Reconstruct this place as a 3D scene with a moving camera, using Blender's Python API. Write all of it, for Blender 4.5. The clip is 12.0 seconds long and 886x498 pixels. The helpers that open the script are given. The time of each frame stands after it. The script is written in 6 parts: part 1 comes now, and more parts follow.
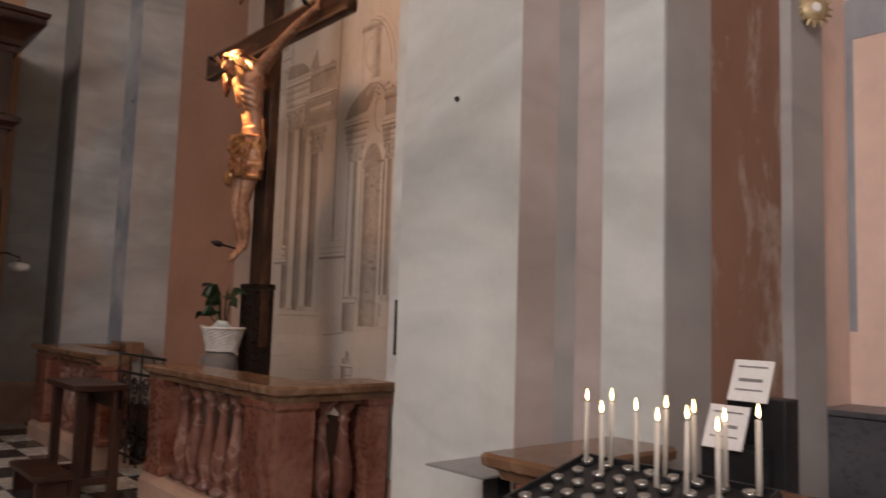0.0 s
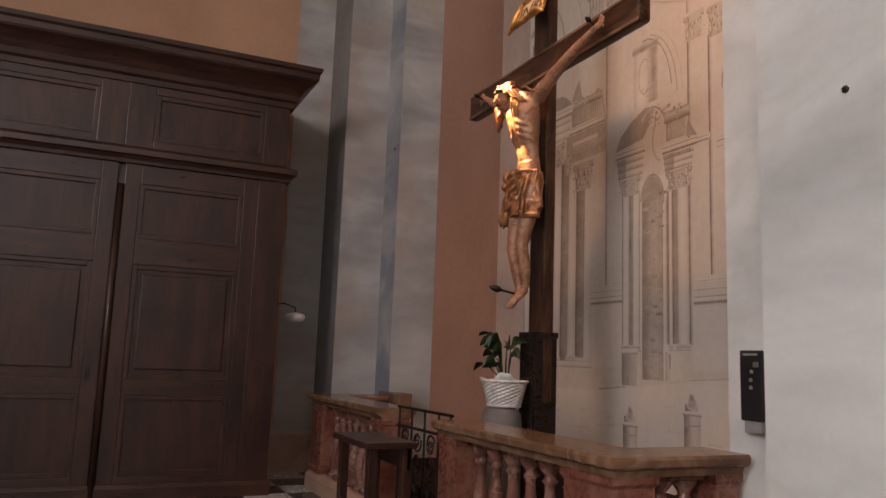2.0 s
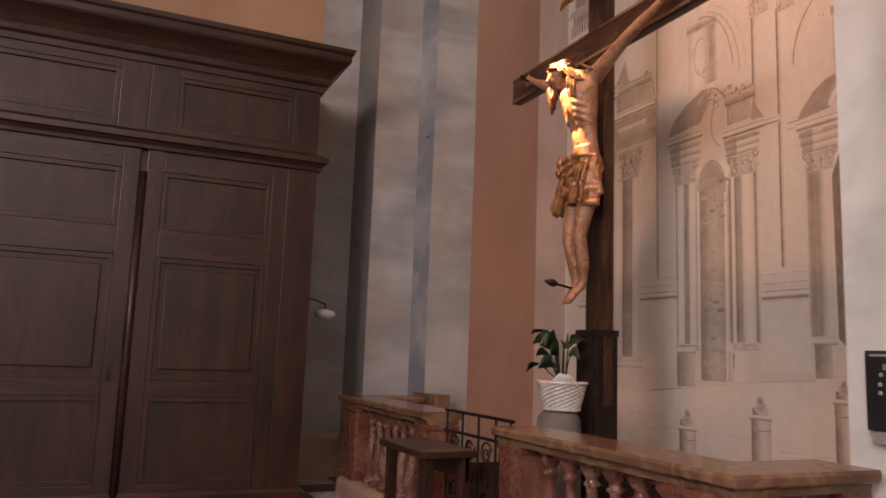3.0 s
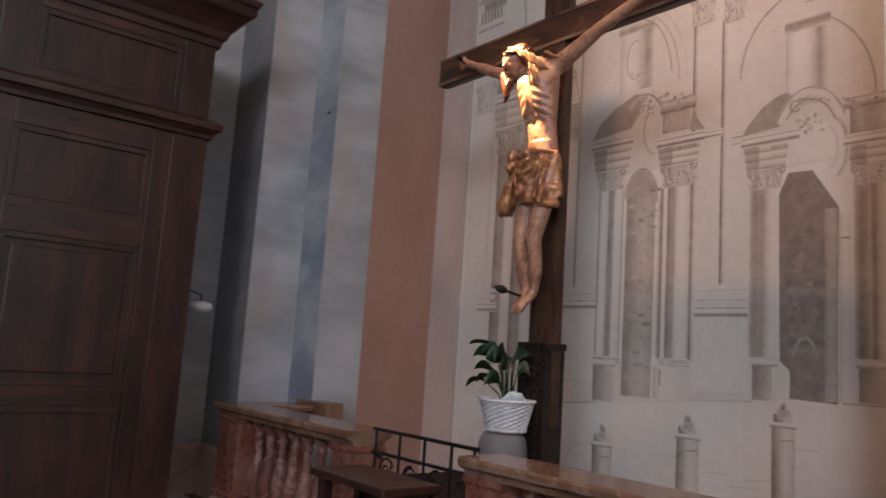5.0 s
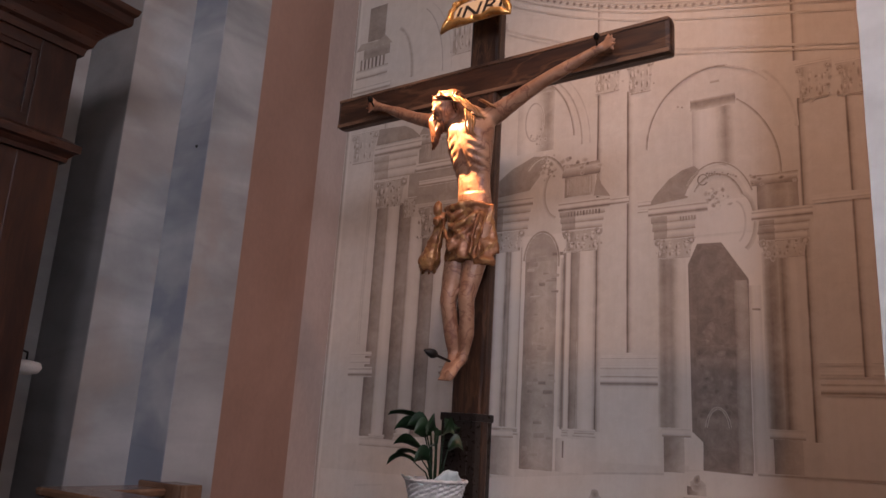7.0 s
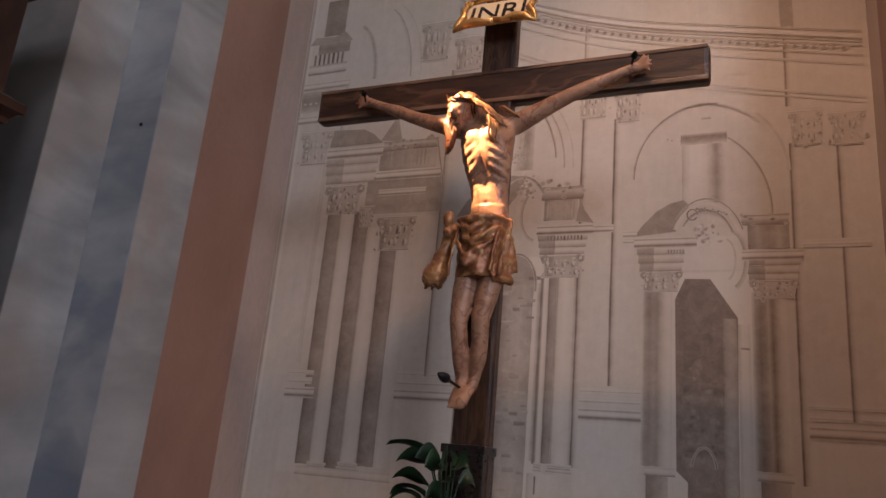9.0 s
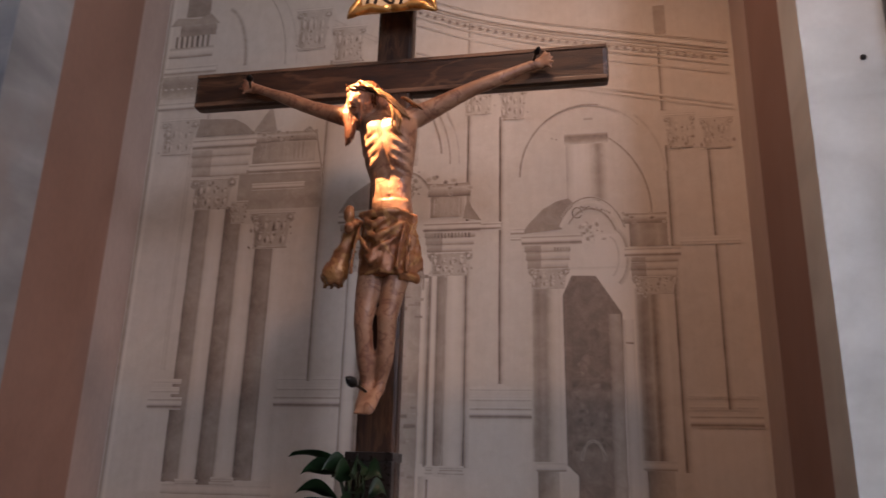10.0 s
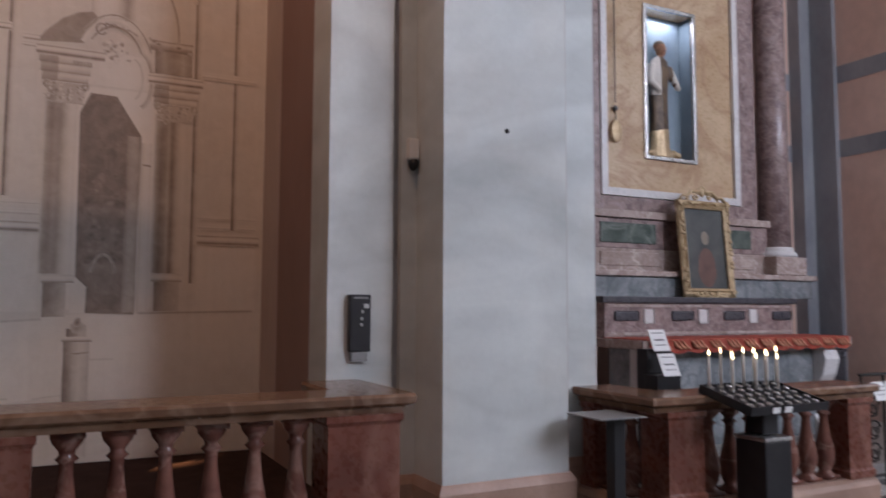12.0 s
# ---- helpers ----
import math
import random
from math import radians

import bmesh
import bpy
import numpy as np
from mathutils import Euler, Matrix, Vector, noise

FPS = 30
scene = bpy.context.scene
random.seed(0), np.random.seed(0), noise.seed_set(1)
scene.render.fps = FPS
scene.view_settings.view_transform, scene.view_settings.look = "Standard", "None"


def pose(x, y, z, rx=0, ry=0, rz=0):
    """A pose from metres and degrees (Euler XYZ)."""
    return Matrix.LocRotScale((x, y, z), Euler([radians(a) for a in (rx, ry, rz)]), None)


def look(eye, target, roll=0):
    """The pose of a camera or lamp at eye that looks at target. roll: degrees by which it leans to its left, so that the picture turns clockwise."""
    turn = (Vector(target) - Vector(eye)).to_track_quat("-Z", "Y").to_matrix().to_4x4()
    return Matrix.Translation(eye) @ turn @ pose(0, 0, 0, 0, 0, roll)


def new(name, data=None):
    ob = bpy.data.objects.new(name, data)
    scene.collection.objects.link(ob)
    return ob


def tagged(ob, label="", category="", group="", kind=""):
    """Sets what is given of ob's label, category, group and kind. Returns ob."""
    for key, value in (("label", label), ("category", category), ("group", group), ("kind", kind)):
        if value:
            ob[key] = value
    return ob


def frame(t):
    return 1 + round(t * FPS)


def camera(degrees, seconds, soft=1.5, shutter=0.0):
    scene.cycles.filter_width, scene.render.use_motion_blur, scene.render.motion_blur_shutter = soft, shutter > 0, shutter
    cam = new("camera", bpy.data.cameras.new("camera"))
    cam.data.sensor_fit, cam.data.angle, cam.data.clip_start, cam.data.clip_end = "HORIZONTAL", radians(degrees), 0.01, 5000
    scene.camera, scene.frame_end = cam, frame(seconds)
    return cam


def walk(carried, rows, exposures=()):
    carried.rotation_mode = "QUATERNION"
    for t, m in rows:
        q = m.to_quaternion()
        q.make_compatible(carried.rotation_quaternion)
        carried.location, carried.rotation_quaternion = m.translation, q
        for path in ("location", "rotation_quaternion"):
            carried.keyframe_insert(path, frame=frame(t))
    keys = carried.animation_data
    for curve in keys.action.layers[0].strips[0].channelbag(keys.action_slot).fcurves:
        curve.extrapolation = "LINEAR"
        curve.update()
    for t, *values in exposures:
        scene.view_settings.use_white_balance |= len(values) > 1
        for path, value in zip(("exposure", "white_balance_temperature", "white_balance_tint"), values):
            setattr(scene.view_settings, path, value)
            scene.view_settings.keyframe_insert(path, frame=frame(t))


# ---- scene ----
cam = camera(60.4, 12.0, soft=1.45, shutter=0.25)
PATH = [
    (0, (6.013, -4.394, 1.301), (4.508, -3.089, 1.483), 1.8),
    (0.5, (5.868, -4.429, 1.308), (4.167, -3.409, 1.564), 1.7),
    (1, (5.638, -4.4, 1.319), (3.839, -3.583, 1.627), 1.3),
    (1.5, (5.423, -4.381, 1.311), (3.605, -3.604, 1.614), 1.4),
    (2, (5.167, -4.469, 1.307), (3.364, -3.653, 1.595), 2.1),
    (2.5, (4.895, -4.571, 1.259), (3.109, -3.717, 1.54), 2.7),
    (3, (4.625, -4.589, 1.312), (2.817, -3.783, 1.593), 2.1),
    (3.2, (4.525, -4.615, 1.302), (2.705, -3.835, 1.583), 2.2),
    (4.8, (3.686, -4.937, 1.409), (2.043, -3.826, 1.668), 4.1),
    (5, (3.574, -5.022, 1.423), (2.027, -3.785, 1.698), 3.8),
    (5.5, (3.35, -5.111, 1.422), (1.91, -3.756, 1.722), 3.3),
    (6, (3.081, -5.11, 1.428), (1.718, -3.686, 1.77), 3.0),
    (6.5, (2.835, -5.16, 1.443), (1.609, -3.633, 1.849), 2.5),
    (7, (2.577, -5.248, 1.416), (1.455, -3.661, 1.888), 3.5),
    (7.2, (2.489, -5.28, 1.397), (1.374, -3.692, 1.882), 4.4),
    (8.8, (1.662, -5.351, 1.409), (0.813, -3.627, 1.962), 5.1),
    (9, (1.564, -5.331, 1.397), (0.786, -3.576, 1.956), 5.2),
    (9.5, (1.347, -5.229, 1.423), (0.68, -3.432, 1.992), 3.9),
    (10, (1.161, -5.26, 1.41), (0.79, -3.384, 1.994), 1.5),
    (10.5, (1.091, -5.393, 1.402), (1.013, -3.456, 1.893), 0.0),
    (11, (1.085, -5.566, 1.402), (1.324, -3.63, 1.843), -0.4),
    (11.5, (1.027, -5.696, 1.4), (1.564, -3.792, 1.695), 0.4),
    (12, (0.877, -5.773, 1.325), (1.781, -3.996, 1.481), 0.2),
]
walk(cam, [(t, look(eye, target, roll)) for t, eye, target, roll in PATH],
     exposures=[(0, 0.12, 7700, 10), (0.5, 0.06, 7600, 9), (1, 0.28, 7450, 8), (2, 0.32, 7300, 10), (2.6, 0.47, 7900, 15), (3.2, 0.68, 7900, 20), (4.8, 0.55, 5750, 2), (5.5, 0.54, 5800, 3), (6, 0.5, 6000, 12), (7, 0.25, 6250, 13),
                (9, 0.12, 6050, 6), (10, 0.06, 6200, 10), (10.5, -0.02, 6150, 12), (11, -0.1, 5650, 9), (11.5, -0.05, 6000, 10), (12, 0.1, 5900, 7)])

# ---- light ----
scene.view_settings.exposure = 0.0
world = bpy.data.worlds.new("sky")
scene.world = world
world.use_nodes = True
sky = world.node_tree.nodes.new("ShaderNodeTexSky")
sky.sky_type = 'NISHITA'
sky.sun_disc = False
sky.sun_elevation, sky.sun_rotation = radians(40), radians(160)
world.node_tree.nodes["Background"].inputs[1].default_value = 0.1
world.node_tree.links.new(sky.outputs[0], world.node_tree.nodes["Background"].inputs[0])


def area_lamp(name, m, sx, sy, watts, colour):
    d = bpy.data.lights.new(name, "AREA")
    d.shape, d.size, d.size_y, d.energy, d.color = "RECTANGLE", sx, sy, watts, colour
    o = new(name, d)
    o.matrix_world = m
    return o


COOL = (0.93, 0.88, 1.0)
# daylight in the window openings across the nave and at its far end
WINDOWS = [(-1.0, 18), (7.6, 410), (12.5, 380)]
for wx, watts in WINDOWS:
    area_lamp("window_daylight", look((wx, -11.6, 6.3), (wx, 0, 2.6)), 2.0, 3.4, watts, COOL)
area_lamp("window_daylight", look((17.6, -6.0, 6.3), (0, -3, 2.5)), 3.0, 3.4, 60, COOL)


def spot_lamp(name, eye, target, watts, cone, blend, colour, size):
    d = bpy.data.lights.new(name, "SPOT")
    d.energy, d.spot_size, d.spot_blend, d.color, d.shadow_soft_size = watts, radians(cone), blend, colour, size
    o = new(name, d)
    o.matrix_world = look(eye, target)
    return o


# the spotlight on the crucifix and the warm lamp that washes the mural
spot_lamp("crucifix_spotlight", (-1.50, -3.05, 6.25), (-0.01, -1.60, 3.33), 18000, 6.6, 0.95, (1.0, 0.54, 0.25), 0.02)
spot_lamp("chapel_floodlight", (1.0, -3.0, 6.4), (0.95, -0.3, 2.4), 255, 95, 0.9, (1.0, 0.54, 0.33), 0.12)


# ---- materials ----
def mat(name, rough=0.6, metal=0.0, spec=0.5):
    m = bpy.data.materials.new(name)
    m.use_nodes = True
    b = m.node_tree.nodes["Principled BSDF"]
    b.inputs["Roughness"].default_value, b.inputs["Metallic"].default_value = rough, metal
    b.inputs["Specular IOR Level"].default_value = spec
    return m, m.node_tree, b


def coords(nt, scale=(1, 1, 1), rot=(0, 0, 0), jitter=False):
    tc, mp = nt.nodes.new("ShaderNodeTexCoord"), nt.nodes.new("ShaderNodeMapping")
    mp.inputs["Scale"].default_value, mp.inputs["Rotation"].default_value = scale, rot
    nt.links.new(tc.outputs["Object"], mp.inputs["Vector"])
    if jitter:
        oi, ml = nt.nodes.new("ShaderNodeObjectInfo"), nt.nodes.new("ShaderNodeMath")
        ml.operation, ml.inputs[1].default_value = "MULTIPLY", 37.0
        nt.links.new(oi.outputs["Random"], ml.inputs[0])
        nt.links.new(ml.outputs[0], mp.inputs["Location"])
    return mp.outputs[0]


def noise_tex(nt, vec, scale, detail=6, rough=0.6, distort=0.0):
    n = nt.nodes.new("ShaderNodeTexNoise")
    n.inputs["Scale"].default_value, n.inputs["Detail"].default_value = scale, detail
    n.inputs["Roughness"].default_value, n.inputs["Distortion"].default_value = rough, distort
    nt.links.new(vec, n.inputs["Vector"])
    return n.outputs["Fac"]


def ramp(nt, fac, stops):
    r = nt.nodes.new("ShaderNodeValToRGB")
    r.color_ramp.elements[0].position, r.color_ramp.elements[1].position = stops[0][0], stops[-1][0]
    r.color_ramp.elements[0].color, r.color_ramp.elements[1].color = (*stops[0][1], 1), (*stops[-1][1], 1)
    for p, c in stops[1:-1]:
        r.color_ramp.elements.new(p).color = (*c, 1)
    nt.links.new(fac, r.inputs[0])
    return r.outputs[0]


def mix(nt, a, b, fac, mode="MIX"):
    n = nt.nodes.new("ShaderNodeMix")
    n.data_type, n.blend_type = "RGBA", mode
    for sock, v in ((n.inputs[0], fac), (n.inputs[6], a), (n.inputs[7], b)):
        if isinstance(v, (int, float)):
            sock.default_value = v
        elif isinstance(v, tuple):
            sock.default_value = (*v, 1)
        else:
            nt.links.new(v, sock)
    return n.outputs[2]


def bump(nt, b, fac, strength, dist=0.01):
    n = nt.nodes.new("ShaderNodeBump")
    n.inputs["Strength"].default_value, n.inputs["Distance"].default_value = strength, dist
    nt.links.new(fac, n.inputs["Height"])
    nt.links.new(n.outputs[0], b.inputs["Normal"])


def mottled(name, dark, light, scale=3.0, stretch=(1, 1, 1), rough=0.6, fine=40.0, relief=0.15, veins=None, spec=0.4, metal=0.0, jitter=False, rot=(0, 0, 0)):
    """Two-scale mottling from dark to light, with optional thin veins of a colour."""
    m, nt, b = mat(name, rough, metal, spec)
    v = coords(nt, stretch, rot, jitter)
    big = noise_tex(nt, v, scale, 5, 0.55, 0.4)
    small = noise_tex(nt, v, fine, 4, 0.6)
    col = ramp(nt, big, [(0.35, dark), (0.65, light)])
    mid = tuple((a + c) / 2 for a, c in zip(dark, light))
    col = mix(nt, col, ramp(nt, small, [(0.35, tuple(0.8 * c for c in mid)), (0.65, tuple(min(1, 1.2 * c) for c in mid))]), 0.22)
    if veins:
        vc, vs, amount = veins
        w = noise_tex(nt, v, vs, 4, 0.5, 0.8)
        mask = ramp(nt, w, [(0.455, (0, 0, 0)), (0.5, (amount,) * 3), (0.545, (0, 0, 0))])
        col = mix(nt, col, vc, mask)
    nt.links.new(col, b.inputs["Base Color"])
    rr = ramp(nt, small, [(0.3, (max(0, rough - 0.08),) * 3), (0.7, (min(1, rough + 0.1),) * 3)])
    nt.links.new(rr, b.inputs["Roughness"])
    if relief:
        bump(nt, b, small, relief)
    return m
def cloudy_marble(name, dark, mid, light, tint, lean=0.5, strata=1.0, patch=0.0, seed=0.0, rough=0.5):
    """Marble brushed in paint: soft clouds, leaning smoky bands and thin veins, with patches of a tint."""
    m, nt, b = mat(name, rough, 0.0, 0.4)
    tc, mp = nt.nodes.new("ShaderNodeTexCoord"), nt.nodes.new("ShaderNodeMapping")
    nt.links.new(tc.outputs["Object"], mp.inputs["Vector"])
    mp.inputs["Location"].default_value = (seed, seed * 1.7, seed * 0.6)
    v = mp.outputs[0]
    turn = nt.nodes.new("ShaderNodeMapping")
    turn.inputs["Rotation"].default_value, turn.inputs["Scale"].default_value = (lean * 0.7, lean, 0.0), (0.5, 0.5, 1.5)
    nt.links.new(v, turn.inputs["Vector"])
    cloud = noise_tex(nt, v, 0.9, 5, 0.55, 0.5)
    band = noise_tex(nt, turn.outputs[0], 1.15 * strata, 4, 0.5, 0.5)
    vein = noise_tex(nt, turn.outputs[0], 0.8 * strata, 3, 0.45, 0.6)
    fine = noise_tex(nt, v, 26, 5, 0.65)
    col = ramp(nt, band, [(0.30, dark), (0.45, mid), (0.58, light), (0.78, mid)])
    col = mix(nt, col, ramp(nt, cloud, [(0.32, dark), (0.52, mid), (0.68, light)]), 0.5)
    if patch:
        spot = noise_tex(nt, v, 1.05, 4, 0.5, 0.3)
        col = mix(nt, col, tint, ramp(nt, spot, [(0.49, (0, 0, 0)), (0.60, (patch,) * 3)]))
    col = mix(nt, col, tuple(0.7 * c for c in dark), ramp(nt, vein, [(0.44, (0, 0, 0)), (0.5, (0.16,) * 3), (0.56, (0, 0, 0))]))
    col = mix(nt, col, ramp(nt, fine, [(0.3, (0.95, 0.95, 0.95)), (0.7, (1.03, 1.03, 1.03))]), 0.7, "MULTIPLY")
    nt.links.new(col, b.inputs["Base Color"])
    rr = ramp(nt, fine, [(0.3, (rough - 0.08,) * 3), (0.7, (rough + 0.12,) * 3)])
    nt.links.new(rr, b.inputs["Roughness"])
    bump(nt, b, fine, 0.03)
    return m


MARBLE = cloudy_marble("painted_marble", (0.33, 0.355, 0.34), (0.545, 0.575, 0.56), (0.70, 0.73, 0.705), (0.60, 0.53, 0.44), 0.6, 1.0, 0.15)
# darker copy of MARBLE: the left corner's dimness is put into its colours
MARBLE_LEFT_SHADE = cloudy_marble("painted_marble_left_shade", (0.20, 0.20, 0.20), (0.36, 0.355, 0.345), (0.52, 0.51, 0.49), (0.36, 0.27, 0.21), 0.5, 1.1, 0.45, 3.0)
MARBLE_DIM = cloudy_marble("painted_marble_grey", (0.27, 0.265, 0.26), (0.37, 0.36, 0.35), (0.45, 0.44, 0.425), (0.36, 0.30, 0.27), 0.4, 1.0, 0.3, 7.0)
# grey marble darkened further to hold the vestibule's shadow
MARBLE_SHADOW = cloudy_marble("painted_marble_shadow", (0.13, 0.125, 0.12), (0.19, 0.185, 0.18), (0.25, 0.24, 0.23), (0.20, 0.17, 0.15), 0.5, 1.2, 0.3, 5.0)
MARBLE_BLUE = cloudy_marble("blue_mottled_marble", (0.19, 0.205, 0.235), (0.34, 0.35, 0.365), (0.50, 0.50, 0.49), (0.18, 0.205, 0.255), 0.35, 1.3, 0.7, 6.3)
MARBLE_ROSE = cloudy_marble("painted_rose_marble", (0.35, 0.285, 0.255), (0.45, 0.38, 0.35), (0.56, 0.50, 0.47), (0.42, 0.31, 0.26), 0.5, 1.0, 0.5, 2.0)


TERRA = mottled("terracotta_plaster", (0.29, 0.165, 0.117), (0.375, 0.22, 0.16), 1.3, (1, 1, 0.6), 0.75, 25, 0.08)
OCHRE = mottled("ochre_plaster", (0.40, 0.225, 0.14), (0.48, 0.29, 0.185), 1.0, (1, 1, 0.8), 0.75, 25, 0.08)
ROSE = mottled("rose_grey_plaster", (0.42, 0.32, 0.27), (0.52, 0.41, 0.35), 1.5, (1, 1, 0.5), 0.7, 25, 0.06)
PINK = mottled("pink_plaster", (0.66, 0.47, 0.385), (0.76, 0.575, 0.49), 1.2, (1, 1, 0.8), 0.7, 9, 0.02)
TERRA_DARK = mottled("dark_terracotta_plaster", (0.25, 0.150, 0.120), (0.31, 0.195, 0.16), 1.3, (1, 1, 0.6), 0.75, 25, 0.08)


def worn_plaster():
    """Terracotta plaster that has flaked to a pale undercoat in ragged patches."""
    m, nt, b = mat("worn_terracotta_plaster", 0.75, 0, 0.3)
    big = noise_tex(nt, coords(nt, (1, 1, 0.6)), 1.3, 5, 0.55, 0.3)
    small = noise_tex(nt, coords(nt), 25, 4, 0.6)
    flake = noise_tex(nt, coords(nt, (1.6, 1.6, 0.8)), 1.5, 9, 0.72, 0.2)
    col = ramp(nt, big, [(0.3, (0.25, 0.135, 0.092)), (0.7, (0.34, 0.19, 0.135))])
    col = mix(nt, col, (0.47, 0.38, 0.33), ramp(nt, flake, [(0.50, (0, 0, 0)), (0.60, (0.75, 0.75, 0.75))]))
    nt.links.new(col, b.inputs["Base Color"])
    bump(nt, b, small, 0.1)
    return m


TERRA_WORN = worn_plaster()
VAULT = mottled("white_plaster", (0.62, 0.58, 0.52), (0.74, 0.70, 0.64), 0.8, (1, 1, 1), 0.8, 20, 0.05)
PLINTH = mottled("rose_stone_plinth", (0.30, 0.19, 0.14), (0.44, 0.30, 0.23), 3, (1, 1, 1), 0.4, 40, 0.05)
WOOD = mottled("dark_walnut", (0.016, 0.0056, 0.0034), (0.058, 0.020, 0.0105), 2.2, (4, 4, 0.7), 0.36, 14, 0.06, ((0.010, 0.004, 0.003), 1.6, 0.5), spec=0.5)
WOOD_H = mottled("dark_walnut_rail", (0.017, 0.006, 0.0037), (0.062, 0.0215, 0.011), 2.2, (4, 0.7, 4), 0.34, 14, 0.06, ((0.010, 0.004, 0.003), 1.6, 0.5), spec=0.5)
CAPSTONE = mottled("breccia_cap", (0.11, 0.058, 0.033), (0.21, 0.115, 0.066), 3.2, (1, 1, 1), 0.18, 26, 0.03, ((0.42, 0.29, 0.20), 2.2, 0.30))
REDSTONE = mottled("red_marble", (0.11, 0.037, 0.024), (0.20, 0.070, 0.045), 3.5, (1, 1, 1), 0.28, 30, 0.03, ((0.40, 0.22, 0.16), 1.8, 0.3))
BALUSTER = mottled("baluster_marble", (0.095, 0.037, 0.027), (0.21, 0.092, 0.067), 6.0, (1, 1, 1), 0.16, 30, 0.03, ((0.45, 0.30, 0.24), 4.0, 0.35), jitter=True)
GREYSTONE = mottled("grey_stone_step", (0.30, 0.28, 0.26), (0.46, 0.44, 0.41), 2.5, (1, 1, 1), 0.45, 40, 0.05, ((0.22, 0.21, 0.2), 1.8, 0.5))
TILE_W = mottled("white_marble_tile", (0.42, 0.41, 0.38), (0.58, 0.57, 0.53), 3, (1, 1, 1), 0.22, 30, 0.02, ((0.3, 0.3, 0.29), 2.0, 0.5), jitter=True)
TILE_B = mottled("black_marble_tile", (0.028, 0.028, 0.03), (0.06, 0.058, 0.056), 3, (1, 1, 1), 0.2, 30, 0.02, ((0.2, 0.2, 0.19), 2.4, 0.35), jitter=True)
CARPET = mottled("dark_brown_carpet", (0.020, 0.011, 0.009), (0.036, 0.020, 0.016), 8, (1, 1, 1), 0.95, 120, 0.3, spec=0.1)
IRON = mottled("wrought_iron", (0.012, 0.011, 0.010), (0.03, 0.027, 0.024), 20, (1, 1, 1), 0.45, 80, 0.2, spec=0.5, metal=0.6)


# ---- mesh tools ----
def finish(name, bm, material, smooth=False):
    me = bpy.data.meshes.new(name)
    bmesh.ops.recalc_face_normals(bm, faces=bm.faces)
    bm.to_mesh(me)
    bm.free()
    for q in (material if isinstance(material, (list, tuple)) else [material]):
        me.materials.append(q)
    if smooth:
        for f in me.polygons:
            f.use_smooth = True
    return me


def thing(name, m, label, category, group="", kind=""):
    e = new(name)
    e.empty_display_size = 0.1
    e.matrix_world = m
    return tagged(e, label, category, group, kind)


def part(name, bm, material, parent, label="", smooth=False, at=None):
    o = new(name, finish(name, bm, material, smooth))
    o.parent = parent
    if at is not None:
        o.matrix_local = at
    return tagged(o, label)


def solid(name, bm, material, label, category="", kind="", smooth=False, group=""):
    return tagged(new(name, finish(name, bm, material, smooth)), label, category, group, kind)


def add_box(bm, x0, x1, y0, y1, z0, z1, bevel=0.0):
    r = bmesh.ops.create_cube(bm, size=1.0)
    vs = r["verts"]
    for v in vs:
        v.co = Vector(((x0 + x1) / 2 + v.co.x * (x1 - x0), (y0 + y1) / 2 + v.co.y * (y1 - y0), (z0 + z1) / 2 + v.co.z * (z1 - z0)))
    if bevel:
        es = list({e for v in vs for e in v.link_edges})
        bmesh.ops.bevel(bm, geom=es, offset=bevel, segments=2, affect="EDGES", profile=0.6)
    return bm


def box(*a, bevel=0.0):
    return add_box(bmesh.new(), *a, bevel=bevel)


def lathe(profile, seg=20, cap=True, bm=None, centre=(0, 0, 0)):
    bm = bm or bmesh.new()
    c = Vector(centre)
    rings = []
    for r, z in profile:
        rings.append([bm.verts.new(c + Vector((r * math.cos(2 * math.pi * k / seg), r * math.sin(2 * math.pi * k / seg), z))) for k in range(seg)])
    for a, b in zip(rings, rings[1:]):
        for k in range(seg):
            bm.faces.new((a[k], a[(k + 1) % seg], b[(k + 1) % seg], b[k]))
    if cap:
        bm.faces.new(rings[0][::-1])
        bm.faces.new(rings[-1])
    return bm


def sweep(bm, path, profile, closed=False):
    """A profile of (out, up) swept along a flat path of (x, y, z) with mitred corners; out is to the right of the way."""
    n = len(path)
    rings = []
    for i, p in enumerate(path):
        p = Vector(p)
        d0 = (p - Vector(path[i - 1])).normalized() if i or closed else None
        d1 = (Vector(path[(i + 1) % n]) - p).normalized() if i < n - 1 or closed else None
        d0, d1 = d0 or d1, d1 or d0
        n0, n1 = Vector((d0.y, -d0.x, 0)), Vector((d1.y, -d1.x, 0))
        mid = (n0 + n1) / max(0.2, 1 + n0.dot(n1))
        rings.append([bm.verts.new(p + mid * o + Vector((0, 0, u))) for o, u in profile])
    k = len(profile)
    for i in range(n if closed else n - 1):
        a, b = rings[i], rings[(i + 1) % n]
        for j in range(k):
            bm.faces.new((a[j], a[(j + 1) % k], b[(j + 1) % k], b[j]))
    if not closed:
        bm.faces.new(rings[0])
        bm.faces.new(rings[-1][::-1])
    return bm


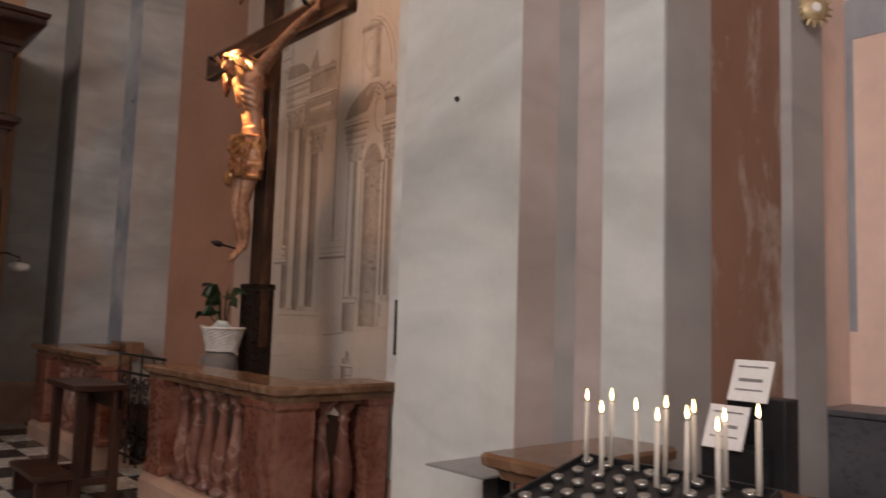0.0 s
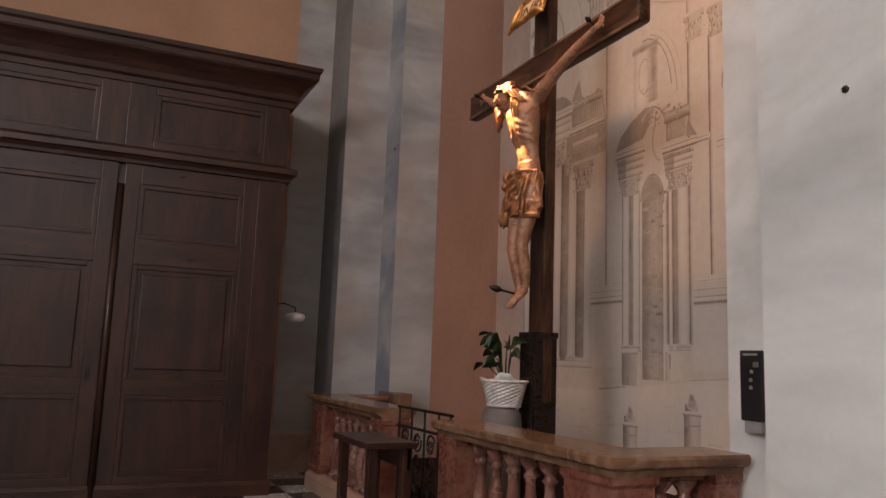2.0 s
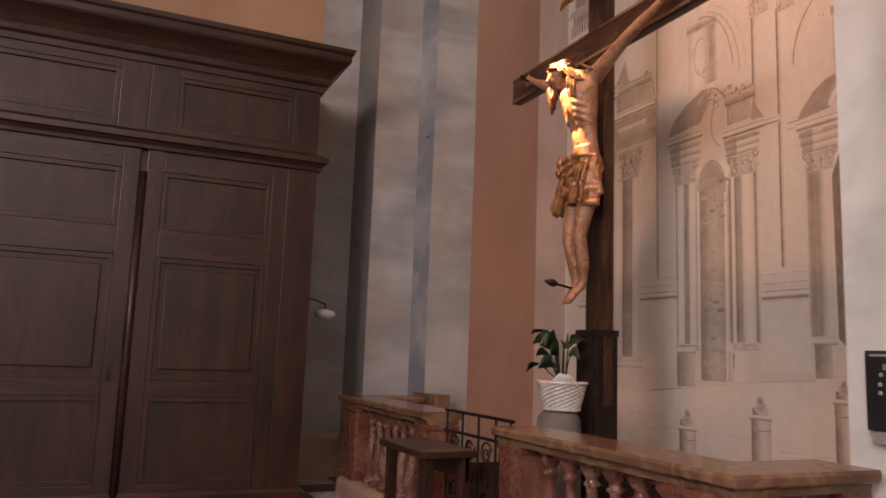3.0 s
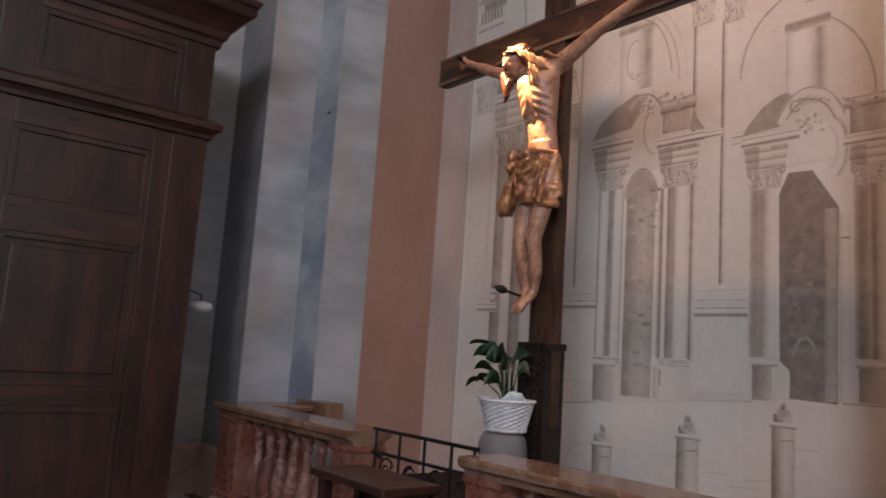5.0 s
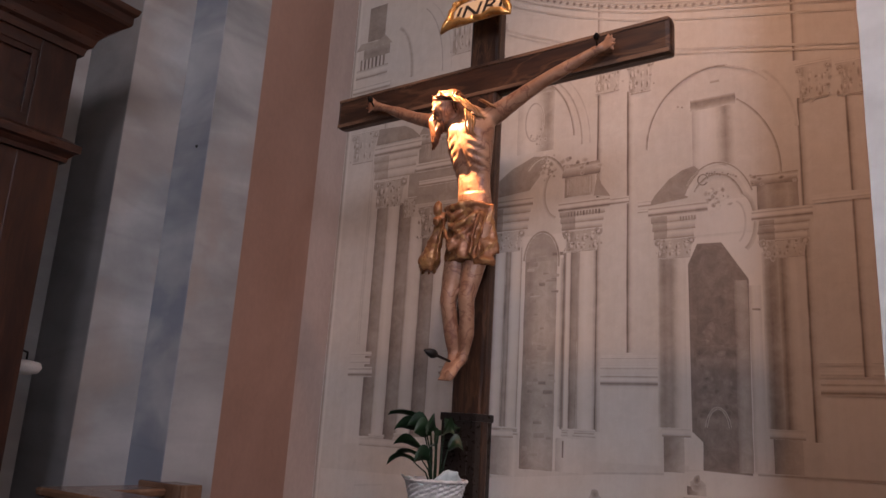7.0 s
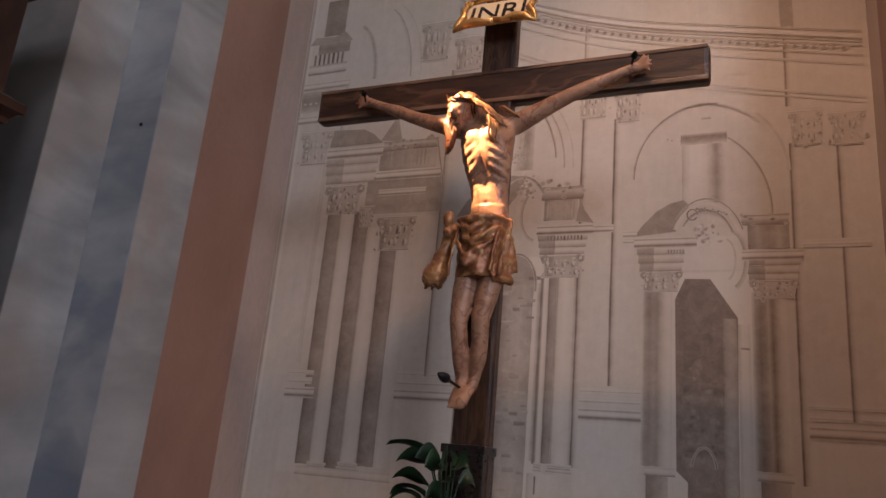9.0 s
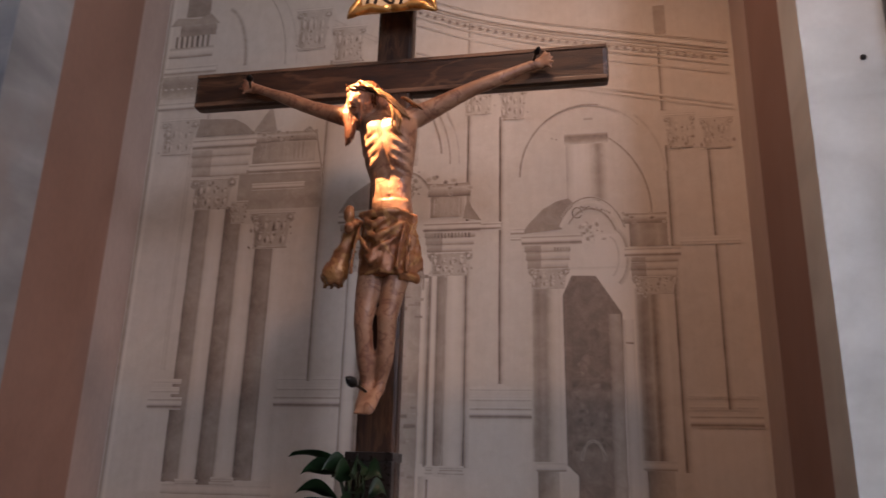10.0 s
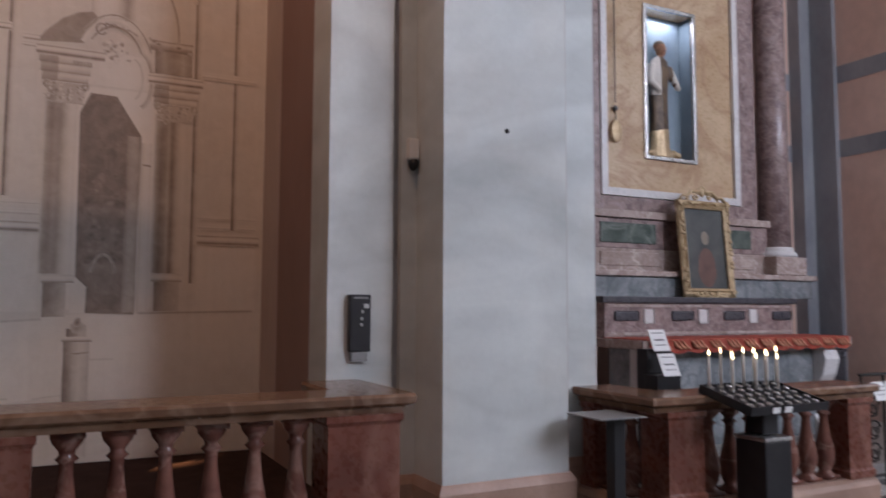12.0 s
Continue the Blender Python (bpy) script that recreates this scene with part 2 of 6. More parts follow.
def tube(bm, pts, radii, seg=8, flat=1.0):
    """A round bar through points, with a radius at each."""
    rings = []
    pts = [Vector(p) for p in pts]
    for i, p in enumerate(pts):
        d = (pts[min(i + 1, len(pts) - 1)] - pts[max(i - 1, 0)]).normalized()
        side = d.cross(Vector((0, 1, 0)))
        if side.length < 0.1:
            side = d.cross(Vector((1, 0, 0)))
        side.normalize()
        up = side.cross(d).normalized()
        r = radii[i] if isinstance(radii, (list, tuple)) else radii
        rings.append([bm.verts.new(p + side * r * math.cos(2 * math.pi * k / seg) + up * r * flat * math.sin(2 * math.pi * k / seg)) for k in range(seg)])
    for a, b in zip(rings, rings[1:]):
        for k in range(seg):
            bm.faces.new((a[k], a[(k + 1) % seg], b[(k + 1) % seg], b[k]))
    bm.faces.new(rings[0][::-1])
    bm.faces.new(rings[-1])
    return bm


def wall(name, x0, x1, y0, y1, z0, z1, material, label):
    return solid(name, box(x0, x1, y0, y1, z0, z1), material, label, "wall", "structure")


# ---- the shell of the church ----
TOP = 9.0
XL, XR = -2.40, 2.27          # reveals of the crucifix chapel
YB = 0.0                      # its back wall
wall("wall_chapel_back", XL, XR, YB, 0.35, 0, TOP, VAULT, "cream plaster back wall of the crucifix chapel")
# left marble walls take the darker copy, which carries the corner's shade
wall("wall_reveal_left_marble", XL - 0.44, XL, -1.60, -1.136, 0, TOP, MARBLE_LEFT_SHADE, "inner pilaster painted as pale grey marble")
wall("wall_reveal_left_terracotta", XL - 0.44, XL, -1.136, -0.36, 0, TOP, TERRA, "terracotta painted chapel reveal")
wall("wall_reveal_left_inner", XL - 0.44, XL, -0.36, 0.35, 0, TOP, ROSE, "rose-grey painted strip beside the mural")
wall("wall_pier_left", -3.54, XL - 0.44, -2.09, 0.35, 0, TOP, MARBLE_LEFT_SHADE, "corner pier painted as pale grey marble")
wall("wall_entrance_pilaster", -3.90, -3.54, -2.54, 0.35, 0, TOP, MARBLE_LEFT_SHADE, "pale marble strip beside the entrance")
wall("wall_entrance", -3.90, -3.56, -12.0, -2.54, 0, TOP, OCHRE, "ochre-orange plaster entrance wall")
wall("wall_reveal_right_inner", XR, 2.83, -0.47, 0.35, 0, TOP, ROSE, "rose-brown painted strip beside the mural")
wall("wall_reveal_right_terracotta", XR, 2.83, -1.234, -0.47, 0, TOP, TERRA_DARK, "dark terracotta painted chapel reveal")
wall("wall_pilaster_right", XR, 2.675, -1.573, -1.234, 0, TOP, MARBLE, "inner pilaster painted as pale grey marble")
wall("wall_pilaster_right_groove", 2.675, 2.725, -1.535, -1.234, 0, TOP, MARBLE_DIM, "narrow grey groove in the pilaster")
wall("wall_pilaster_right_edge", 2.725, 2.83, -1.573, -1.234, 0, TOP, MARBLE, "pale marble strip beside the pier")
wall("wall_pier_right_side", 3.686, 3.69, -1.936, -1.685, 0, TOP, MARBLE_ROSE, "pier side painted as rose-grey marble")
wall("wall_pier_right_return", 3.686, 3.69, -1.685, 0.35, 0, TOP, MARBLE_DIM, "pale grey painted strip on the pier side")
# thin sheet over the pier front: greyer marble plus painted shadow
wall("wall_pier_left_front", -3.536, XL - 0.444, -2.096, -2.09, 0.46, TOP, MARBLE_SHADOW, "grey marble pier front with the vestibule's shadow in its colour")
wall("wall_reveal_left_front", XL - 0.436, XL - 0.004, -1.606, -1.60, 0.46, TOP, MARBLE_BLUE, "pilaster front in mottled blue-grey")
wall("wall_pier_right", 2.83, 3.686, -1.937, 0.35, 0, TOP, MARBLE, "broad pier painted as pale grey marble")
X2, X3, YB2 = 4.20, 8.90, 0.35     # the altar chapel
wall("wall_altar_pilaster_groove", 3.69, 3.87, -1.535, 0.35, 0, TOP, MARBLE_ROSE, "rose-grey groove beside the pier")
wall("wall_altar_pilaster", 3.87, X2 - 0.01, -1.573, -1.20, 0, TOP, MARBLE, "inner pilaster of the altar chapel in pale marble")
# slab in a greyer marble, so the side turned from the light looks shaded
wall("wall_altar_reveal_grey", X2 - 0.01, X2, -1.568, -1.20, 0, TOP, MARBLE_DIM, "inner side of the pilaster, greyed for its shade")
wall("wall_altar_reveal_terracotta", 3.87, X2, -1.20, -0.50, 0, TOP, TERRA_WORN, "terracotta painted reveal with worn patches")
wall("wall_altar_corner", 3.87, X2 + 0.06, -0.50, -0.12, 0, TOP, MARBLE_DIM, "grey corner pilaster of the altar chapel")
wall("wall_altar_side_left", 3.87, X2, -0.12, 0.70, 0, TOP, PINK, "pink plaster side wall of the altar chapel")
wall("wall_altar_back", X2, X3, YB2, 0.70, 0, TOP, PINK, "pink plaster back wall behind the altar")
wall("wall_altar_side_right", X3, X3 + 0.4, -1.573, 0.70, 0, TOP, PINK, "pink plaster side wall with grey painted bands")
wall("wall_north_far", X3 + 0.4, 18.3, -1.937, -1.50, 0, TOP, MARBLE, "pale marble wall farther along the aisle")
# the far walls, with window openings
x_prev = -3.9
for i, (wx, _) in enumerate(WINDOWS):
    wall(f"wall_south_{i + 1}", x_prev, wx - 1.1, -12.4, -12.0, 0, TOP, VAULT, "plain cream nave wall")
    wall(f"wall_south_low_{i + 1}", wx - 1.1, wx + 1.1, -12.4, -12.0, 0, 4.5, VAULT, "plain cream wall under a window")
    wall(f"wall_south_high_{i + 1}", wx - 1.1, wx + 1.1, -12.4, -12.0, 8.1, TOP, VAULT, "plain cream wall over a window")
    x_prev = wx + 1.1
wall("wall_south_4", x_prev, 18.3, -12.4, -12.0, 0, TOP, VAULT, "plain cream nave wall")
wall("wall_east_1", 18.0, 18.3, -12.0, -7.6, 0, TOP, VAULT, "plain cream end wall")
wall("wall_east_2", 18.0, 18.3, -4.4, -1.937, 0, TOP, VAULT, "plain cream end wall")
wall("wall_east_low", 18.0, 18.3, -7.6, -4.4, 0, 4.5, VAULT, "plain cream end wall under a window")
wall("wall_east_high", 18.0, 18.3, -7.6, -4.4, 8.1, TOP, VAULT, "plain cream end wall over a window")
solid("ceiling", box(-3.9, 18.3, -12.4, 0.7, TOP, TOP + 0.3), VAULT, "plain cream plaster ceiling", "ceiling", "structure")
solid("floor", box(-3.9, 18.3, -12.4, 0.7, -0.3, -0.012), GREYSTONE, "grey stone bed of the church floor", "floor", "structure")

# plinths of the piers
def plinth(name, path, h, material, label):
    prof = [(0, 0), (0.035, 0), (0.035, h - 0.05), (0.02, h - 0.02), (0.008, h), (0, h)]
    return solid(name, sweep(bmesh.new(), path, prof), material, label, "plinth", "structure")


plinth("baseboard_pier_right", [(2.27, -1.573, 0), (2.83, -1.573, 0), (2.83, -1.937, 0), (3.69, -1.937, 0), (3.69, -1.573, 0), (4.20, -1.573, 0), (4.2, -0.5, 0)], 0.345, PLINTH, "rose stone plinth round the pier")
plinth("baseboard_pier_left", [(-3.54, -2.8, 0), (-3.54, -2.09, 0), (-2.84, -2.09, 0), (-2.84, -1.60, 0), (-2.40, -1.60, 0)], 0.46, PLINTH, "dark stone plinth of the corner pier")
solid("floor_chapel_step", box(XL, XR, -1.95, 0.0, -0.011, 0.28, bevel=0.01), CARPET, "dark brown carpeted platform of the crucifix chapel", "step", "structure")
solid("floor_altar_step", box(X2, X3, -1.9, YB2, -0.011, 0.12, bevel=0.01), GREYSTONE, "grey marble step of the altar chapel floor", "step", "structure")

# ---- balustrades ----
RAIL_H = 0.92


def baluster_mesh(h):
    p = [(0.062, 0), (0.062, 0.035), (0.045, 0.045), (0.038, 0.06), (0.050, 0.085), (0.066, 0.14), (0.070, 0.18), (0.062, 0.24), (0.044, 0.32), (0.031, 0.40), (0.027, 0.45), (0.030, 0.475), (0.046, 0.49), (0.030, 0.505), (0.032, 0.52), (0.058, 0.55), (0.062, 0.56), (0.062, 0.60)]
    k = h / 0.60
    bm = lathe([(r, z * k) for r, z in p], 18)
    add_box(bm, -0.066, 0.066, -0.066, 0.066, 0, 0.03 * k)
    add_box(bm, -0.066, 0.066, -0.066, 0.066, h - 0.03, h)
    return bm


def square_loft(levels):
    """A four-sided block over levels of (half width, half depth, height)."""
    bm = bmesh.new()
    rg = [[bm.verts.new((sx * a, sy * b, z)) for sx, sy in ((-1, -1), (1, -1), (1, 1), (-1, 1))] for a, b, z in levels]
    for p, q in zip(rg, rg[1:]):
        for k in range(4):
            bm.faces.new((p[k], p[(k + 1) % 4], q[(k + 1) % 4], q[k]))
    bm.faces.new(rg[0][::-1])
    bm.faces.new(rg[-1])
    return bm


def balustrade(name, path, posts, rows, top, label):
    """A marble rail along a flat path; posts: (x, y, half width x, half width y); rows: ((x0, y0), (x1, y1), how many)."""
    t = thing(name, pose(path[0][0], path[0][1], 0), label, "balustrade", "marble balustrades of the chapels")
    ox, oy = path[0][0], path[0][1]
    loc = [(x - ox, y - oy, 0) for x, y in path]
    # moulded cap, base course and step
    capz = [(-0.15, -0.055), (-0.165, -0.045), (-0.17, -0.015), (-0.16, 0.0), (0.16, 0.0), (0.17, -0.015), (0.165, -0.045), (0.15, -0.055), (0.125, -0.065), (0.115, -0.095), (-0.115, -0.095), (-0.125, -0.065)]
    part("cap", sweep(bmesh.new(), loc, [(o, u + top) for o, u in capz]), CAPSTONE, t, "polished brown breccia cap with pale veins")
    base = [(-0.15, 0.0), (-0.15, 0.13), (-0.13, 0.16), (-0.10, 0.18), (0.10, 0.18), (0.13, 0.16), (0.15, 0.13), (0.15, 0.0)]
    part("base", sweep(bmesh.new(), loc, base), PLINTH, t, "mottled rose stone base")
    h = top - 0.095 - 0.18
    for x, y, hx, hy in posts:
        bm = square_loft([(hx + o, hy + o, z) for o, z in ((0.012, 0), (0.014, 0.045), (0.004, 0.055), (0, 0.065), (0, h - 0.05), (0.006, h - 0.04), (0.014, h - 0.03), (0.014, h))])
        part("post", bm, REDSTONE, t, "red veined marble post", at=pose(x - ox, y - oy, 0.18))
    bm = baluster_mesh(h)
    me = finish("baluster", bm, BALUSTER, True)
    for (x0, y0), (x1, y1), n in rows:
        for k in range(n):
            f = (k + 0.5) / n
            o = new("baluster", me)
            o.parent = t
            o.matrix_local = pose(x0 + (x1 - x0) * f - ox, y0 + (y1 - y0) * f - oy, 0.18)
    return t


YR = -2.25
balustrade("marble_balustrade", [(0.55, YR), (2.28, YR), (2.28, -1.62)], [(0.69, YR, 0.13, 0.11), (2.20, YR, 0.18, 0.12), (2.28, -1.70, 0.10, 0.07)],
           [((0.85, YR), (2.0, YR), 6), ((2.28, -2.10), (2.28, -1.80), 2)], RAIL_H, "red marble balustrade with a brown breccia cap")
balustrade("marble_balustrade", [(-0.50, YR), (-2.42, YR), (-2.42, -1.66)], [(-0.62, YR, 0.12, 0.11), (-2.34, YR, 0.18, 0.12), (-2.42, -1.72, 0.10, 0.06)],
           [((-0.78, YR), (-2.12, YR), 7), ((-2.42, -2.10), (-2.42, -1.82), 2)], RAIL_H, "red marble balustrade before the corner pier")
balustrade("marble_balustrade", [(6.0, -2.22), (4.12, -2.22), (4.12, -1.62)], [(5.86, -2.22, 0.12, 0.11), (4.25, -2.22, 0.14, 0.12), (4.12, -1.70, 0.10, 0.06)],
           [((4.46, -2.22), (5.72, -2.22), 7), ((4.12, -2.08), (4.12, -1.78), 2)], 0.815, "marble balustrade behind the candle stand")
balustrade("marble_balustrade", [(7.1, -2.22), (8.98, -2.22), (8.98, -1.97)], [(7.22, -2.22, 0.12, 0.11), (8.90, -2.22, 0.18, 0.12)],
           [((7.4, -2.22), (8.7, -2.22), 7)], 0.84, "marble balustrade at the far side of the altar chapel")

# stone block lying on the rail by the corner pier
solid("stone_block", box(-2.62, -2.10, -1.64, -1.46, 0.815, 0.955, bevel=0.012), CAPSTONE, "brown stone slab set on the rail end", "stone slab")


def torus_strip(bm, centre, r, a0, a1, w, r1=None, n=16):
    """A scroll in the xz plane: a bar bent round a centre from angle a0 to a1, the radius going from r to r1."""
    r1 = r if r1 is None else r1
    pts = []
    for i in range(n + 1):
        f = i / n
        a, q = a0 + (a1 - a0) * f, r + (r1 - r) * f
        pts.append((centre[0] + q * math.cos(a), centre[1], centre[2] + q * math.sin(a)))
    tube(bm, pts, w, 6)


def iron_gate():
    g = thing("iron_gate", pose(-0.46, YR, 0), "black wrought-iron gate with scrollwork between the rails", "gate")
    for z in (0.94, 0.80, 0.16):
        part("bar", tube(bmesh.new(), [(0, 0, z), (0.98, 0, z)], 0.011, 8), IRON, g)
    for x in (0.03, 0.28, 0.52, 0.76, 0.95):
        part("upright", tube(bmesh.new(), [(x, 0, 0.10), (x, 0, 0.94)], 0.009, 8), IRON, g)
    for c in range(4):
        x0 = 0.155 + c * 0.24
        for z in (0.71, 0.56, 0.41, 0.26):
            bm = bmesh.new()
            s = 1 if (c + int(z * 10)) % 2 else -1
            torus_strip(bm, (x0, 0, z), 0.072, 0.3, 0.3 + s * 5.2, 0.007, 0.055)
            torus_strip(bm, (x0, 0, z), 0.05, 0.6, 0.6 - s * 8.0, 0.006, 0.012, 20)
            part("scroll", bm, IRON, g)
    return g


iron_gate()


def kneeler():
    k = thing("kneeler", pose(-0.16, -2.84, 0), "dark wooden kneeler standing before the iron gate", "kneeler")
    w, d = 0.70, 0.34
    top = box(0, w, -0.02, d, 0.735, 0.775, bevel=0.008)
    part("armrest", top, WOOD_H, k)
    part("apron", box(0.03, w - 0.03, d - 0.06, d - 0.035, 0.60, 0.735, bevel=0.003), WOOD, k)
    for x in (0.03, w - 0.09):
        part("leg", box(x, x + 0.06, d - 0.085, d - 0.025, 0, 0.735, bevel=0.005), WOOD, k)
        part("leg", box(x, x + 0.06, 0.02, 0.08, 0, 0.735, bevel=0.005), WOOD, k)
        part("stretcher", box(x + 0.015, x + 0.045, 0.08, d - 0.085, 0.10, 0.15, bevel=0.003), WOOD, k)
    part("kneeling_board", box(0.0, w, -0.22, 0.02, 0.16, 0.20, bevel=0.008), WOOD_H, k)
    for x in (0.04, w - 0.08):
        part("board_foot", box(x, x + 0.04, -0.20, 0.0, 0, 0.16, bevel=0.004), WOOD, k)
    return k


kneeler()


# ---- entrance vestibule ----
def framed(name, parent, y0, y1, z0, z1, x, rails, stile=0.13, label=""):
    """A panelled frame in the plane x: two stiles, rails at the heights given (z0, z1), sunk panels with raised fields between."""
    leaf = thing(name, pose(0, 0, 0), "", "")
    for key in ("label", "category"):
        if key in leaf:
            del leaf[key]
    leaf.parent = parent
    if label:
        leaf["label"] = label
    for ya, yb in ((y0, y0 + stile), (y1 - stile, y1)):
        part("stile", box(x - 0.05, x, ya, yb, z0, z1, bevel=0.006), WOOD, leaf)
    for a, b in rails:
        part("rail", box(x - 0.05, x - 0.002, y0 + stile, y1 - stile, a, b, bevel=0.006), WOOD_H, leaf)
    for (a, b), (c, d) in zip(rails, rails[1:]):
        ya, yb = y0 + stile, y1 - stile
        bm = box(x - 0.045, x - 0.030, ya, yb, b, c)
        # moulding round the panel and a raised field
        u = 0.042
        add_box(bm, x - 0.03, x - 0.008, ya, ya + u, b, c, bevel=0.005)
        add_box(bm, x - 0.03, x - 0.008, yb - u, yb, b, c, bevel=0.005)
        add_box(bm, x - 0.03, x - 0.008, ya + u, yb - u, b, b + u, bevel=0.005)
        add_box(bm, x - 0.03, x - 0.008, ya + u, yb - u, c - u, c, bevel=0.005)
        i = 0.085
        if yb - ya > 0.3 and c - b > 0.9:
            add_box(bm, x - 0.03, x - 0.016, ya + i, yb - i, b + i, c - i, bevel=0.012)
        part("panel", bm, WOOD, leaf)
    return leaf


def vestibule():
    v = thing("entrance_vestibule", pose(0, 0, 0), "tall dark walnut entrance vestibule with panelled doors and cornice", "vestibule")
    xf, ys = -2.20, -2.86          # face and side
    y_end = -7.0
    part("body", box(-3.555, xf - 0.05, y_end, ys - 0.05, 0.0, 3.80), WOOD, v)
    # corner posts on the face
    part("corner_post", box(xf - 0.06, xf, ys - 0.27, ys, 0.0, 3.02, bevel=0.008), WOOD, v)
    part("middle_post", box(xf - 0.05, xf + 0.004, -6.0, -5.7, 0.0, 3.02, bevel=0.008), WOOD, v)
    rails = [(0.06, 0.20), (0.90, 1.04), (2.06, 2.30), (2.80, 2.98)]
    for a, b in ((-4.33, -3.13), (-5.70, -4.39)):
        d = framed("door_leaf", v, a, b, 0.03, 2.98, xf, rails, 0.135)
    part("astragal", lathe([(0.030, 0), (0.030, 2.75)], 12, True, None, (xf + 0.004, -4.36, 0.03)), WOOD, v, "rounded meeting bead", True)
    part("keyhole_plate", box(xf - 0.002, xf + 0.006, -4.50, -4.46, 1.02, 1.14, bevel=0.002), IRON, v, "small dark iron lock plate")
    # transom moulding, frieze panels, cornice
    prof = [(0, 2.98), (0.03, 2.98), (0.035, 3.01), (0.06, 3.04), (0.085, 3.05), (0.085, 3.10), (0.05, 3.12), (0.02, 3.14), (0, 3.14)]
    path = [(xf, y_end, 0), (xf, ys, 0), (-3.545, ys, 0)]
    part("transom_moulding", sweep(bmesh.new(), path, prof), WOOD_H, v)
    for a, b in ((-4.36, -2.87), (-5.85, -4.36)):
        framed("frieze", v, a, b, 3.14, 3.78, xf, [(3.14, 3.22), (3.66, 3.78)], 0.24)
    prof = [(0, 3.74), (0.02, 3.74), (0.03, 3.79), (0.055, 3.81), (0.07, 3.86), (0.11, 3.92), (0.165, 3.97), (0.205, 4.0), (0.215, 4.02), (0.215, 4.07), (0.235, 4.09), (0.245, 4.13), (0.0, 4.15)]
    part("cornice", sweep(bmesh.new(), path, prof), WOOD_H, v)
    # side
    rails = [(0.06, 0.30), (1.2, 1.4), (2.80, 2.98)]
    bm = box(-3.54, xf - 0.06, ys - 0.05, ys - 0.03, 0, 3.78)
    for x0, x1 in ((-3.54, -3.40), (xf - 0.20, xf - 0.06)):
        add_box(bm, x0, x1, ys - 0.03, ys, 0, 3.78, bevel=0.005)
    for a, b in rails + [(3.14, 3.25), (3.62, 3.78)]:
        add_box(bm, -3.40, xf - 0.20, ys - 0.03, ys - 0.002, a, b, bevel=0.005)
    part("side_panel", bm, WOOD, v)
    part("plinth", sweep(bmesh.new(), path, [(0, 0), (0.025, 0), (0.025, 0.10), (0.01, 0.13), (0, 0.13)]), WOOD_H, v)
    # iron bolts seen at the edge of the side
    part("latch", box(-2.34, -2.30, ys, ys + 0.02, 0.93, 0.98, bevel=0.004), IRON, v, "small dark iron latch")
    return v


vestibule()

# ---- small things on the walls ----
WHITE = mottled("white_plastic", (0.72, 0.70, 0.66), (0.80, 0.78, 0.74), 4, (1, 1, 1), 0.4, 60, 0.02)
BLACK = mottled("black_plastic", (0.010, 0.010, 0.012), (0.022, 0.022, 0.024), 6, (1, 1, 1), 0.4, 60, 0.04)
STEEL = mottled("steel", (0.40, 0.40, 0.39), (0.55, 0.55, 0.54), 6, (1, 1, 1), 0.3, 60, 0.03, metal=0.9)
GREYM = mottled("grey_painted_metal", (0.20, 0.20, 0.20), (0.28, 0.28, 0.275), 6, (1, 1, 1), 0.35, 60, 0.03)


def wall_lamp():
    t = thing("wall_lamp", pose(-2.74, -2.86, 1.69), "white oval lamp on a thin dark arm by the vestibule", "wall lamp")
    bm = lathe([(0.02, 0.05), (0.09, 0.035), (0.105, 0.0), (0.085, -0.035), (0.03, -0.05)], 20, True, None, (0, 0.30, 0))
    part("shade", bm, WHITE, t, "white oval shade", True)
    part("arm", tube(bmesh.new(), [(0, 0, 0.12), (0, 0.18, 0.14), (0, 0.30, 0.10), (0, 0.30, 0.04)], 0.008, 8), IRON, t, "thin dark arm")
    return t


wall_lamp()


def black_box():
    t = thing("coin_meter", pose(2.456, -1.573, 1.075), "black upright coin meter box with small lights on the pilaster", "coin box")
    part("case", box(-0.064, 0.064, -0.05, 0.0, 0, 0.33, bevel=0.006), BLACK, t)
    part("sloped_foot", box(-0.05, 0.05, -0.04, 0.0, -0.055, -0.002, bevel=0.004), GREYM, t, "grey foot under the case")
    part("slot_plate", box(0.02, 0.05, -0.054, -0.049, 0.25, 0.275, bevel=0.001), STEEL, t, "small steel slot plate")
    for k, z in enumerate((0.23, 0.19, 0.155)):
        part("button", lathe([(0.009, 0), (0.009, 0.006), (0.005, 0.008)], 10, True, None, (0, 0, 0)), STEEL, t, "round steel button", at=pose(0.005 + 0.006 * (k == 0), -0.05, z, 90, 0, 0))
    part("label_strip", box(-0.04, 0.045, -0.0525, -0.049, 0.305, 0.315), GREYM, t, "thin grey writing bar")
    return t


black_box()


def sensor():
    t = thing("wall_sensor", pose(2.79, -1.573, 2.19), "small white wall sensor with a dark lens under it", "sensor")
    bm = box(-0.034, 0.034, -0.055, 0, 0.035, 0.17, bevel=0.014)
    part("housing", bm, WHITE, t)
    part("lens", lathe([(0.008, -0.03), (0.026, -0.012), (0.03, 0.012), (0.028, 0.038)], 14, True, None, (0.002, -0.03, 0)), BLACK, t, "dark domed lens", True)
    return t


sensor()


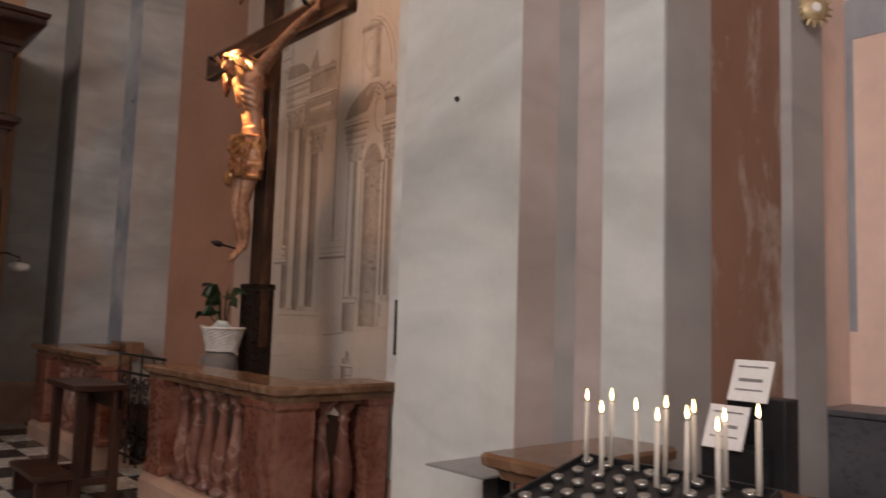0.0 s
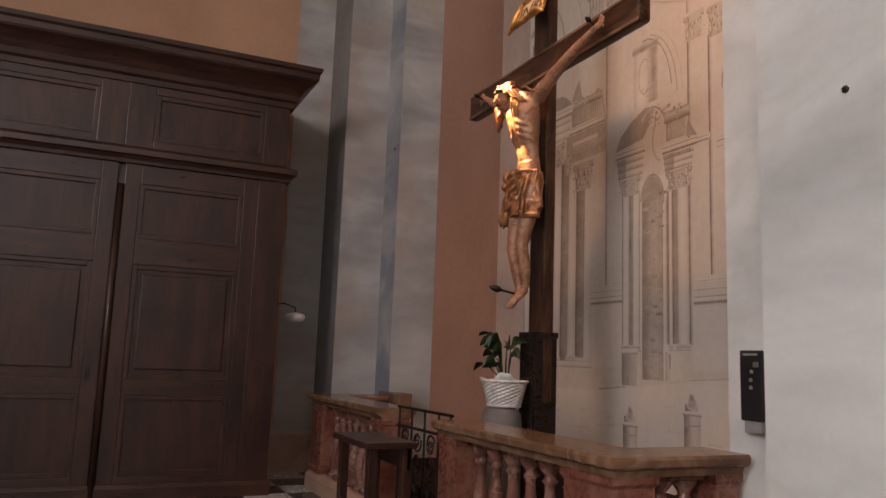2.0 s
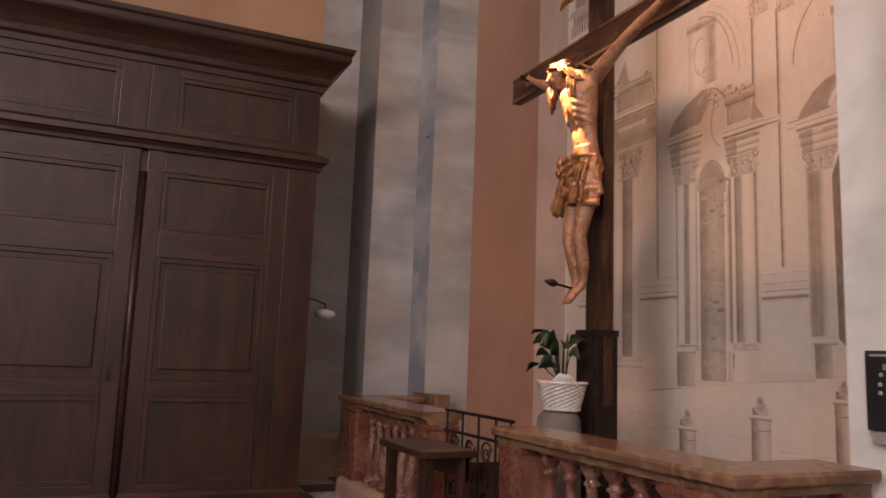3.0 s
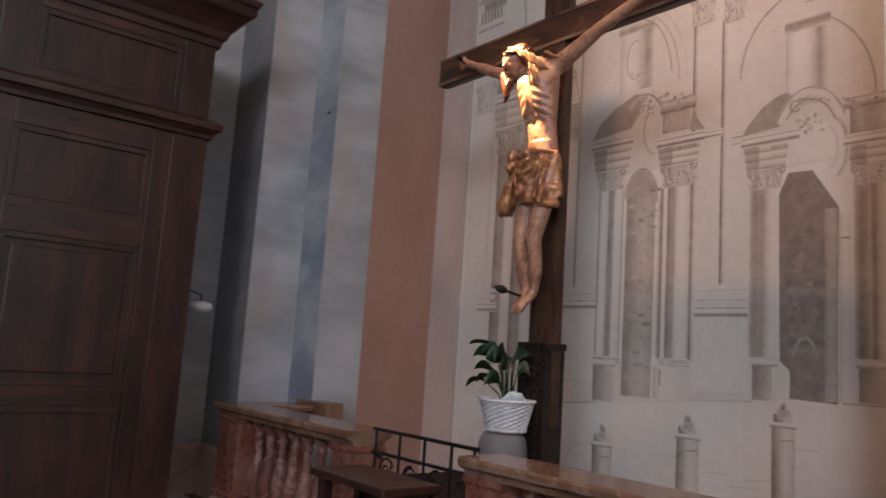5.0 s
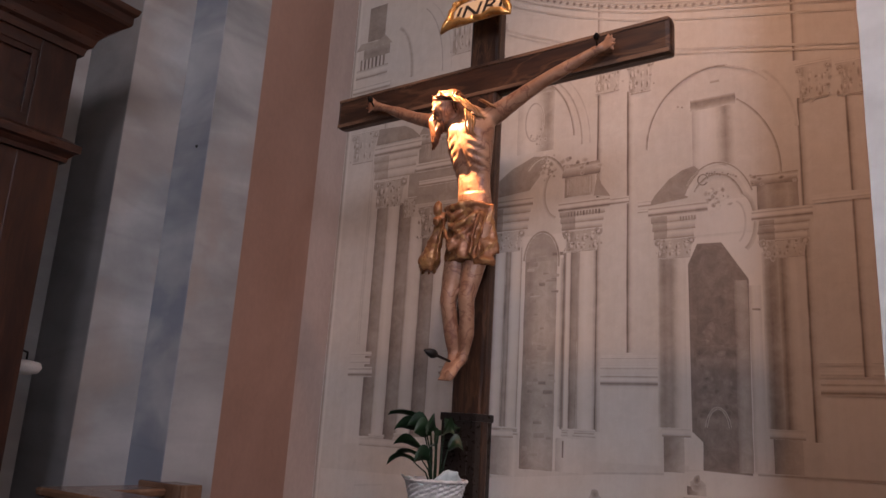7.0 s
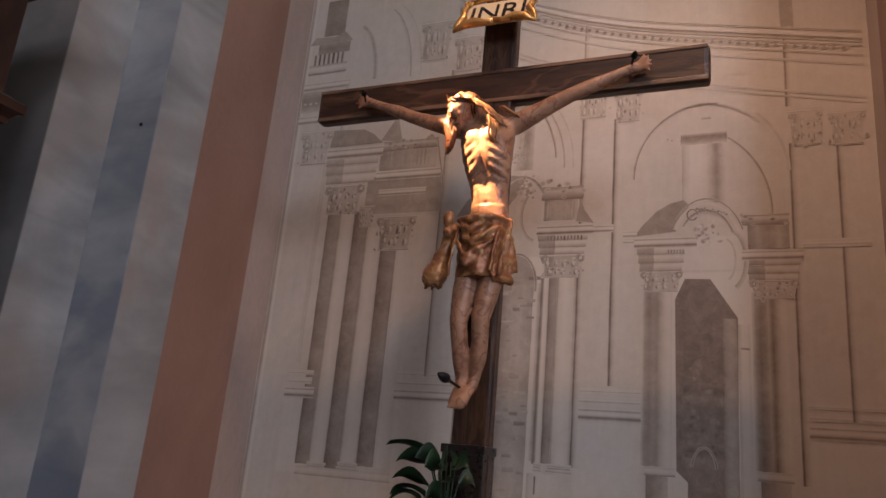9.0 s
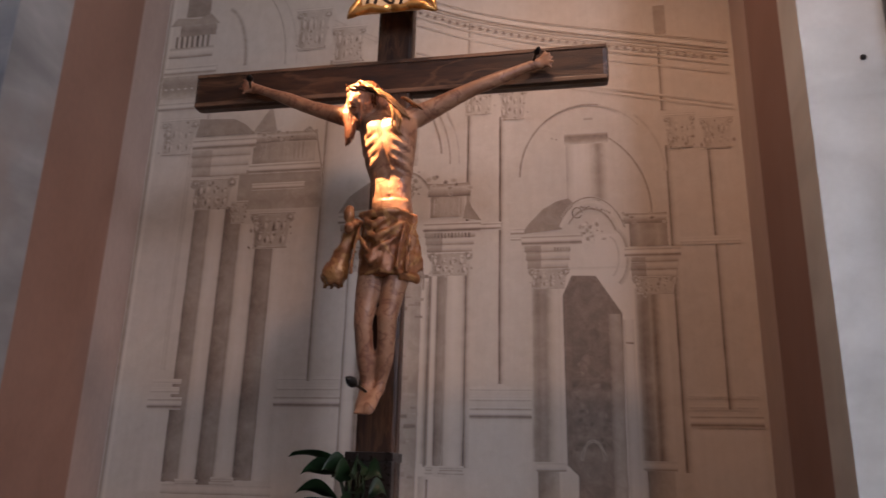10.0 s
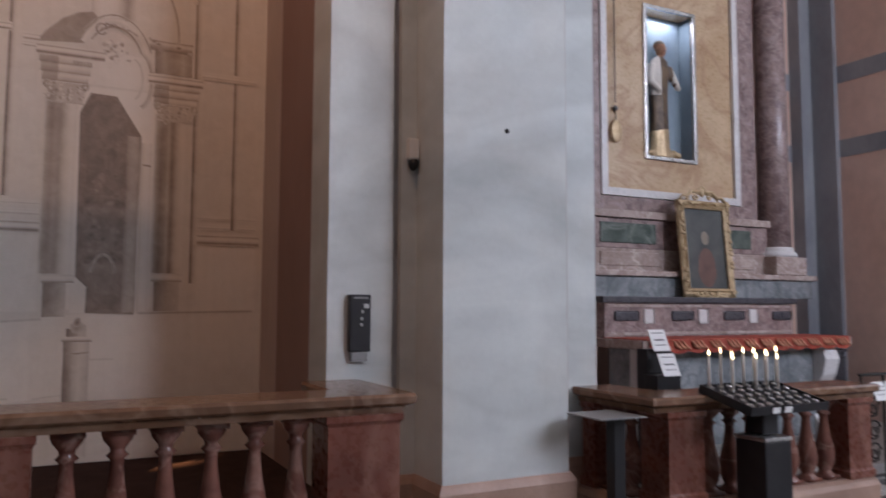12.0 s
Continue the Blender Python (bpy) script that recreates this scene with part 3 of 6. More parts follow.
def wall_plug(x, y, z, label):
    t = thing("iron_stud", pose(x, y, z), label, "wall stud", "studs in the piers")
    part("head", lathe([(0.015, 0), (0.015, 0.006), (0.010, 0.009)], 12, True, None), IRON, t, at=pose(0, 0, 0, 90, 0, 0))
    part("shank", lathe([(0.006, 0.009), (0.006, 0.018), (0.004, 0.02)], 8), IRON, t, at=pose(0, 0, 0, 90, 0, 0))
    return t


wall_plug(3.254, -1.937, 2.387, "small dark iron stud in the marble pier")
wall_plug(2.549, -1.573, 3.492, "small dark stud high on the pilaster")
wall_plug(-2.545, -1.60, 3.60, "small dark stud in the corner pilaster")

# ---- painted facade mural on the back wall of the crucifix chapel ----
def pigment():
    """Sepia pigment on cream plaster: a stroke's own tone, thinned in blotches, runs from bare cream to umber."""
    m, nt, b = mat("mural_pigment", 0.8, 0.0, 0.25)
    v = coords(nt)
    at = nt.nodes.new("ShaderNodeAttribute")
    at.attribute_name = "tone"
    big, small = noise_tex(nt, v, 1.1, 5, 0.6, 0.4), noise_tex(nt, v, 11, 8, 0.7, 0.5)
    grain, streak = noise_tex(nt, v, 90, 3, 0.6), noise_tex(nt, coords(nt, (9, 9, 0.9)), 2.4, 5, 0.65)

    def calc(op, a, c):
        n = nt.nodes.new("ShaderNodeMath")
        n.operation = op
        for s, q in zip(n.inputs, (a, c)):
            if isinstance(q, (int, float)):
                s.default_value = q
            else:
                nt.links.new(q, s)
        return n.outputs[0]

    thin = calc("ADD", calc("MULTIPLY", small, 0.75), 0.62)
    t = calc("MULTIPLY", at.outputs["Fac"], thin)
    for src, amount in ((big, 0.24), (small, 0.17), (streak, 0.13), (grain, 0.06)):
        t = calc("ADD", t, calc("MULTIPLY", calc("SUBTRACT", src, 0.5), amount))
    col = ramp(nt, t, [(0.0, (0.685, 0.615, 0.535)), (0.14, (0.60, 0.53, 0.45)), (0.40, (0.42, 0.35, 0.285)), (0.68, (0.27, 0.215, 0.175)), (0.92, (0.165, 0.13, 0.11))])
    # faded patches, slightly warmer
    warm = noise_tex(nt, v, 0.7, 4, 0.6, 0.3)
    col = mix(nt, col, ramp(nt, warm, [(0.35, (1.03, 1.0, 0.96)), (0.65, (0.97, 0.985, 1.0))]), 1.0, "MULTIPLY")
    nt.links.new(col, b.inputs["Base Color"])
    bump(nt, b, small, 0.03)
    return m


PIGMENT = pigment()
PALE, GROUND, FAINT, HALF, SHADE, DARK, DOOR, LINE = 0.0, 0.11, 0.25, 0.42, 0.66, 0.90, 0.72, 0.72

mural = thing("facade_mural", pose(0, 0, 0), "sepia wall painting of a baroque church facade", "mural")
LAYER = [0]


class Wash:
    """Gathers the brush strokes of one painted element; each stroke lies a hair above the last and fades at its rim."""

    def __init__(self, name):
        self.name, self.bm = name, bmesh.new()
        self.tone = self.bm.verts.layers.float.new("tone")

    def vert(self, x, z, y, tone):
        v = self.bm.verts.new((x, y, z))
        v[self.tone] = tone
        return v

    def depth(self, lift):
        LAYER[0] += 1
        return -0.002 - lift * 0.0014 - (LAYER[0] % 997) * 0.0000013

    def poly(self, pts, tone, lift, soft=0.010, base=GROUND):
        y = self.depth(lift)
        self.bm.faces.new([self.vert(x, z, y, tone) for x, z in pts])
        if soft:
            cx, cz = sum(p[0] for p in pts) / len(pts), sum(p[1] for p in pts) / len(pts)
            y += 0.0002
            for (xa, za), (xb, zb) in zip(pts, pts[1:] + pts[:1]):
                o = []
                for x, z in ((xb, zb), (xa, za)):
                    d = Vector((x - cx, z - cz))
                    d = d / max(0.02, d.length) * soft
                    o.append(self.vert(x + d.x, z + d.y, y, base))
                self.bm.faces.new((self.vert(xa, za, y, tone), self.vert(xb, zb, y, tone), *o))

    def sheet(self, xs, zs, tone, lift, waver=0.0):
        """A mesh of strokes over stations xs and zs; tone(i, j) gives the pigment at each."""
        y = self.depth(lift)
        g = [[self.vert(x + random.uniform(-waver, waver), z + random.uniform(-waver, waver), y, tone(i, j)) for i, x in enumerate(xs)] for j, z in enumerate(zs)]
        for a, b in zip(g, g[1:]):
            for i in range(len(xs) - 1):
                self.bm.faces.new((a[i], a[i + 1], b[i + 1], b[i]))

    def rect(self, x0, x1, z0, z1, tone, lift=1, soft=0.009, base=GROUND):
        """A brushed oblong with feathered, unsteady edges and uneven load along its length."""
        w, h = x1 - x0, z1 - z0
        s = min(soft, 0.8 * min(w, h))
        n = max(1, min(20, int(max(w, h) / 0.10)))
        long_, short = (z0, z1), (x0, x1)
        if w > h:
            long_, short = short, long_
        across = [short[0] - s * 0.6, short[0] + s * 0.5, short[1] - s * 0.5, short[1] + s * 0.6]
        along = [long_[0] - s * 0.5] + [long_[0] + (long_[1] - long_[0]) * k / n for k in range(n + 1)] + [long_[1] + s * 0.5]
        load = [random.uniform(0.86, 1.12) for _ in along]

        def tn(a, l):
            return base if a in (0, 3) or l in (0, len(along) - 1) else tone * load[l] * (1.0 if a == 1 else 0.93)

        wv = min(0.0035, 0.15 * min(w, h))
        if w > h:
            self.sheet(along, across, lambda i, j: tn(j, i), lift, wv)
        else:
            self.sheet(across, along, tn, lift, wv)

    def graded(self, x0, x1, z0, z1, tones, lift=2, upright=False, waver=0.002):
        """A stroke whose pigment runs through the tones given across its width (or up its height)."""
        k = len(tones)
        n = max(2, min(18, int(max(x1 - x0, z1 - z0) / 0.12)))
        if upright:
            self.sheet([x0 + (x1 - x0) * i / n for i in range(n + 1)], [z0 + (z1 - z0) * j / (k - 1) for j in range(k)], lambda i, j: tones[j], lift, waver)
        else:
            load = [random.uniform(0.88, 1.12) for _ in range(n + 1)]
            self.sheet([x0 + (x1 - x0) * i / (k - 1) for i in range(k)], [z0 + (z1 - z0) * j / n for j in range(n + 1)], lambda i, j: tones[i] * load[j], lift, waver)

    def line(self, a, b, w, tone=LINE, lift=4, base=GROUND):
        d = Vector((b[0] - a[0], b[1] - a[1])).normalized()
        n = Vector((-d.y, d.x)) * w / 2
        y = self.depth(lift)
        for s in (-1, 1):
            self.bm.faces.new([self.vert(a[0], a[1], y, tone), self.vert(b[0], b[1], y, tone), self.vert(b[0] + s * n.x * 1.6, b[1] + s * n.y * 1.6, y, base), self.vert(a[0] + s * n.x * 1.6, a[1] + s * n.y * 1.6, y, base)])

    def curve(self, pts, w, tone=LINE, lift=4, base=GROUND, side=0):
        """A stroke along a curve of (x, z), darkest on its middle, or on one side of it."""
        y = self.depth(lift)
        rows = []
        for i, p in enumerate(pts):
            d = Vector(pts[min(i + 1, len(pts) - 1)]) - Vector(pts[max(i - 1, 0)])
            n = Vector((-d.y, d.x)).normalized() * w
            f = random.uniform(0.8, 1.1)
            offs = (-0.8, 0, 0.8) if not side else ((-0.15, 0, 1.5) if side > 0 else (-1.5, 0, 0.15))
            rows.append([self.vert(p[0] + n.x * o, p[1] + n.y * o, y, base if o else tone * f) for o in offs])
        for a, b in zip(rows, rows[1:]):
            for i in (0, 1):
                self.bm.faces.new((a[i], a[i + 1], b[i + 1], b[i]))

    def arc(self, cx, cz, rx, rz, a0, a1, w, tone=LINE, lift=4, n=28, side=0):
        self.curve([(cx + rx * math.cos(radians(a0 + (a1 - a0) * k / n)), cz + rz * math.sin(radians(a0 + (a1 - a0) * k / n))) for k in range(n + 1)], w, tone, lift, GROUND, side)

    def dab(self, x, z, r, tone, lift=5, tall=1.0, rim=None):
        """One touch of the brush, uneven, dark in the middle."""
        y, n, a = self.depth(lift), 8, random.random() * 6
        c = self.vert(x, z, y, tone)
        ring = []
        for k in range(n):
            q = random.uniform(0.75, 1.2) * r
            ring.append(self.vert(x + q * math.cos(a + 6.283 * k / n), z + tall * q * math.sin(a + 6.283 * k / n), y, tone * 0.22 + 0.09 if rim is None else rim))
        for k in range(n):
            self.bm.faces.new((c, ring[k], ring[(k + 1) % n]))

    def capital(self, x0, x1, z0, z1, lift=3, depth=1.0):
        """A Corinthian capital: abacus, volutes and two rows of acanthus leaves, lit from the right."""
        w, h = x1 - x0, z1 - z0
        self.poly([(x0 + 0.16 * w, z0), (x1 - 0.16 * w, z0), (x1 - 0.12 * w, z0 + 0.55 * h), (x1 - 0.01 * w, z1 - 0.10 * h), (x0 + 0.01 * w, z1 - 0.10 * h), (x0 + 0.12 * w, z0 + 0.55 * h)], 0.26 * depth, lift, 0.014)
        self.graded(x0 + 0.10 * w, x0 + 0.34 * w, z0 + 0.02 * h, z1 - 0.12 * h, [0.30 * depth, 0.52 * depth, 0.40 * depth, 0.26 * depth], lift + 0.4, False, 0.006)
        self.graded(x0 - 0.02 * w, x1 + 0.02 * w, z1 - 0.08 * h, z1, [0.55 * depth, 0.10, 0.05, 0.3], lift + 1, True)
        for s_, x in ((-1, x0 + 0.10 * w), (1, x1 - 0.10 * w)):
            self.dab(x, z1 - 0.20 * h, 0.11 * w, 0.70 * depth, lift + 1.5, 1.0, 0.3 * depth)
            self.dab(x + 0.02 * w, z1 - 0.18 * h, 0.05 * w, 0.06, lift + 2.8, 1.0, 0.3)
        for zb, zt, n in ((0.02, 0.42, 4), (0.36, 0.80, 4)):
            for k in range(n):
                cx = x0 + w * (0.10 + 0.80 * (k + 0.5) / n) + random.uniform(-0.06, 0.06) * w
                bz, tz, hw = z0 + (zb + random.uniform(-0.03, 0.05)) * h, z0 + zt * h * random.uniform(0.85, 1.08), 0.36 * w / n * random.uniform(0.7, 1.2)
                lean = random.uniform(-0.4, 0.4) * hw
                self.dab(cx - 0.6 * hw, bz + 0.4 * (tz - bz), 0.42 * hw, random.uniform(0.6, 0.95) * depth, lift + 1.6, random.uniform(0.25, 0.45) * (tz - bz) / (0.42 * hw), 0.28 * depth)
                self.dab(cx + lean, bz + 0.55 * (tz - bz), 0.52 * hw, 0.04, lift + 1.8, random.uniform(0.25, 0.4) * (tz - bz) / (0.52 * hw), 0.24)
                self.dab(cx + lean + 0.3 * hw, tz - 0.12 * h, random.uniform(0.3, 0.55) * hw, random.uniform(0.4, 0.75) * depth, lift + 2.2, random.uniform(0.4, 0.9))
                self.dab(cx + lean, tz - 0.04 * h, random.uniform(0.3, 0.55) * hw, 0.03, lift + 2.5, 0.5, 0.22)
        for s, x in ((-1, x0 + 0.08 * w), (1, x1 - 0.08 * w)):
            self.arc(x, z1 - 0.20 * h, 0.06 * w, 0.06 * w, 90, 90 + s * 300, 0.006, DARK * depth, lift + 3, 9)
        for _ in range(16):
            self.dab(random.uniform(x0, x1), random.uniform(z0 - 0.08 * h, z1 - 0.12 * h), random.uniform(0.004, 0.016), random.choice((SHADE, DARK, HALF)) * depth, lift + 3, random.uniform(0.7, 1.8))
        self.rect(x0 + 0.10 * w, x1 - 0.12 * w, z0 - 0.05 * h, z0 - 0.015 * h, HALF, lift + 1, 0.005)

    def mould(self, x0, x1, z, h, lift=2, k=1.0):
        """A projecting string course: pale top, rounded face, dark under-edge with a soft cast below."""
        self.graded(x0, x1, z - 0.5 * h, z + h, [GROUND, 0.36 * k, 0.72 * k, 0.30, 0.08, 0.03, 0.10, 0.40 * k, 0.05, GROUND], lift, True, 0.0015)

    def shaft(self, x0, x1, z0, z1, k=1.0, lift=2):
        """A column shaft, rounded by its shading, with a moulded base."""
        w = x1 - x0
        self.graded(x0, x1, z0, z1, [0.66 * k, 0.17 * k, 0.05, 0.0, 0.02, 0.05, 0.12 * k, 0.46 * k], lift)
        for a, b, o, t in ((-0.055, -0.035, 0.14, 0.20), (-0.035, -0.018, 0.06, 0.45 * k), (-0.018, 0.0, 0.10, 0.12)):
            self.graded(x0 - o * w, x1 + o * w, z0 + a, z0 + b, [0.5 * k, t, 0.05], lift + 1, True)

    def recess(self, x0, x1, z0, z1, k=1.0, lift=2, side=1):
        """The shaded return between two columns, darkest at one edge."""
        t = [0.74 * k, 0.62 * k, 0.54 * k, 0.49 * k, 0.46 * k, 0.43 * k, 0.54 * k]
        self.graded(x0, x1, z0, z1, t if side > 0 else t[::-1], lift)

    def dentils(self, x0, x1, z, h, n, lift=4, tone=SHADE):
        for k in range(n):
            x = x0 + (x1 - x0) * (k + 0.2) / n
            self.rect(x, x + (x1 - x0) * 0.42 / n, z, z + h, tone * random.uniform(0.7, 1.1), lift, 0.004, FAINT)

    def block(self, x0, x1, z0, z1, n, k=1.0, lift=3):
        """A run of entablature: stepped fasciae, each pale above and shaded below, darker on its turned side."""
        h = (z1 - z0) / n
        xm = x0 + 0.34 * (x1 - x0)
        for i in range(n):
            za = z0 + i * h
            o = 0.010 * i
            self.graded(xm, x1 + o, za, za + h, [0.50 * k, 0.26 * k, 0.14, 0.07, 0.24 * k], lift + 0.2 * i, True)
            self.graded(x0 - o, xm, za, za + h, [0.60 * k, 0.46 * k, 0.40 * k, 0.33 * k, 0.46 * k], lift + 0.2 * i, True)

    def done(self, label=""):
        return part(self.name, self.bm, PIGMENT, mural, label)


w = Wash("painted_ground")
w.sheet([XL + 0.004, XR - 0.004], [0.281, TOP - 0.01], lambda i, j: GROUND, 0)
w.done("cream painted ground")
w = Wash("painted_border")
w.rect(XL + 0.045, XL + 0.065, 0.281, TOP - 0.02, PALE, 1)
w.rect(XL + 0.010, XL + 0.035, 0.281, TOP - 0.02, HALF, 2)
w.done("thin pale border line")
w = Wash("painted_pavement")
w.graded(XL + 0.08, XR - 0.01, 0.282, 1.06, [0.12, 0.09, 0.05, 0.03], 1, True)
w.poly([(XL + 0.08, 1.06), (-0.99, 1.07), (0.75, 1.245), (1.07, 1.285), (XR - 0.01, 1.29), (XR - 0.01, 1.0), (XL + 0.08, 0.98)], 0.03, 1.3, 0.02)
w.line((-0.95, 1.085), (-0.55, 1.125), 0.014, HALF, 3)
w.line((0.10, 1.20), (0.80, 1.245), 0.012, FAINT, 3)
w.line((1.40, 1.285), (2.2, 1.30), 0.012, HALF, 3)
for k in range(22):
    x, z = random.uniform(-2.2, 2.0), random.uniform(0.45, 1.02)
    ln = random.uniform(0.08, 0.42)
    w.line((x, z), (x + ln, z + random.uniform(0.0, 0.04)), random.uniform(0.005, 0.014), random.uniform(0.15, 0.32), 2, 0.05)
w.done()


def bollard(x0, x1, z0, z1):
    b = Wash("painted_bollard")
    wd = x1 - x0
    b.graded(x0, x1, z0, z1 - 0.15, [0.75, 0.55, 0.30, 0.14, 0.20, 0.28], 3)
    b.graded(x0 - 0.012, x1 + 0.014, z1 - 0.155, z1 - 0.12, [0.7, 0.3, 0.02, 0.06], 5, True)
    b.graded(x0 + 0.08 * wd, x1 - 0.14 * wd, z1 - 0.12, z1 - 0.065, [0.7, 0.45, 0.18, 0.22], 4)
    b.dab(x0 + 0.5 * wd, z1 - 0.06, 0.32 * wd, 0.5, 4.5, 0.8)
    b.dab(x0 + 0.5 * wd, z1 - 0.02, 0.17 * wd, 0.75, 5, 1.3)
    b.curve([(x0 + 0.02, z1 - 0.23), (x0 + 0.5 * wd, z1 - 0.235), (x1, z1 - 0.225)], 0.008, SHADE, 5, FAINT)
    b.done()


bollard(0.21, 0.40, 0.32, 1.085)
bollard(0.94, 1.10, 0.32, 1.245)
bollard(-0.58, -0.38, 0.32, 0.93)


def wall_line(x, z0, z1, k=1.0):
    """The dark crease at a flat pilaster's edge, with the soft shade beside it."""
    q = Wash("painted_pilaster_edge")
    q.graded(x - 0.010, x + 0.042, z0, z1, [GROUND, 0.92 * k, 0.40 * k, 0.24, 0.16, GROUND], 2.4)
    q.done()


for x, z0, z1, k in ((0.295, 1.50, 4.13, 1.0), (0.54, 2.06, 4.09, 1.0), (1.745, 1.50, 3.78, 0.9), (2.035, 1.90, 3.76, 0.9), (-0.855, 2.08, 4.70, 0.8), (-1.90, 4.12, 4.75, 0.5),
                     (0.29, 4.38, 4.95, 0.7), (1.735, 4.06, 4.60, 0.9), (-2.02, 2.16, 3.94, 0.25)):
    wall_line(x, z0, z1, k)
for x0, x1, z0, z1, k in ((0.25, 0.50, 4.13, 4.37, 0.9), (0.53, 0.75, 4.07, 4.34, 1.0), (1.74, 1.96, 3.77, 4.03, 0.75), (1.99, 2.22, 3.75, 3.99, 0.75), (-2.31, -1.97, 3.94, 4.26, 0.8), (-1.19, -0.88, 4.84, 5.22, 1.0), (-0.86, -0.57, 4.69, 5.02, 1.0)):
    q = Wash("painted_capital")
    q.capital(x0, x1, z0, z1, 3, k)
    q.done()
for x0, x1, z in ((0.30, 0.79, 1.85), (1.77, 2.24, 1.81), (-1.10, -0.58, 1.92), (-2.10, -1.82, 1.90)):
    q = Wash("painted_sill")
    q.mould(x0, x1, z, 0.06)
    q.mould(x0 + 0.02, x1 - 0.03, z + 0.10, 0.035, 2, 0.28)
    q.mould(x0 + 0.02, x1 - 0.02, z + 0.17, 0.025, 2, 0.18)
    q.done()
    q = Wash("painted_panel")
    q.rect(x0 + 0.02, x1 - 0.02, 1.30, z - 0.05, 0.05, 1, 0.03)
    q.done()

# the right doorway
q = Wash("painted_doorway")
q.rect(0.90, 1.48, 1.32, 2.86, PALE, 1, 0.03)
q.poly([(1.06, 1.29), (1.37, 1.28), (1.385, 2.54), (1.215, 2.81), (1.05, 2.815), (0.985, 2.67), (0.995, 1.53), (1.05, 1.48)], DOOR, 3, 0.007, 0.06)
q.graded(1.29, 1.378, 1.29, 2.54, [0.66, 0.46, 0.40, 0.42, 0.5], 4)
q.graded(1.04, 1.29, 2.10, 2.50, [0.72, 0.80, 0.74, 0.70], 3.6, True)
for za, zb in ((1.95, 2.10), (1.55, 1.72)):
    q.graded(1.03, 1.29, za, zb, [0.70, 0.60, 0.82, 0.66], 3.7, True, 0.006)
for k in range(30):
    q.dab(random.uniform(1.05, 1.26), random.uniform(1.62, 2.25), random.uniform(0.012, 0.032), random.choice((0.55, 0.85, 0.62, 0.90)), 4, random.uniform(0.5, 1.6), 0.70)
q.arc(1.165, 1.52, 0.08, 0.17, 15, 165, 0.010, 0.90, 4.4, 10)
q.poly([(0.97, 1.29), (1.06, 1.29), (1.06, 1.46), (1.0, 1.52), (0.97, 1.52)], 0.02, 3.4, 0.008)
q.graded(0.80, 0.94, 1.26, 1.50, [0.62, 0.50, 0.36, 0.22], 4)
q.graded(0.79, 0.985, 1.49, 1.545, [0.62, 0.10, 0.03, 0.2], 4.4, True)
q.graded(1.385, 1.46, 1.30, 2.50, [0.30, 0.08, 0.02, 0.10], 2.4)
q.graded(1.50, 1.67, 1.30, 1.51, [0.66, 0.46, 0.34, 0.24], 4)
q.graded(1.48, 1.69, 1.51, 1.565, [0.60, 0.12, 0.04, 0.2], 4.4, True)
q.line((1.40, 2.34), (1.455, 2.335), 0.012, SHADE, 4)
q.done("dark doorway with a chamfered head")
q = Wash("painted_colonnade")
q.graded(0.762, 0.965, 1.55, 2.74, [GROUND, 0.46, 0.54, 0.44, 0.50, 0.28, 0.10, 0.02, 0.08], 2)
q.graded(1.472, 1.70, 1.57, 2.72, [GROUND, 0.44, 0.60, 0.50, 0.30, 0.62, 0.30, 0.12, 0.05, GROUND], 2)
q.capital(0.745, 1.035, 2.735, 2.875)
q.capital(1.46, 1.77, 2.68, 2.80, 3, 0.8)
q.done()
q = Wash("painted_pediment")
q.block(0.74, 1.03, 2.875, 3.06, 3)
q.mould(0.70, 1.13, 3.075, 0.055, 4.5)
q.dentils(0.93, 1.05, 3.0, 0.03, 6, 5)
q.block(1.46, 1.76, 2.79, 2.96, 3, 1.1)
q.mould(1.42, 1.80, 2.965, 0.05, 4.5)
q.poly([(0.705, 3.14), (0.755, 3.215), (0.862, 3.323), (0.95, 3.375), (1.037, 3.398), (1.075, 3.355), (1.02, 3.27), (0.985, 3.17)], 0.52, 3, 0.010)
q.graded(1.0, 1.42, 2.88, 3.12, [0.05, 0.02, 0.02, 0.06], 2)
q.arc(1.19, 2.99, 0.235, 0.375, 18, 150, 0.022, 0.03, 4, 20)
q.arc(1.19, 2.99, 0.265, 0.41, 25, 140, 0.009, SHADE, 5, 20)
q.arc(1.19, 2.99, 0.205, 0.33, 28, 140, 0.012, SHADE, 5, 18, 1)
q.arc(1.10, 3.285, 0.035, 0.040, 0, 330, 0.008, DARK, 5.5, 12)
q.arc(1.335, 2.95, 0.10, 0.20, -70, 80, 0.020, HALF, 4, 14, -1)
q.arc(1.31, 2.95, 0.07, 0.15, -70, 80, 0.010, FAINT, 4, 14)
for k in range(34):
    q.dab(random.gauss(1.185, 0.038), random.gauss(3.14, 0.055), random.uniform(0.010, 0.024), random.choice((SHADE, HALF, HALF, PALE, PALE)), 6, random.uniform(0.6, 1.6))
for k in range(12):
    q.dab(1.13 + 0.018 * k, 3.325 - 0.05 * (k / 11) ** 2 + random.uniform(-0.01, 0.01), 0.010, random.choice((SHADE, DARK, HALF)), 6)
# the broken end beyond the curve
q.graded(1.46, 1.72, 3.02, 3.20, [0.62, 0.34, 0.46, 0.30, 0.5], 3)
q.graded(1.42, 1.72, 3.19, 3.265, [0.66, 0.42, 0.12, 0.5], 4, True, 0.006)
for k in range(9):
    q.dab(random.uniform(1.42, 1.70), random.uniform(3.19, 3.28), random.uniform(0.012, 0.022), random.choice((SHADE, DARK, HALF)), 5, 0.7)
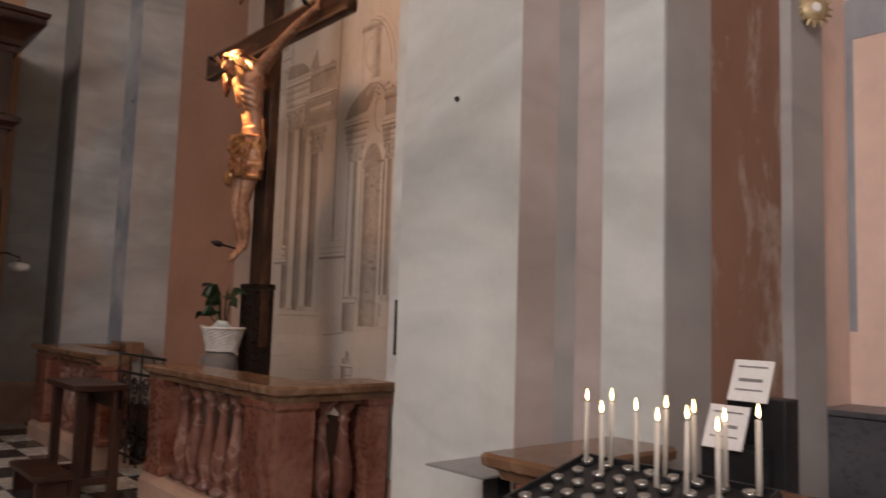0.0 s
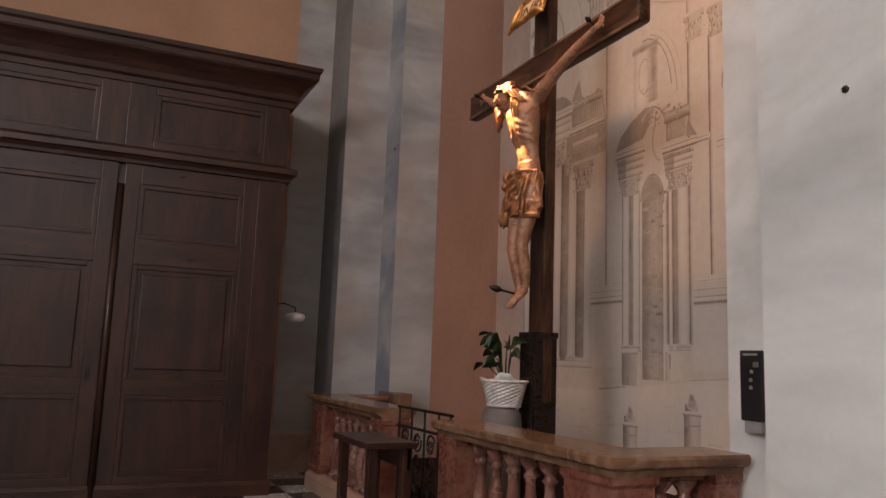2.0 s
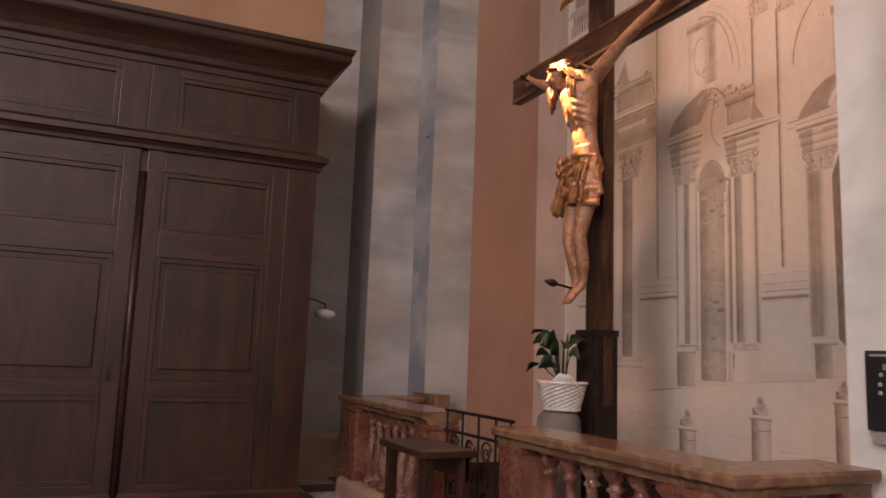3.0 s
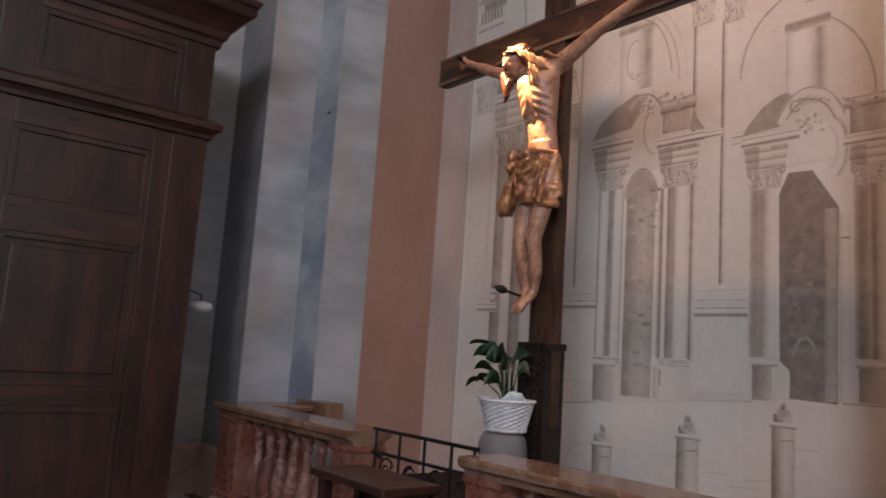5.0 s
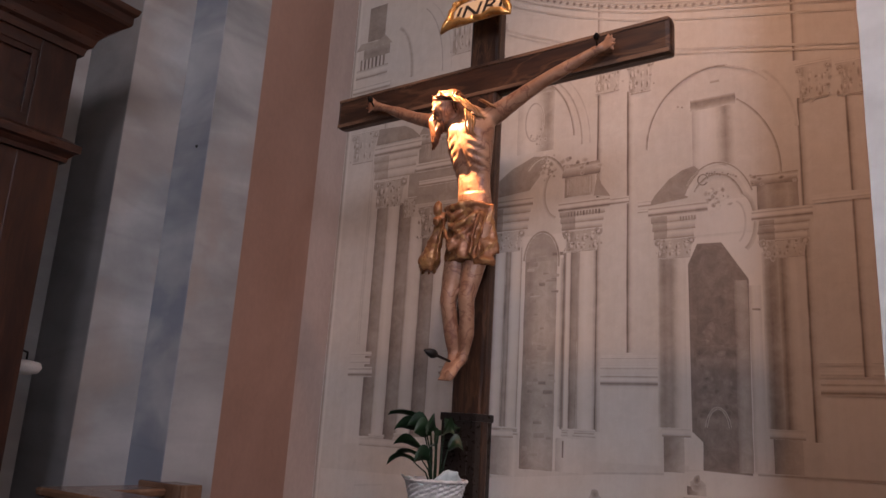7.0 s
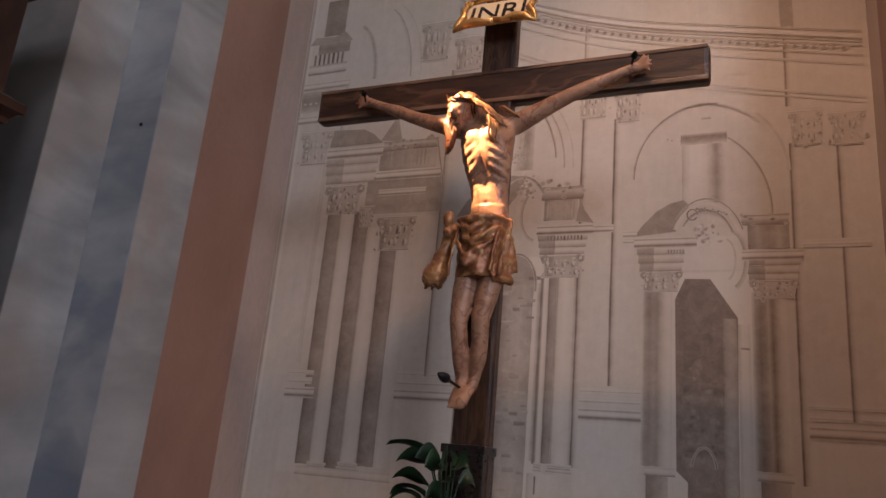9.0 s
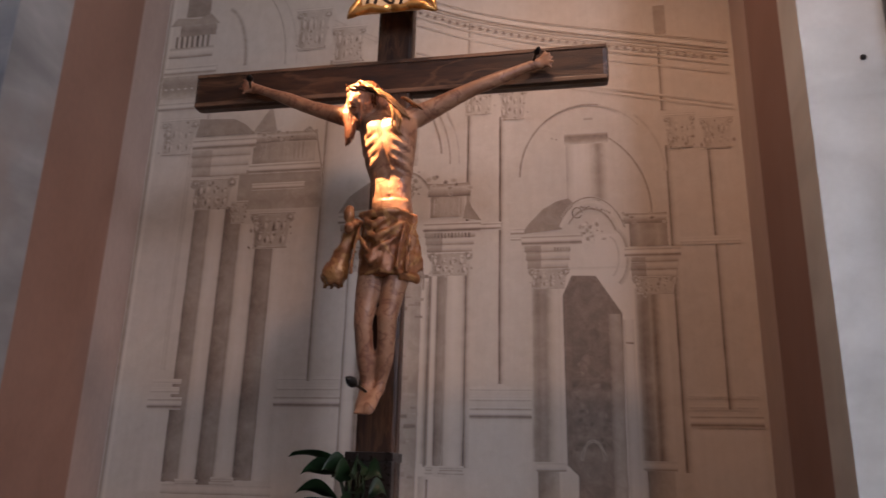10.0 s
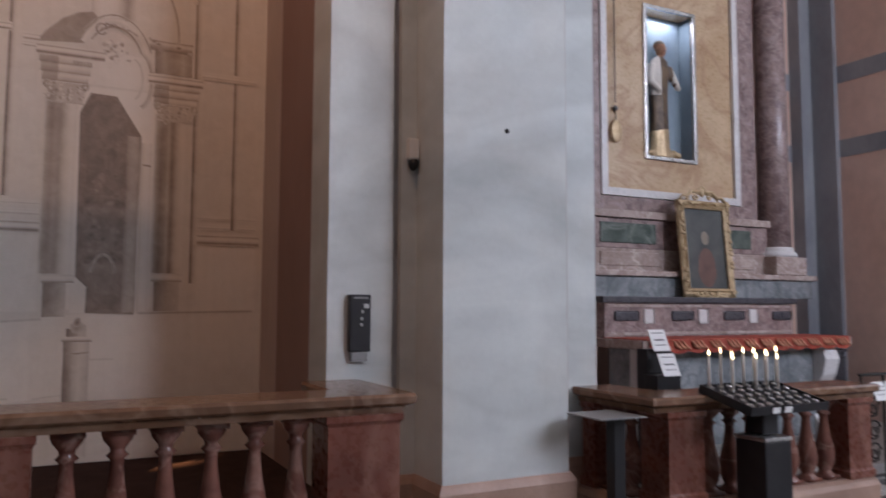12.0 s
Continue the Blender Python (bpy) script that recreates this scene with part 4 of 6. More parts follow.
q.mould(0.62, 0.72, 3.15, 0.035, 3, 0.7)
q.mould(0.62, 0.70, 3.10, 0.025, 3, 0.6)
q.mould(1.80, 2.20, 3.04, 0.04, 3, 0.25)
q.done("curved broken pediment with a carved shield")
q = Wash("painted_arch")
q.arc(1.19, 3.58, 0.495, 0.56, 180, 78, 0.012, SHADE, 4, 24, 1)
q.arc(1.19, 3.58, 0.495, 0.56, 80, 42, 0.012, FAINT, 4, 12)
q.arc(1.0, 3.29, 0.625, 0.69, 56, -2, 0.012, SHADE, 4, 20, -1)
q.arc(1.17, 3.58, 0.56, 0.60, 50, 0, 0.02, FAINT, 3, 16)
q.graded(1.03, 1.33, 3.37, 3.87, [0.30, 0.12, 0.02, 0.02, 0.03, 0.08, 0.26, 0.50, 0.30, GROUND], 2)
q.graded(1.02, 1.34, 3.825, 3.91, [0.20, 0.40, 0.55, 0.62, 0.20], 3, True)
q.rect(1.17, 1.23, 4.02, 4.035, HALF, 3)
q.dab(0.93, 3.88, 0.012, HALF)
q.dab(0.96, 3.87, 0.008, SHADE)
q.done("round blind arch over a shallow niche")

# the middle doorway
q = Wash("painted_doorway")
q.rect(-0.34, 0.03, 1.22, 3.0, PALE, 1, 0.02)
q.graded(-0.31, -0.03, 1.20, 2.80, [0.60, 0.54, 0.40, 0.34, 0.32, 0.36, 0.40], 3)
q.poly([(-0.31, 2.79), (-0.03, 2.79), (-0.035, 2.88), (-0.09, 2.98), (-0.17, 3.02), (-0.25, 3.0), (-0.30, 2.93)], 0.42, 3.1, 0.008)
q.arc(-0.17, 2.78, 0.155, 0.25, -10, 175, 0.014, 0.62, 5, 16)
for k in range(46):
    x, z = random.uniform(-0.29, -0.06), random.uniform(1.25, 2.85)
    q.rect(x, x + random.uniform(0.03, 0.09), z, z + random.uniform(0.006, 0.028), random.uniform(0.28, 0.62), 4, 0.006, 0.38)
q.graded(-0.60, -0.40, 1.14, 1.42, [0.66, 0.44, 0.30, 0.20], 3)
q.graded(-0.61, -0.37, 1.42, 1.475, [0.6, 0.10, 0.03, 0.2], 4, True)
q.graded(-0.40, -0.32, 1.14, 1.46, [0.20, 0.05, 0.12], 3)
q.graded(-0.01, 0.29, 1.20, 1.44, [0.26, 0.05, 0.02, 0.10, 0.12], 3)
q.line((0.05, 1.30), (0.05, 1.42), 0.012, DARK, 4)
q.done("stone doorway in shadow")
q = Wash("painted_colonnade")
q.shaft(-0.60, -0.49, 1.50, 2.92, 1.2)
q.recess(-0.49, -0.455, 1.50, 2.92)
q.shaft(-0.455, -0.345, 1.50, 2.92, 1.1)
q.graded(-0.06, 0.02, 1.52, 2.80, [0.30, 0.05, 0.02, 0.40], 2)
q.graded(0.02, 0.045, 1.50, 2.84, [0.50, 0.72, 0.40], 2.2)
q.shaft(0.04, 0.085, 1.51, 2.84, 0.8)
q.recess(0.085, 0.145, 1.51, 2.84, 1.05)
q.shaft(0.145, 0.287, 1.51, 2.84, 0.75)
q.capital(-0.64, -0.33, 2.90, 3.07)
q.capital(0.01, 0.34, 2.85, 3.02, 3, 1.15)
q.done()
q = Wash("painted_pediment")
q.block(-0.66, -0.30, 3.07, 3.28, 3, 1.1)
q.mould(-0.70, -0.26, 3.29, 0.055, 4.5)
q.block(-0.0, 0.34, 3.02, 3.19, 3, 1.1)
q.mould(-0.03, 0.40, 3.20, 0.055, 4.5, 1.2)
q.dentils(0.05, 0.33, 3.13, 0.035, 11, 5, DARK)
q.poly([(-0.70, 3.36), (-0.62, 3.49), (-0.46, 3.60), (-0.27, 3.68), (-0.14, 3.66), (-0.20, 3.52), (-0.30, 3.40)], 0.52, 3, 0.010)
q.graded(0.02, 0.28, 3.29, 3.47, [0.55, 0.36, 0.30, 0.40, 0.22], 3)
q.dentils(0.04, 0.26, 3.31, 0.13, 12, 4, HALF)
q.graded(0.0, 0.32, 3.46, 3.56, [0.75, 0.40, 0.20, 0.55], 4, True, 0.006)
for k in range(12):
    q.dab(random.uniform(-0.02, 0.33), random.uniform(3.46, 3.62), random.uniform(0.014, 0.03), random.choice((SHADE, DARK, HALF)), 5, 0.8)
q.poly([(0.27, 3.28), (0.40, 3.26), (0.33, 3.36), (0.30, 3.46)], HALF, 4, 0.008)
q.mould(0.38, 0.55, 3.20, 0.04, 3)
q.arc(-0.03, 3.34, 0.12, 0.20, 100, 260, 0.020, HALF, 5, 14, -1)
q.arc(-0.17, 3.25, 0.24, 0.42, 40, 130, 0.016, SHADE, 5, 14, 1)
for k in range(26):
    q.dab(random.gauss(-0.15, 0.04), random.gauss(3.56, 0.05), random.uniform(0.010, 0.026), random.choice((SHADE, HALF, DARK, PALE)), 6)
q.done("broken pediment with a dark slope")
q = Wash("painted_arch")
q.arc(-0.27, 3.72, 0.36, 0.62, 8, 95, 0.012, SHADE, 4, 22, -1)
q.arc(-0.27, 3.72, 0.43, 0.66, 0, 80, 0.014, HALF, 3, 22)
q.arc(-0.27, 3.72, 0.50, 0.72, 0, 80, 0.010, FAINT, 3, 22)
q.graded(-0.43, -0.09, 3.72, 4.26, [0.26, 0.10, 0.04, 0.10, 0.30, 0.52, 0.22], 2)
q.graded(-0.45, -0.08, 4.24, 4.33, [0.3, 0.55, 0.30, 0.15], 3, True)
q.arc(-0.27, 3.99, 0.085, 0.17, 0, 360, 0.012, HALF, 4, 22)
for k in range(14):
    q.dab(-0.27 + random.gauss(0, 0.05), 3.84 + random.gauss(0, 0.03), random.uniform(0.008, 0.02), random.choice((SHADE, HALF)), 5)
q.done("blind arch with a carved cartouche")

# the far-left doorway
q = Wash("painted_colonnade")
q.recess(-1.91, -1.78, 1.36, 3.46)
q.shaft(-1.785, -1.64, 1.38, 3.46, 0.6)
q.recess(-1.645, -1.505, 1.34, 3.45, 1.1)
q.shaft(-1.51, -1.36, 1.40, 3.30, 0.6)
q.recess(-1.36, -1.215, 1.38, 3.12, 1.1)
q.graded(-1.215, -1.10, 1.38, 3.10, [0.14, 0.03, 0.05, 0.10], 2)
q.capital(-1.97, -1.58, 3.45, 3.71, 3, 1.1)
q.capital(-1.42, -1.06, 3.11, 3.40, 3, 1.1)
q.capital(-1.60, -1.46, 3.32, 3.50, 2.5, 0.8)
q.graded(-1.90, -1.06, 1.28, 1.345, [0.40, 0.12, 0.06, 0.2], 3, True)
q.done()
q = Wash("painted_pediment")
q.graded(-1.56, -0.85, 3.42, 3.76, [0.30, 0.42, 0.36, 0.44, 0.40, 0.55], 2.4, True)
q.mould(-1.44, -1.0, 3.60, 0.04, 3, 0.8)
q.block(-1.98, -1.50, 3.72, 3.98, 3, 0.9)
q.mould(-2.0, -1.44, 3.99, 0.07, 4.5)
q.poly([(-1.98, 4.08), (-1.46, 4.08), (-1.56, 4.17), (-1.66, 4.22), (-1.96, 4.24)], 0.50, 4, 0.010)
q.poly([(-1.47, 4.10), (-1.33, 4.32), (-1.27, 4.08)], 0.42, 4, 0.010)
q.graded(-1.46, -0.93, 3.80, 4.00, [0.55, 0.40, 0.34, 0.30, 0.22], 4)
q.dentils(-1.40, -0.98, 3.84, 0.14, 12, 5, HALF)
q.mould(-1.48, -0.88, 3.75, 0.06, 5)
q.graded(-1.44, -0.92, 3.99, 4.08, [0.70, 0.45, 0.20, 0.50], 5, True, 0.005)
for k in range(16):
    q.dab(random.uniform(-1.38, -0.95), random.uniform(4.0, 4.10), random.uniform(0.014, 0.028), random.choice((SHADE, DARK, HALF)), 6, 0.8)
q.curve([(-1.0, 4.10), (-0.93, 4.05), (-0.90, 3.90), (-0.86, 3.72), (-0.84, 3.60)], 0.012, SHADE, 5)
q.done("entablature with a row of dentils")
q = Wash("painted_window")
q.graded(-2.34, -1.93, 4.84, 4.94, [0.6, 0.15, 0.05, 0.4], 3, True)
q.dentils(-2.30, -1.96, 4.94, 0.11, 7, 4, DARK)
q.graded(-2.26, -1.92, 5.05, 5.16, [0.5, 0.6, 0.42], 3, True)
q.poly([(-2.36, 5.16), (-1.90, 5.16), (-1.99, 5.26), (-2.10, 5.22), (-2.30, 5.24)], HALF, 4)
q.rect(-2.22, -2.00, 5.24, 5.62, 0.62, 3)
q.mould(-2.36, -1.88, 4.70, 0.06, 3, 0.8)
q.done("small painted window on brackets")
q = Wash("painted_moulding")
q.mould(-2.37, -1.92, 4.36, 0.06, 3, 0.8)
q.graded(-2.36, -2.0, 4.45, 4.66, [0.20, 0.50, 0.55, 0.30], 3, True)
for k in range(6):
    q.dab(-2.32 + 0.06 * k, 4.54, 0.016, PALE, 4, 0.8, 0.4)
q.done()
q = Wash("painted_arch")
q.arc(-1.86, 4.72, 0.24, 0.58, 0, 78, 0.035, 0.44, 3)
q.arc(-1.66, 4.70, 0.40, 0.78, 0, 66, 0.012, HALF, 4)
q.arc(-1.60, 4.70, 0.44, 0.82, 0, 66, 0.010, FAINT, 4)
q.done()


def cornice_z(x):
    """The swept line of the upper cornice."""
    return 4.75 - 0.215 * (x - 1.2) + 0.10 * max(0.0, 1.0 - x) ** 2


q = Wash("painted_cornice")
XS = [-0.85 + 3.08 * k / 36 for k in range(37)]
for off, wd, tone, lf, side in ((0.06, 0.012, HALF, 3, 0), (0.02, 0.022, PALE, 3.3, 0), (-0.005, 0.016, SHADE, 3.6, -1), (-0.055, 0.010, HALF, 3.8, 0), (-0.13, 0.010, HALF, 3, 0), (-0.20, 0.012, FAINT, 3, 0), (-0.45, 0.012, FAINT, 3, 0), (-0.49, 0.008, FAINT, 3, 0)):
    q.curve([(x, cornice_z(x) + off) for x in XS], wd, tone, lf, GROUND, side)
for k in range(44):
    x = -0.55 + 0.062 * k
    q.dab(x, cornice_z(x) - 0.085, 0.020, DARK if x < 1 else SHADE, 5, 0.9)
    q.dab(x + 0.022, cornice_z(x) - 0.078, 0.013, PALE, 5.2, 1.1, 0.3)
q.rect(1.715, 1.80, 4.70, 4.95, HALF, 3)
q.done("sweeping cornice with dentils")

# ---- the crucifix ----
CROSSWOOD = mottled("cross_wood", (0.016, 0.007, 0.0045), (0.070, 0.030, 0.015), 4.0, (5, 5, 0.8), 0.36, 30, 0.15, ((0.16, 0.08, 0.04), 3.0, 0.4), spec=0.5)
CROSSWOOD_H = mottled("cross_wood_bar", (0.014, 0.006, 0.004), (0.060, 0.026, 0.013), 4.0, (0.8, 5, 5), 0.36, 30, 0.15, ((0.20, 0.105, 0.055), 1.6, 0.35), spec=0.5)
# pale brown for rubbed wood and for the light caught along the edges
EDGEWOOD = mottled("rubbed_lit_cross_edge", (0.030, 0.013, 0.008), (0.24, 0.14, 0.085), 2.2, (0.9, 5, 5), 0.32, 30, 0.1, spec=0.5)
BOXWOOD = mottled("black_stand", (0.012, 0.009, 0.008), (0.026, 0.018, 0.014), 5, (1, 1, 1), 0.3, 40, 0.05)
GILT = mottled("worn_gilding", (0.45, 0.22, 0.06), (0.80, 0.50, 0.18), 9, (1, 1, 1), 0.32, 60, 0.2, metal=0.75)
FLESH = mottled("painted_carved_wood_skin", (0.25, 0.118, 0.066), (0.42, 0.235, 0.140), 8, (1, 1, 1), 0.40, 55, 0.16, ((0.12, 0.035, 0.022), 9.0, 0.6))
CLOTH = mottled("gilded_carved_cloth", (0.16, 0.060, 0.028), (0.34, 0.150, 0.062), 9, (1, 1, 1), 0.32, 50, 0.1, ((0.62, 0.36, 0.13), 6.0, 0.4), metal=0.25)
HAIR = mottled("carved_brown_hair", (0.05, 0.017, 0.008), (0.14, 0.050, 0.020), 14, (1, 1, 0.4), 0.4, 60, 0.3)
# lighter than HAIR: gilding plus the spotlight's rim painted into the colour
LOCKS = mottled("rim_lit_gilt_hair", (0.15, 0.066, 0.026), (0.34, 0.18, 0.075), 18, (1, 1, 0.4), 0.36, 60, 0.25, metal=0.15)
CREAM = mottled("cream_paint", (0.55, 0.44, 0.27), (0.68, 0.56, 0.36), 8, (1, 1, 1), 0.5, 50, 0.05)


def crucifix():
    c = thing("wooden_cross", pose(0.05, -1.30, 0.10), "tall dark wooden cross on a black stand behind the rail", "cross")
    bm = box(-0.105, 0.115, -0.045, 0.055, 0.9, 4.75, bevel=0.022)
    part("post", bm, CROSSWOOD, c)
    bm = box(-1.28, 1.265, -0.048, 0.052, 3.50, 3.735, bevel=0.03)
    part("crossbar", bm, CROSSWOOD_H, c)
    # thin strips: worn edges with their lit streaks put into the colour
    for z0, z1 in ((3.505, 3.532), (3.705, 3.728)):
        part("worn_edge", box(-1.27, 1.255, -0.053, -0.046, z0, z1, bevel=0.003), EDGEWOOD, c, "rubbed edge of the crossbar, its lit streak painted pale")
    bm = box(-0.128, 0.112, -0.10, 0.09, 0.18, 1.40, bevel=0.008)
    add_box(bm, -0.135, 0.119, -0.107, 0.097, 1.398, 1.445, bevel=0.006)
    add_box(bm, -0.04, 0.065, -0.108, -0.098, 0.23, 1.28, bevel=0.004)
    part("stand", bm, BOXWOOD, c, "black painted square stand")
    # title board: a carved gilt scroll with a cream field
    bd = part("title_board", box(-0.21, 0.21, -0.012, 0.012, -0.07, 0.15, bevel=0.008), CREAM, c, "cream title board", at=pose(0.02, -0.15, 4.045, -22, 0, 0))
    bm = bmesh.new()
    for s in (-1, 1):
        tube(bm, [(s * 0.20, -0.02, 0.17), (s * 0.235, -0.025, 0.08), (s * 0.215, -0.03, 0.0), (s * 0.25, -0.02, -0.05), (s * 0.27, -0.01, -0.115)], [0.014, 0.02, 0.024, 0.02, 0.006], 8)
        tube(bm, [(s * 0.27, -0.01, -0.115), (s * 0.20, -0.03, -0.085), (s * 0.13, -0.03, -0.06), (s * 0.06, -0.028, -0.085), (0, -0.026, -0.075)], [0.008, 0.026, 0.028, 0.02, 0.024], 8)
        torus_strip(bm, (s * 0.215, -0.03, 0.15), 0.03, 0, s * 7, 0.009, 0.008)
        tube(bm, [(s * 0.21, -0.02, 0.16), (s * 0.1, -0.025, 0.185), (0, -0.02, 0.17)], [0.016, 0.022, 0.016], 8)
    part("scroll_frame", bm, GILT, bd, "carved gilt scroll frame", True)
    cu = bpy.data.curves.new("letters", "FONT")
    cu.body, cu.size, cu.extrude, cu.align_x = "INRI", 0.205, 0.002, "CENTER"
    tmp = new("letters_source", cu)
    me = bpy.data.meshes.new_from_object(tmp.evaluated_get(bpy.context.evaluated_depsgraph_get()))
    bpy.data.objects.remove(tmp)
    me.materials.clear()
    me.materials.append(BOXWOOD)
    o = new("lettering", me)
    o.parent = bd
    o.matrix_local = pose(0, -0.0145, -0.03, 90, 0, 0)
    # nails
    for n, p in (("nail", (-0.86, -0.15, 3.59)), ("nail", (0.86, -0.15, 3.62))):
        part(n, lathe([(0.006, -0.10), (0.008, 0.02), (0.022, 0.03), (0.018, 0.05), (0.004, 0.075)], 6), IRON, c, "dark iron nail", True, pose(*p, 80, 0, 20))
    part("nail", lathe([(0.007, -0.06), (0.009, 0.10), (0.020, 0.11), (0.029, 0.135), (0.022, 0.165), (0.006, 0.20)], 8), IRON, c, "long dark iron foot nail with a bulbous head", True, pose(-0.005, -0.24, 1.735, 78, 0, -12))
    return c


crucifix()


def rings(bm, levels, seg=28, fold=None):
    """A closed skin over elliptical rings: (x, y, z, half width, half depth)."""
    made = []
    for x, y, z, a, b in levels:
        made.append([])
        for k in range(seg):
            t = 2 * math.pi * k / seg
            f = 1 + (fold(t, z) if fold else 0)
            made[-1].append(bm.verts.new((x + a * f * math.cos(t), y + b * f * math.sin(t), z)))
    for p, q in zip(made, made[1:]):
        for k in range(seg):
            bm.faces.new((p[k], p[(k + 1) % seg], q[(k + 1) % seg], q[k]))
    bm.faces.new(made[0][::-1])
    bm.faces.new(made[-1])


def ball(bm, c, rx, ry, rz, m=None, seg=16):
    r = bmesh.ops.create_uvsphere(bm, u_segments=seg, v_segments=seg // 2 + 2, radius=1.0)
    for v in r["verts"]:
        p = Vector((v.co.x * rx, v.co.y * ry, v.co.z * rz))
        v.co = Vector(c) + ((m @ p) if m else p)


def remeshed(bm, voxel, smooth=4):
    me = bpy.data.meshes.new("carving_source")
    bmesh.ops.recalc_face_normals(bm, faces=bm.faces)
    bm.to_mesh(me)
    bm.free()
    o = new("carving_source", me)
    m = o.modifiers.new("remesh", "REMESH")
    m.mode, m.voxel_size = "VOXEL", voxel
    s = o.modifiers.new("smooth", "SMOOTH")
    s.factor, s.iterations = 0.5, smooth
    out = bpy.data.meshes.new_from_object(o.evaluated_get(bpy.context.evaluated_depsgraph_get()))
    bpy.data.objects.remove(o)
    return out


def crucified_figure():
    body = bmesh.new()
    rings(body, [(0.115, -1.46, 2.56, 0.122, 0.09), (0.12, -1.465, 2.70, 0.126, 0.09), (0.125, -1.47, 2.80, 0.116, 0.086), (0.118, -1.475, 2.90, 0.108, 0.078), (0.112, -1.485, 2.99, 0.115, 0.085),
                 (0.105, -1.50, 3.07, 0.135, 0.102), (0.098, -1.51, 3.16, 0.152, 0.115), (0.092, -1.51, 3.25, 0.162, 0.115), (0.085, -1.50, 3.33, 0.168, 0.10), (0.075, -1.49, 3.40, 0.135, 0.075), (0.06, -1.50, 3.45, 0.06, 0.055)])
    # legs, slightly bent, feet one over the other
    tube(body, [(0.045, -1.47, 2.66), (0.036, -1.495, 2.50), (0.022, -1.52, 2.32), (0.014, -1.535, 2.18), (0.02, -1.515, 2.08), (0.028, -1.495, 1.98), (0.036, -1.485, 1.88), (0.04, -1.50, 1.83)], [0.084, 0.076, 0.062, 0.050, 0.047, 0.047, 0.031, 0.032], 16)
    tube(body, [(0.19, -1.47, 2.66), (0.178, -1.49, 2.50), (0.155, -1.515, 2.32), (0.138, -1.53, 2.20), (0.134, -1.505, 2.09), (0.124, -1.485, 1.99), (0.108, -1.475, 1.89), (0.098, -1.49, 1.83)], [0.084, 0.075, 0.061, 0.050, 0.047, 0.046, 0.031, 0.031], 16)
    tube(body, [(0.04, -1.475, 1.865), (0.038, -1.52, 1.81), (0.036, -1.555, 1.755), (0.034, -1.565, 1.725)], [0.034, 0.037, 0.038, 0.022], 12, 0.7)
    tube(body, [(0.10, -1.46, 1.865), (0.085, -1.53, 1.80), (0.076, -1.57, 1.745), (0.072, -1.58, 1.715)], [0.033, 0.036, 0.037, 0.020], 12, 0.7)
    for k in range(4):
        tube(body, [(0.012 + 0.018 * k, -1.575, 1.735), (0.010 + 0.018 * k, -1.588, 1.715)], [0.010, 0.008], 8)
    # arms, drawn up to the bar
    arms = (((-0.04, -1.48, 3.36), (-0.16, -1.48, 3.395), (-0.30, -1.47, 3.445), (-0.42, -1.455, 3.495), (-0.55, -1.44, 3.56), (-0.70, -1.41, 3.635), (-0.79, -1.395, 3.675)),
            ((0.22, -1.47, 3.37), (0.32, -1.47, 3.415), (0.45, -1.46, 3.485), (0.57, -1.45, 3.545), (0.70, -1.435, 3.60), (0.84, -1.41, 3.67), (0.91, -1.395, 3.70)))
    for pts in arms:
        tube(body, pts, [0.068, 0.058, 0.048, 0.042, 0.041, 0.028, 0.030], 14)
        s = -1 if pts[-1][0] < 0 else 1
        wx, wz = pts[-1][0], pts[-1][2]
        ball(body, (wx + s * 0.02, -1.39, wz + 0.006), 0.045, 0.02, 0.036)
        for k in range(5):
            a = radians(-35 + 26 * k)
            tip = (wx + s * (0.03 + 0.075 * math.cos(a)), -1.405 - 0.012 * (k % 2), wz + 0.01 + 0.075 * math.sin(a))
            tube(body, [(wx + s * 0.02, -1.39, wz + 0.008), ((wx + s * 0.02 + tip[0]) / 2, -1.40, (wz + 0.008 + tip[2]) / 2 + 0.004), tip], [0.013, 0.012, 0.008], 8)
    # neck and head, bowed forward to one side
    tube(body, [(0.06, -1.51, 3.40), (0.02, -1.56, 3.45), (-0.02, -1.60, 3.47)], [0.06, 0.052, 0.055], 12)
    tilt = Matrix.Rotation(radians(12), 3, "Y") @ Matrix.Rotation(radians(-14), 3, "Z") @ Matrix.Rotation(radians(18), 3, "X")
    hc = Vector((-0.050, -1.590, 3.435))
    ball(body, hc, 0.076, 0.094, 0.112, tilt)
    ball(body, hc + tilt @ Vector((0, -0.030, -0.072)), 0.045, 0.046, 0.05, tilt)
    tube(body, [hc + tilt @ Vector((0, -0.085, 0.015)), hc + tilt @ Vector((0, -0.110, -0.030))], [0.010, 0.017], 8)
    for s in (-1, 1):
        ball(body, hc + tilt @ Vector((s * 0.032, -0.074, 0.022)), 0.024, 0.014, 0.010, tilt, 10)
        ball(body, hc + tilt @ Vector((s * 0.036, -0.066, -0.022)), 0.022, 0.018, 0.022, tilt, 10)
    me_body = remeshed(body, 0.0095, 3)
    for v in me_body.vertices:
        x, y, z = v.co
        if 2.86 < z < 3.38 and y < -1.50 and -0.08 < x < 0.27:
            u = x - (0.125 - 0.10 * (z - 2.86))
            push = 0.0
            if 2.98 < z < 3.22:
                push += 0.0042 * math.sin((z + 0.55 * abs(u)) * 112) * min(1, max(0, (abs(u) - 0.018) * 22))
            push -= 0.005 * math.exp(-(u / 0.013) ** 2) * (z > 2.90)
            push -= 0.017 / (1 + math.exp((z - 3.11 + 1.0 * abs(u)) / 0.011)) * math.exp(-(u / 0.09) ** 2)
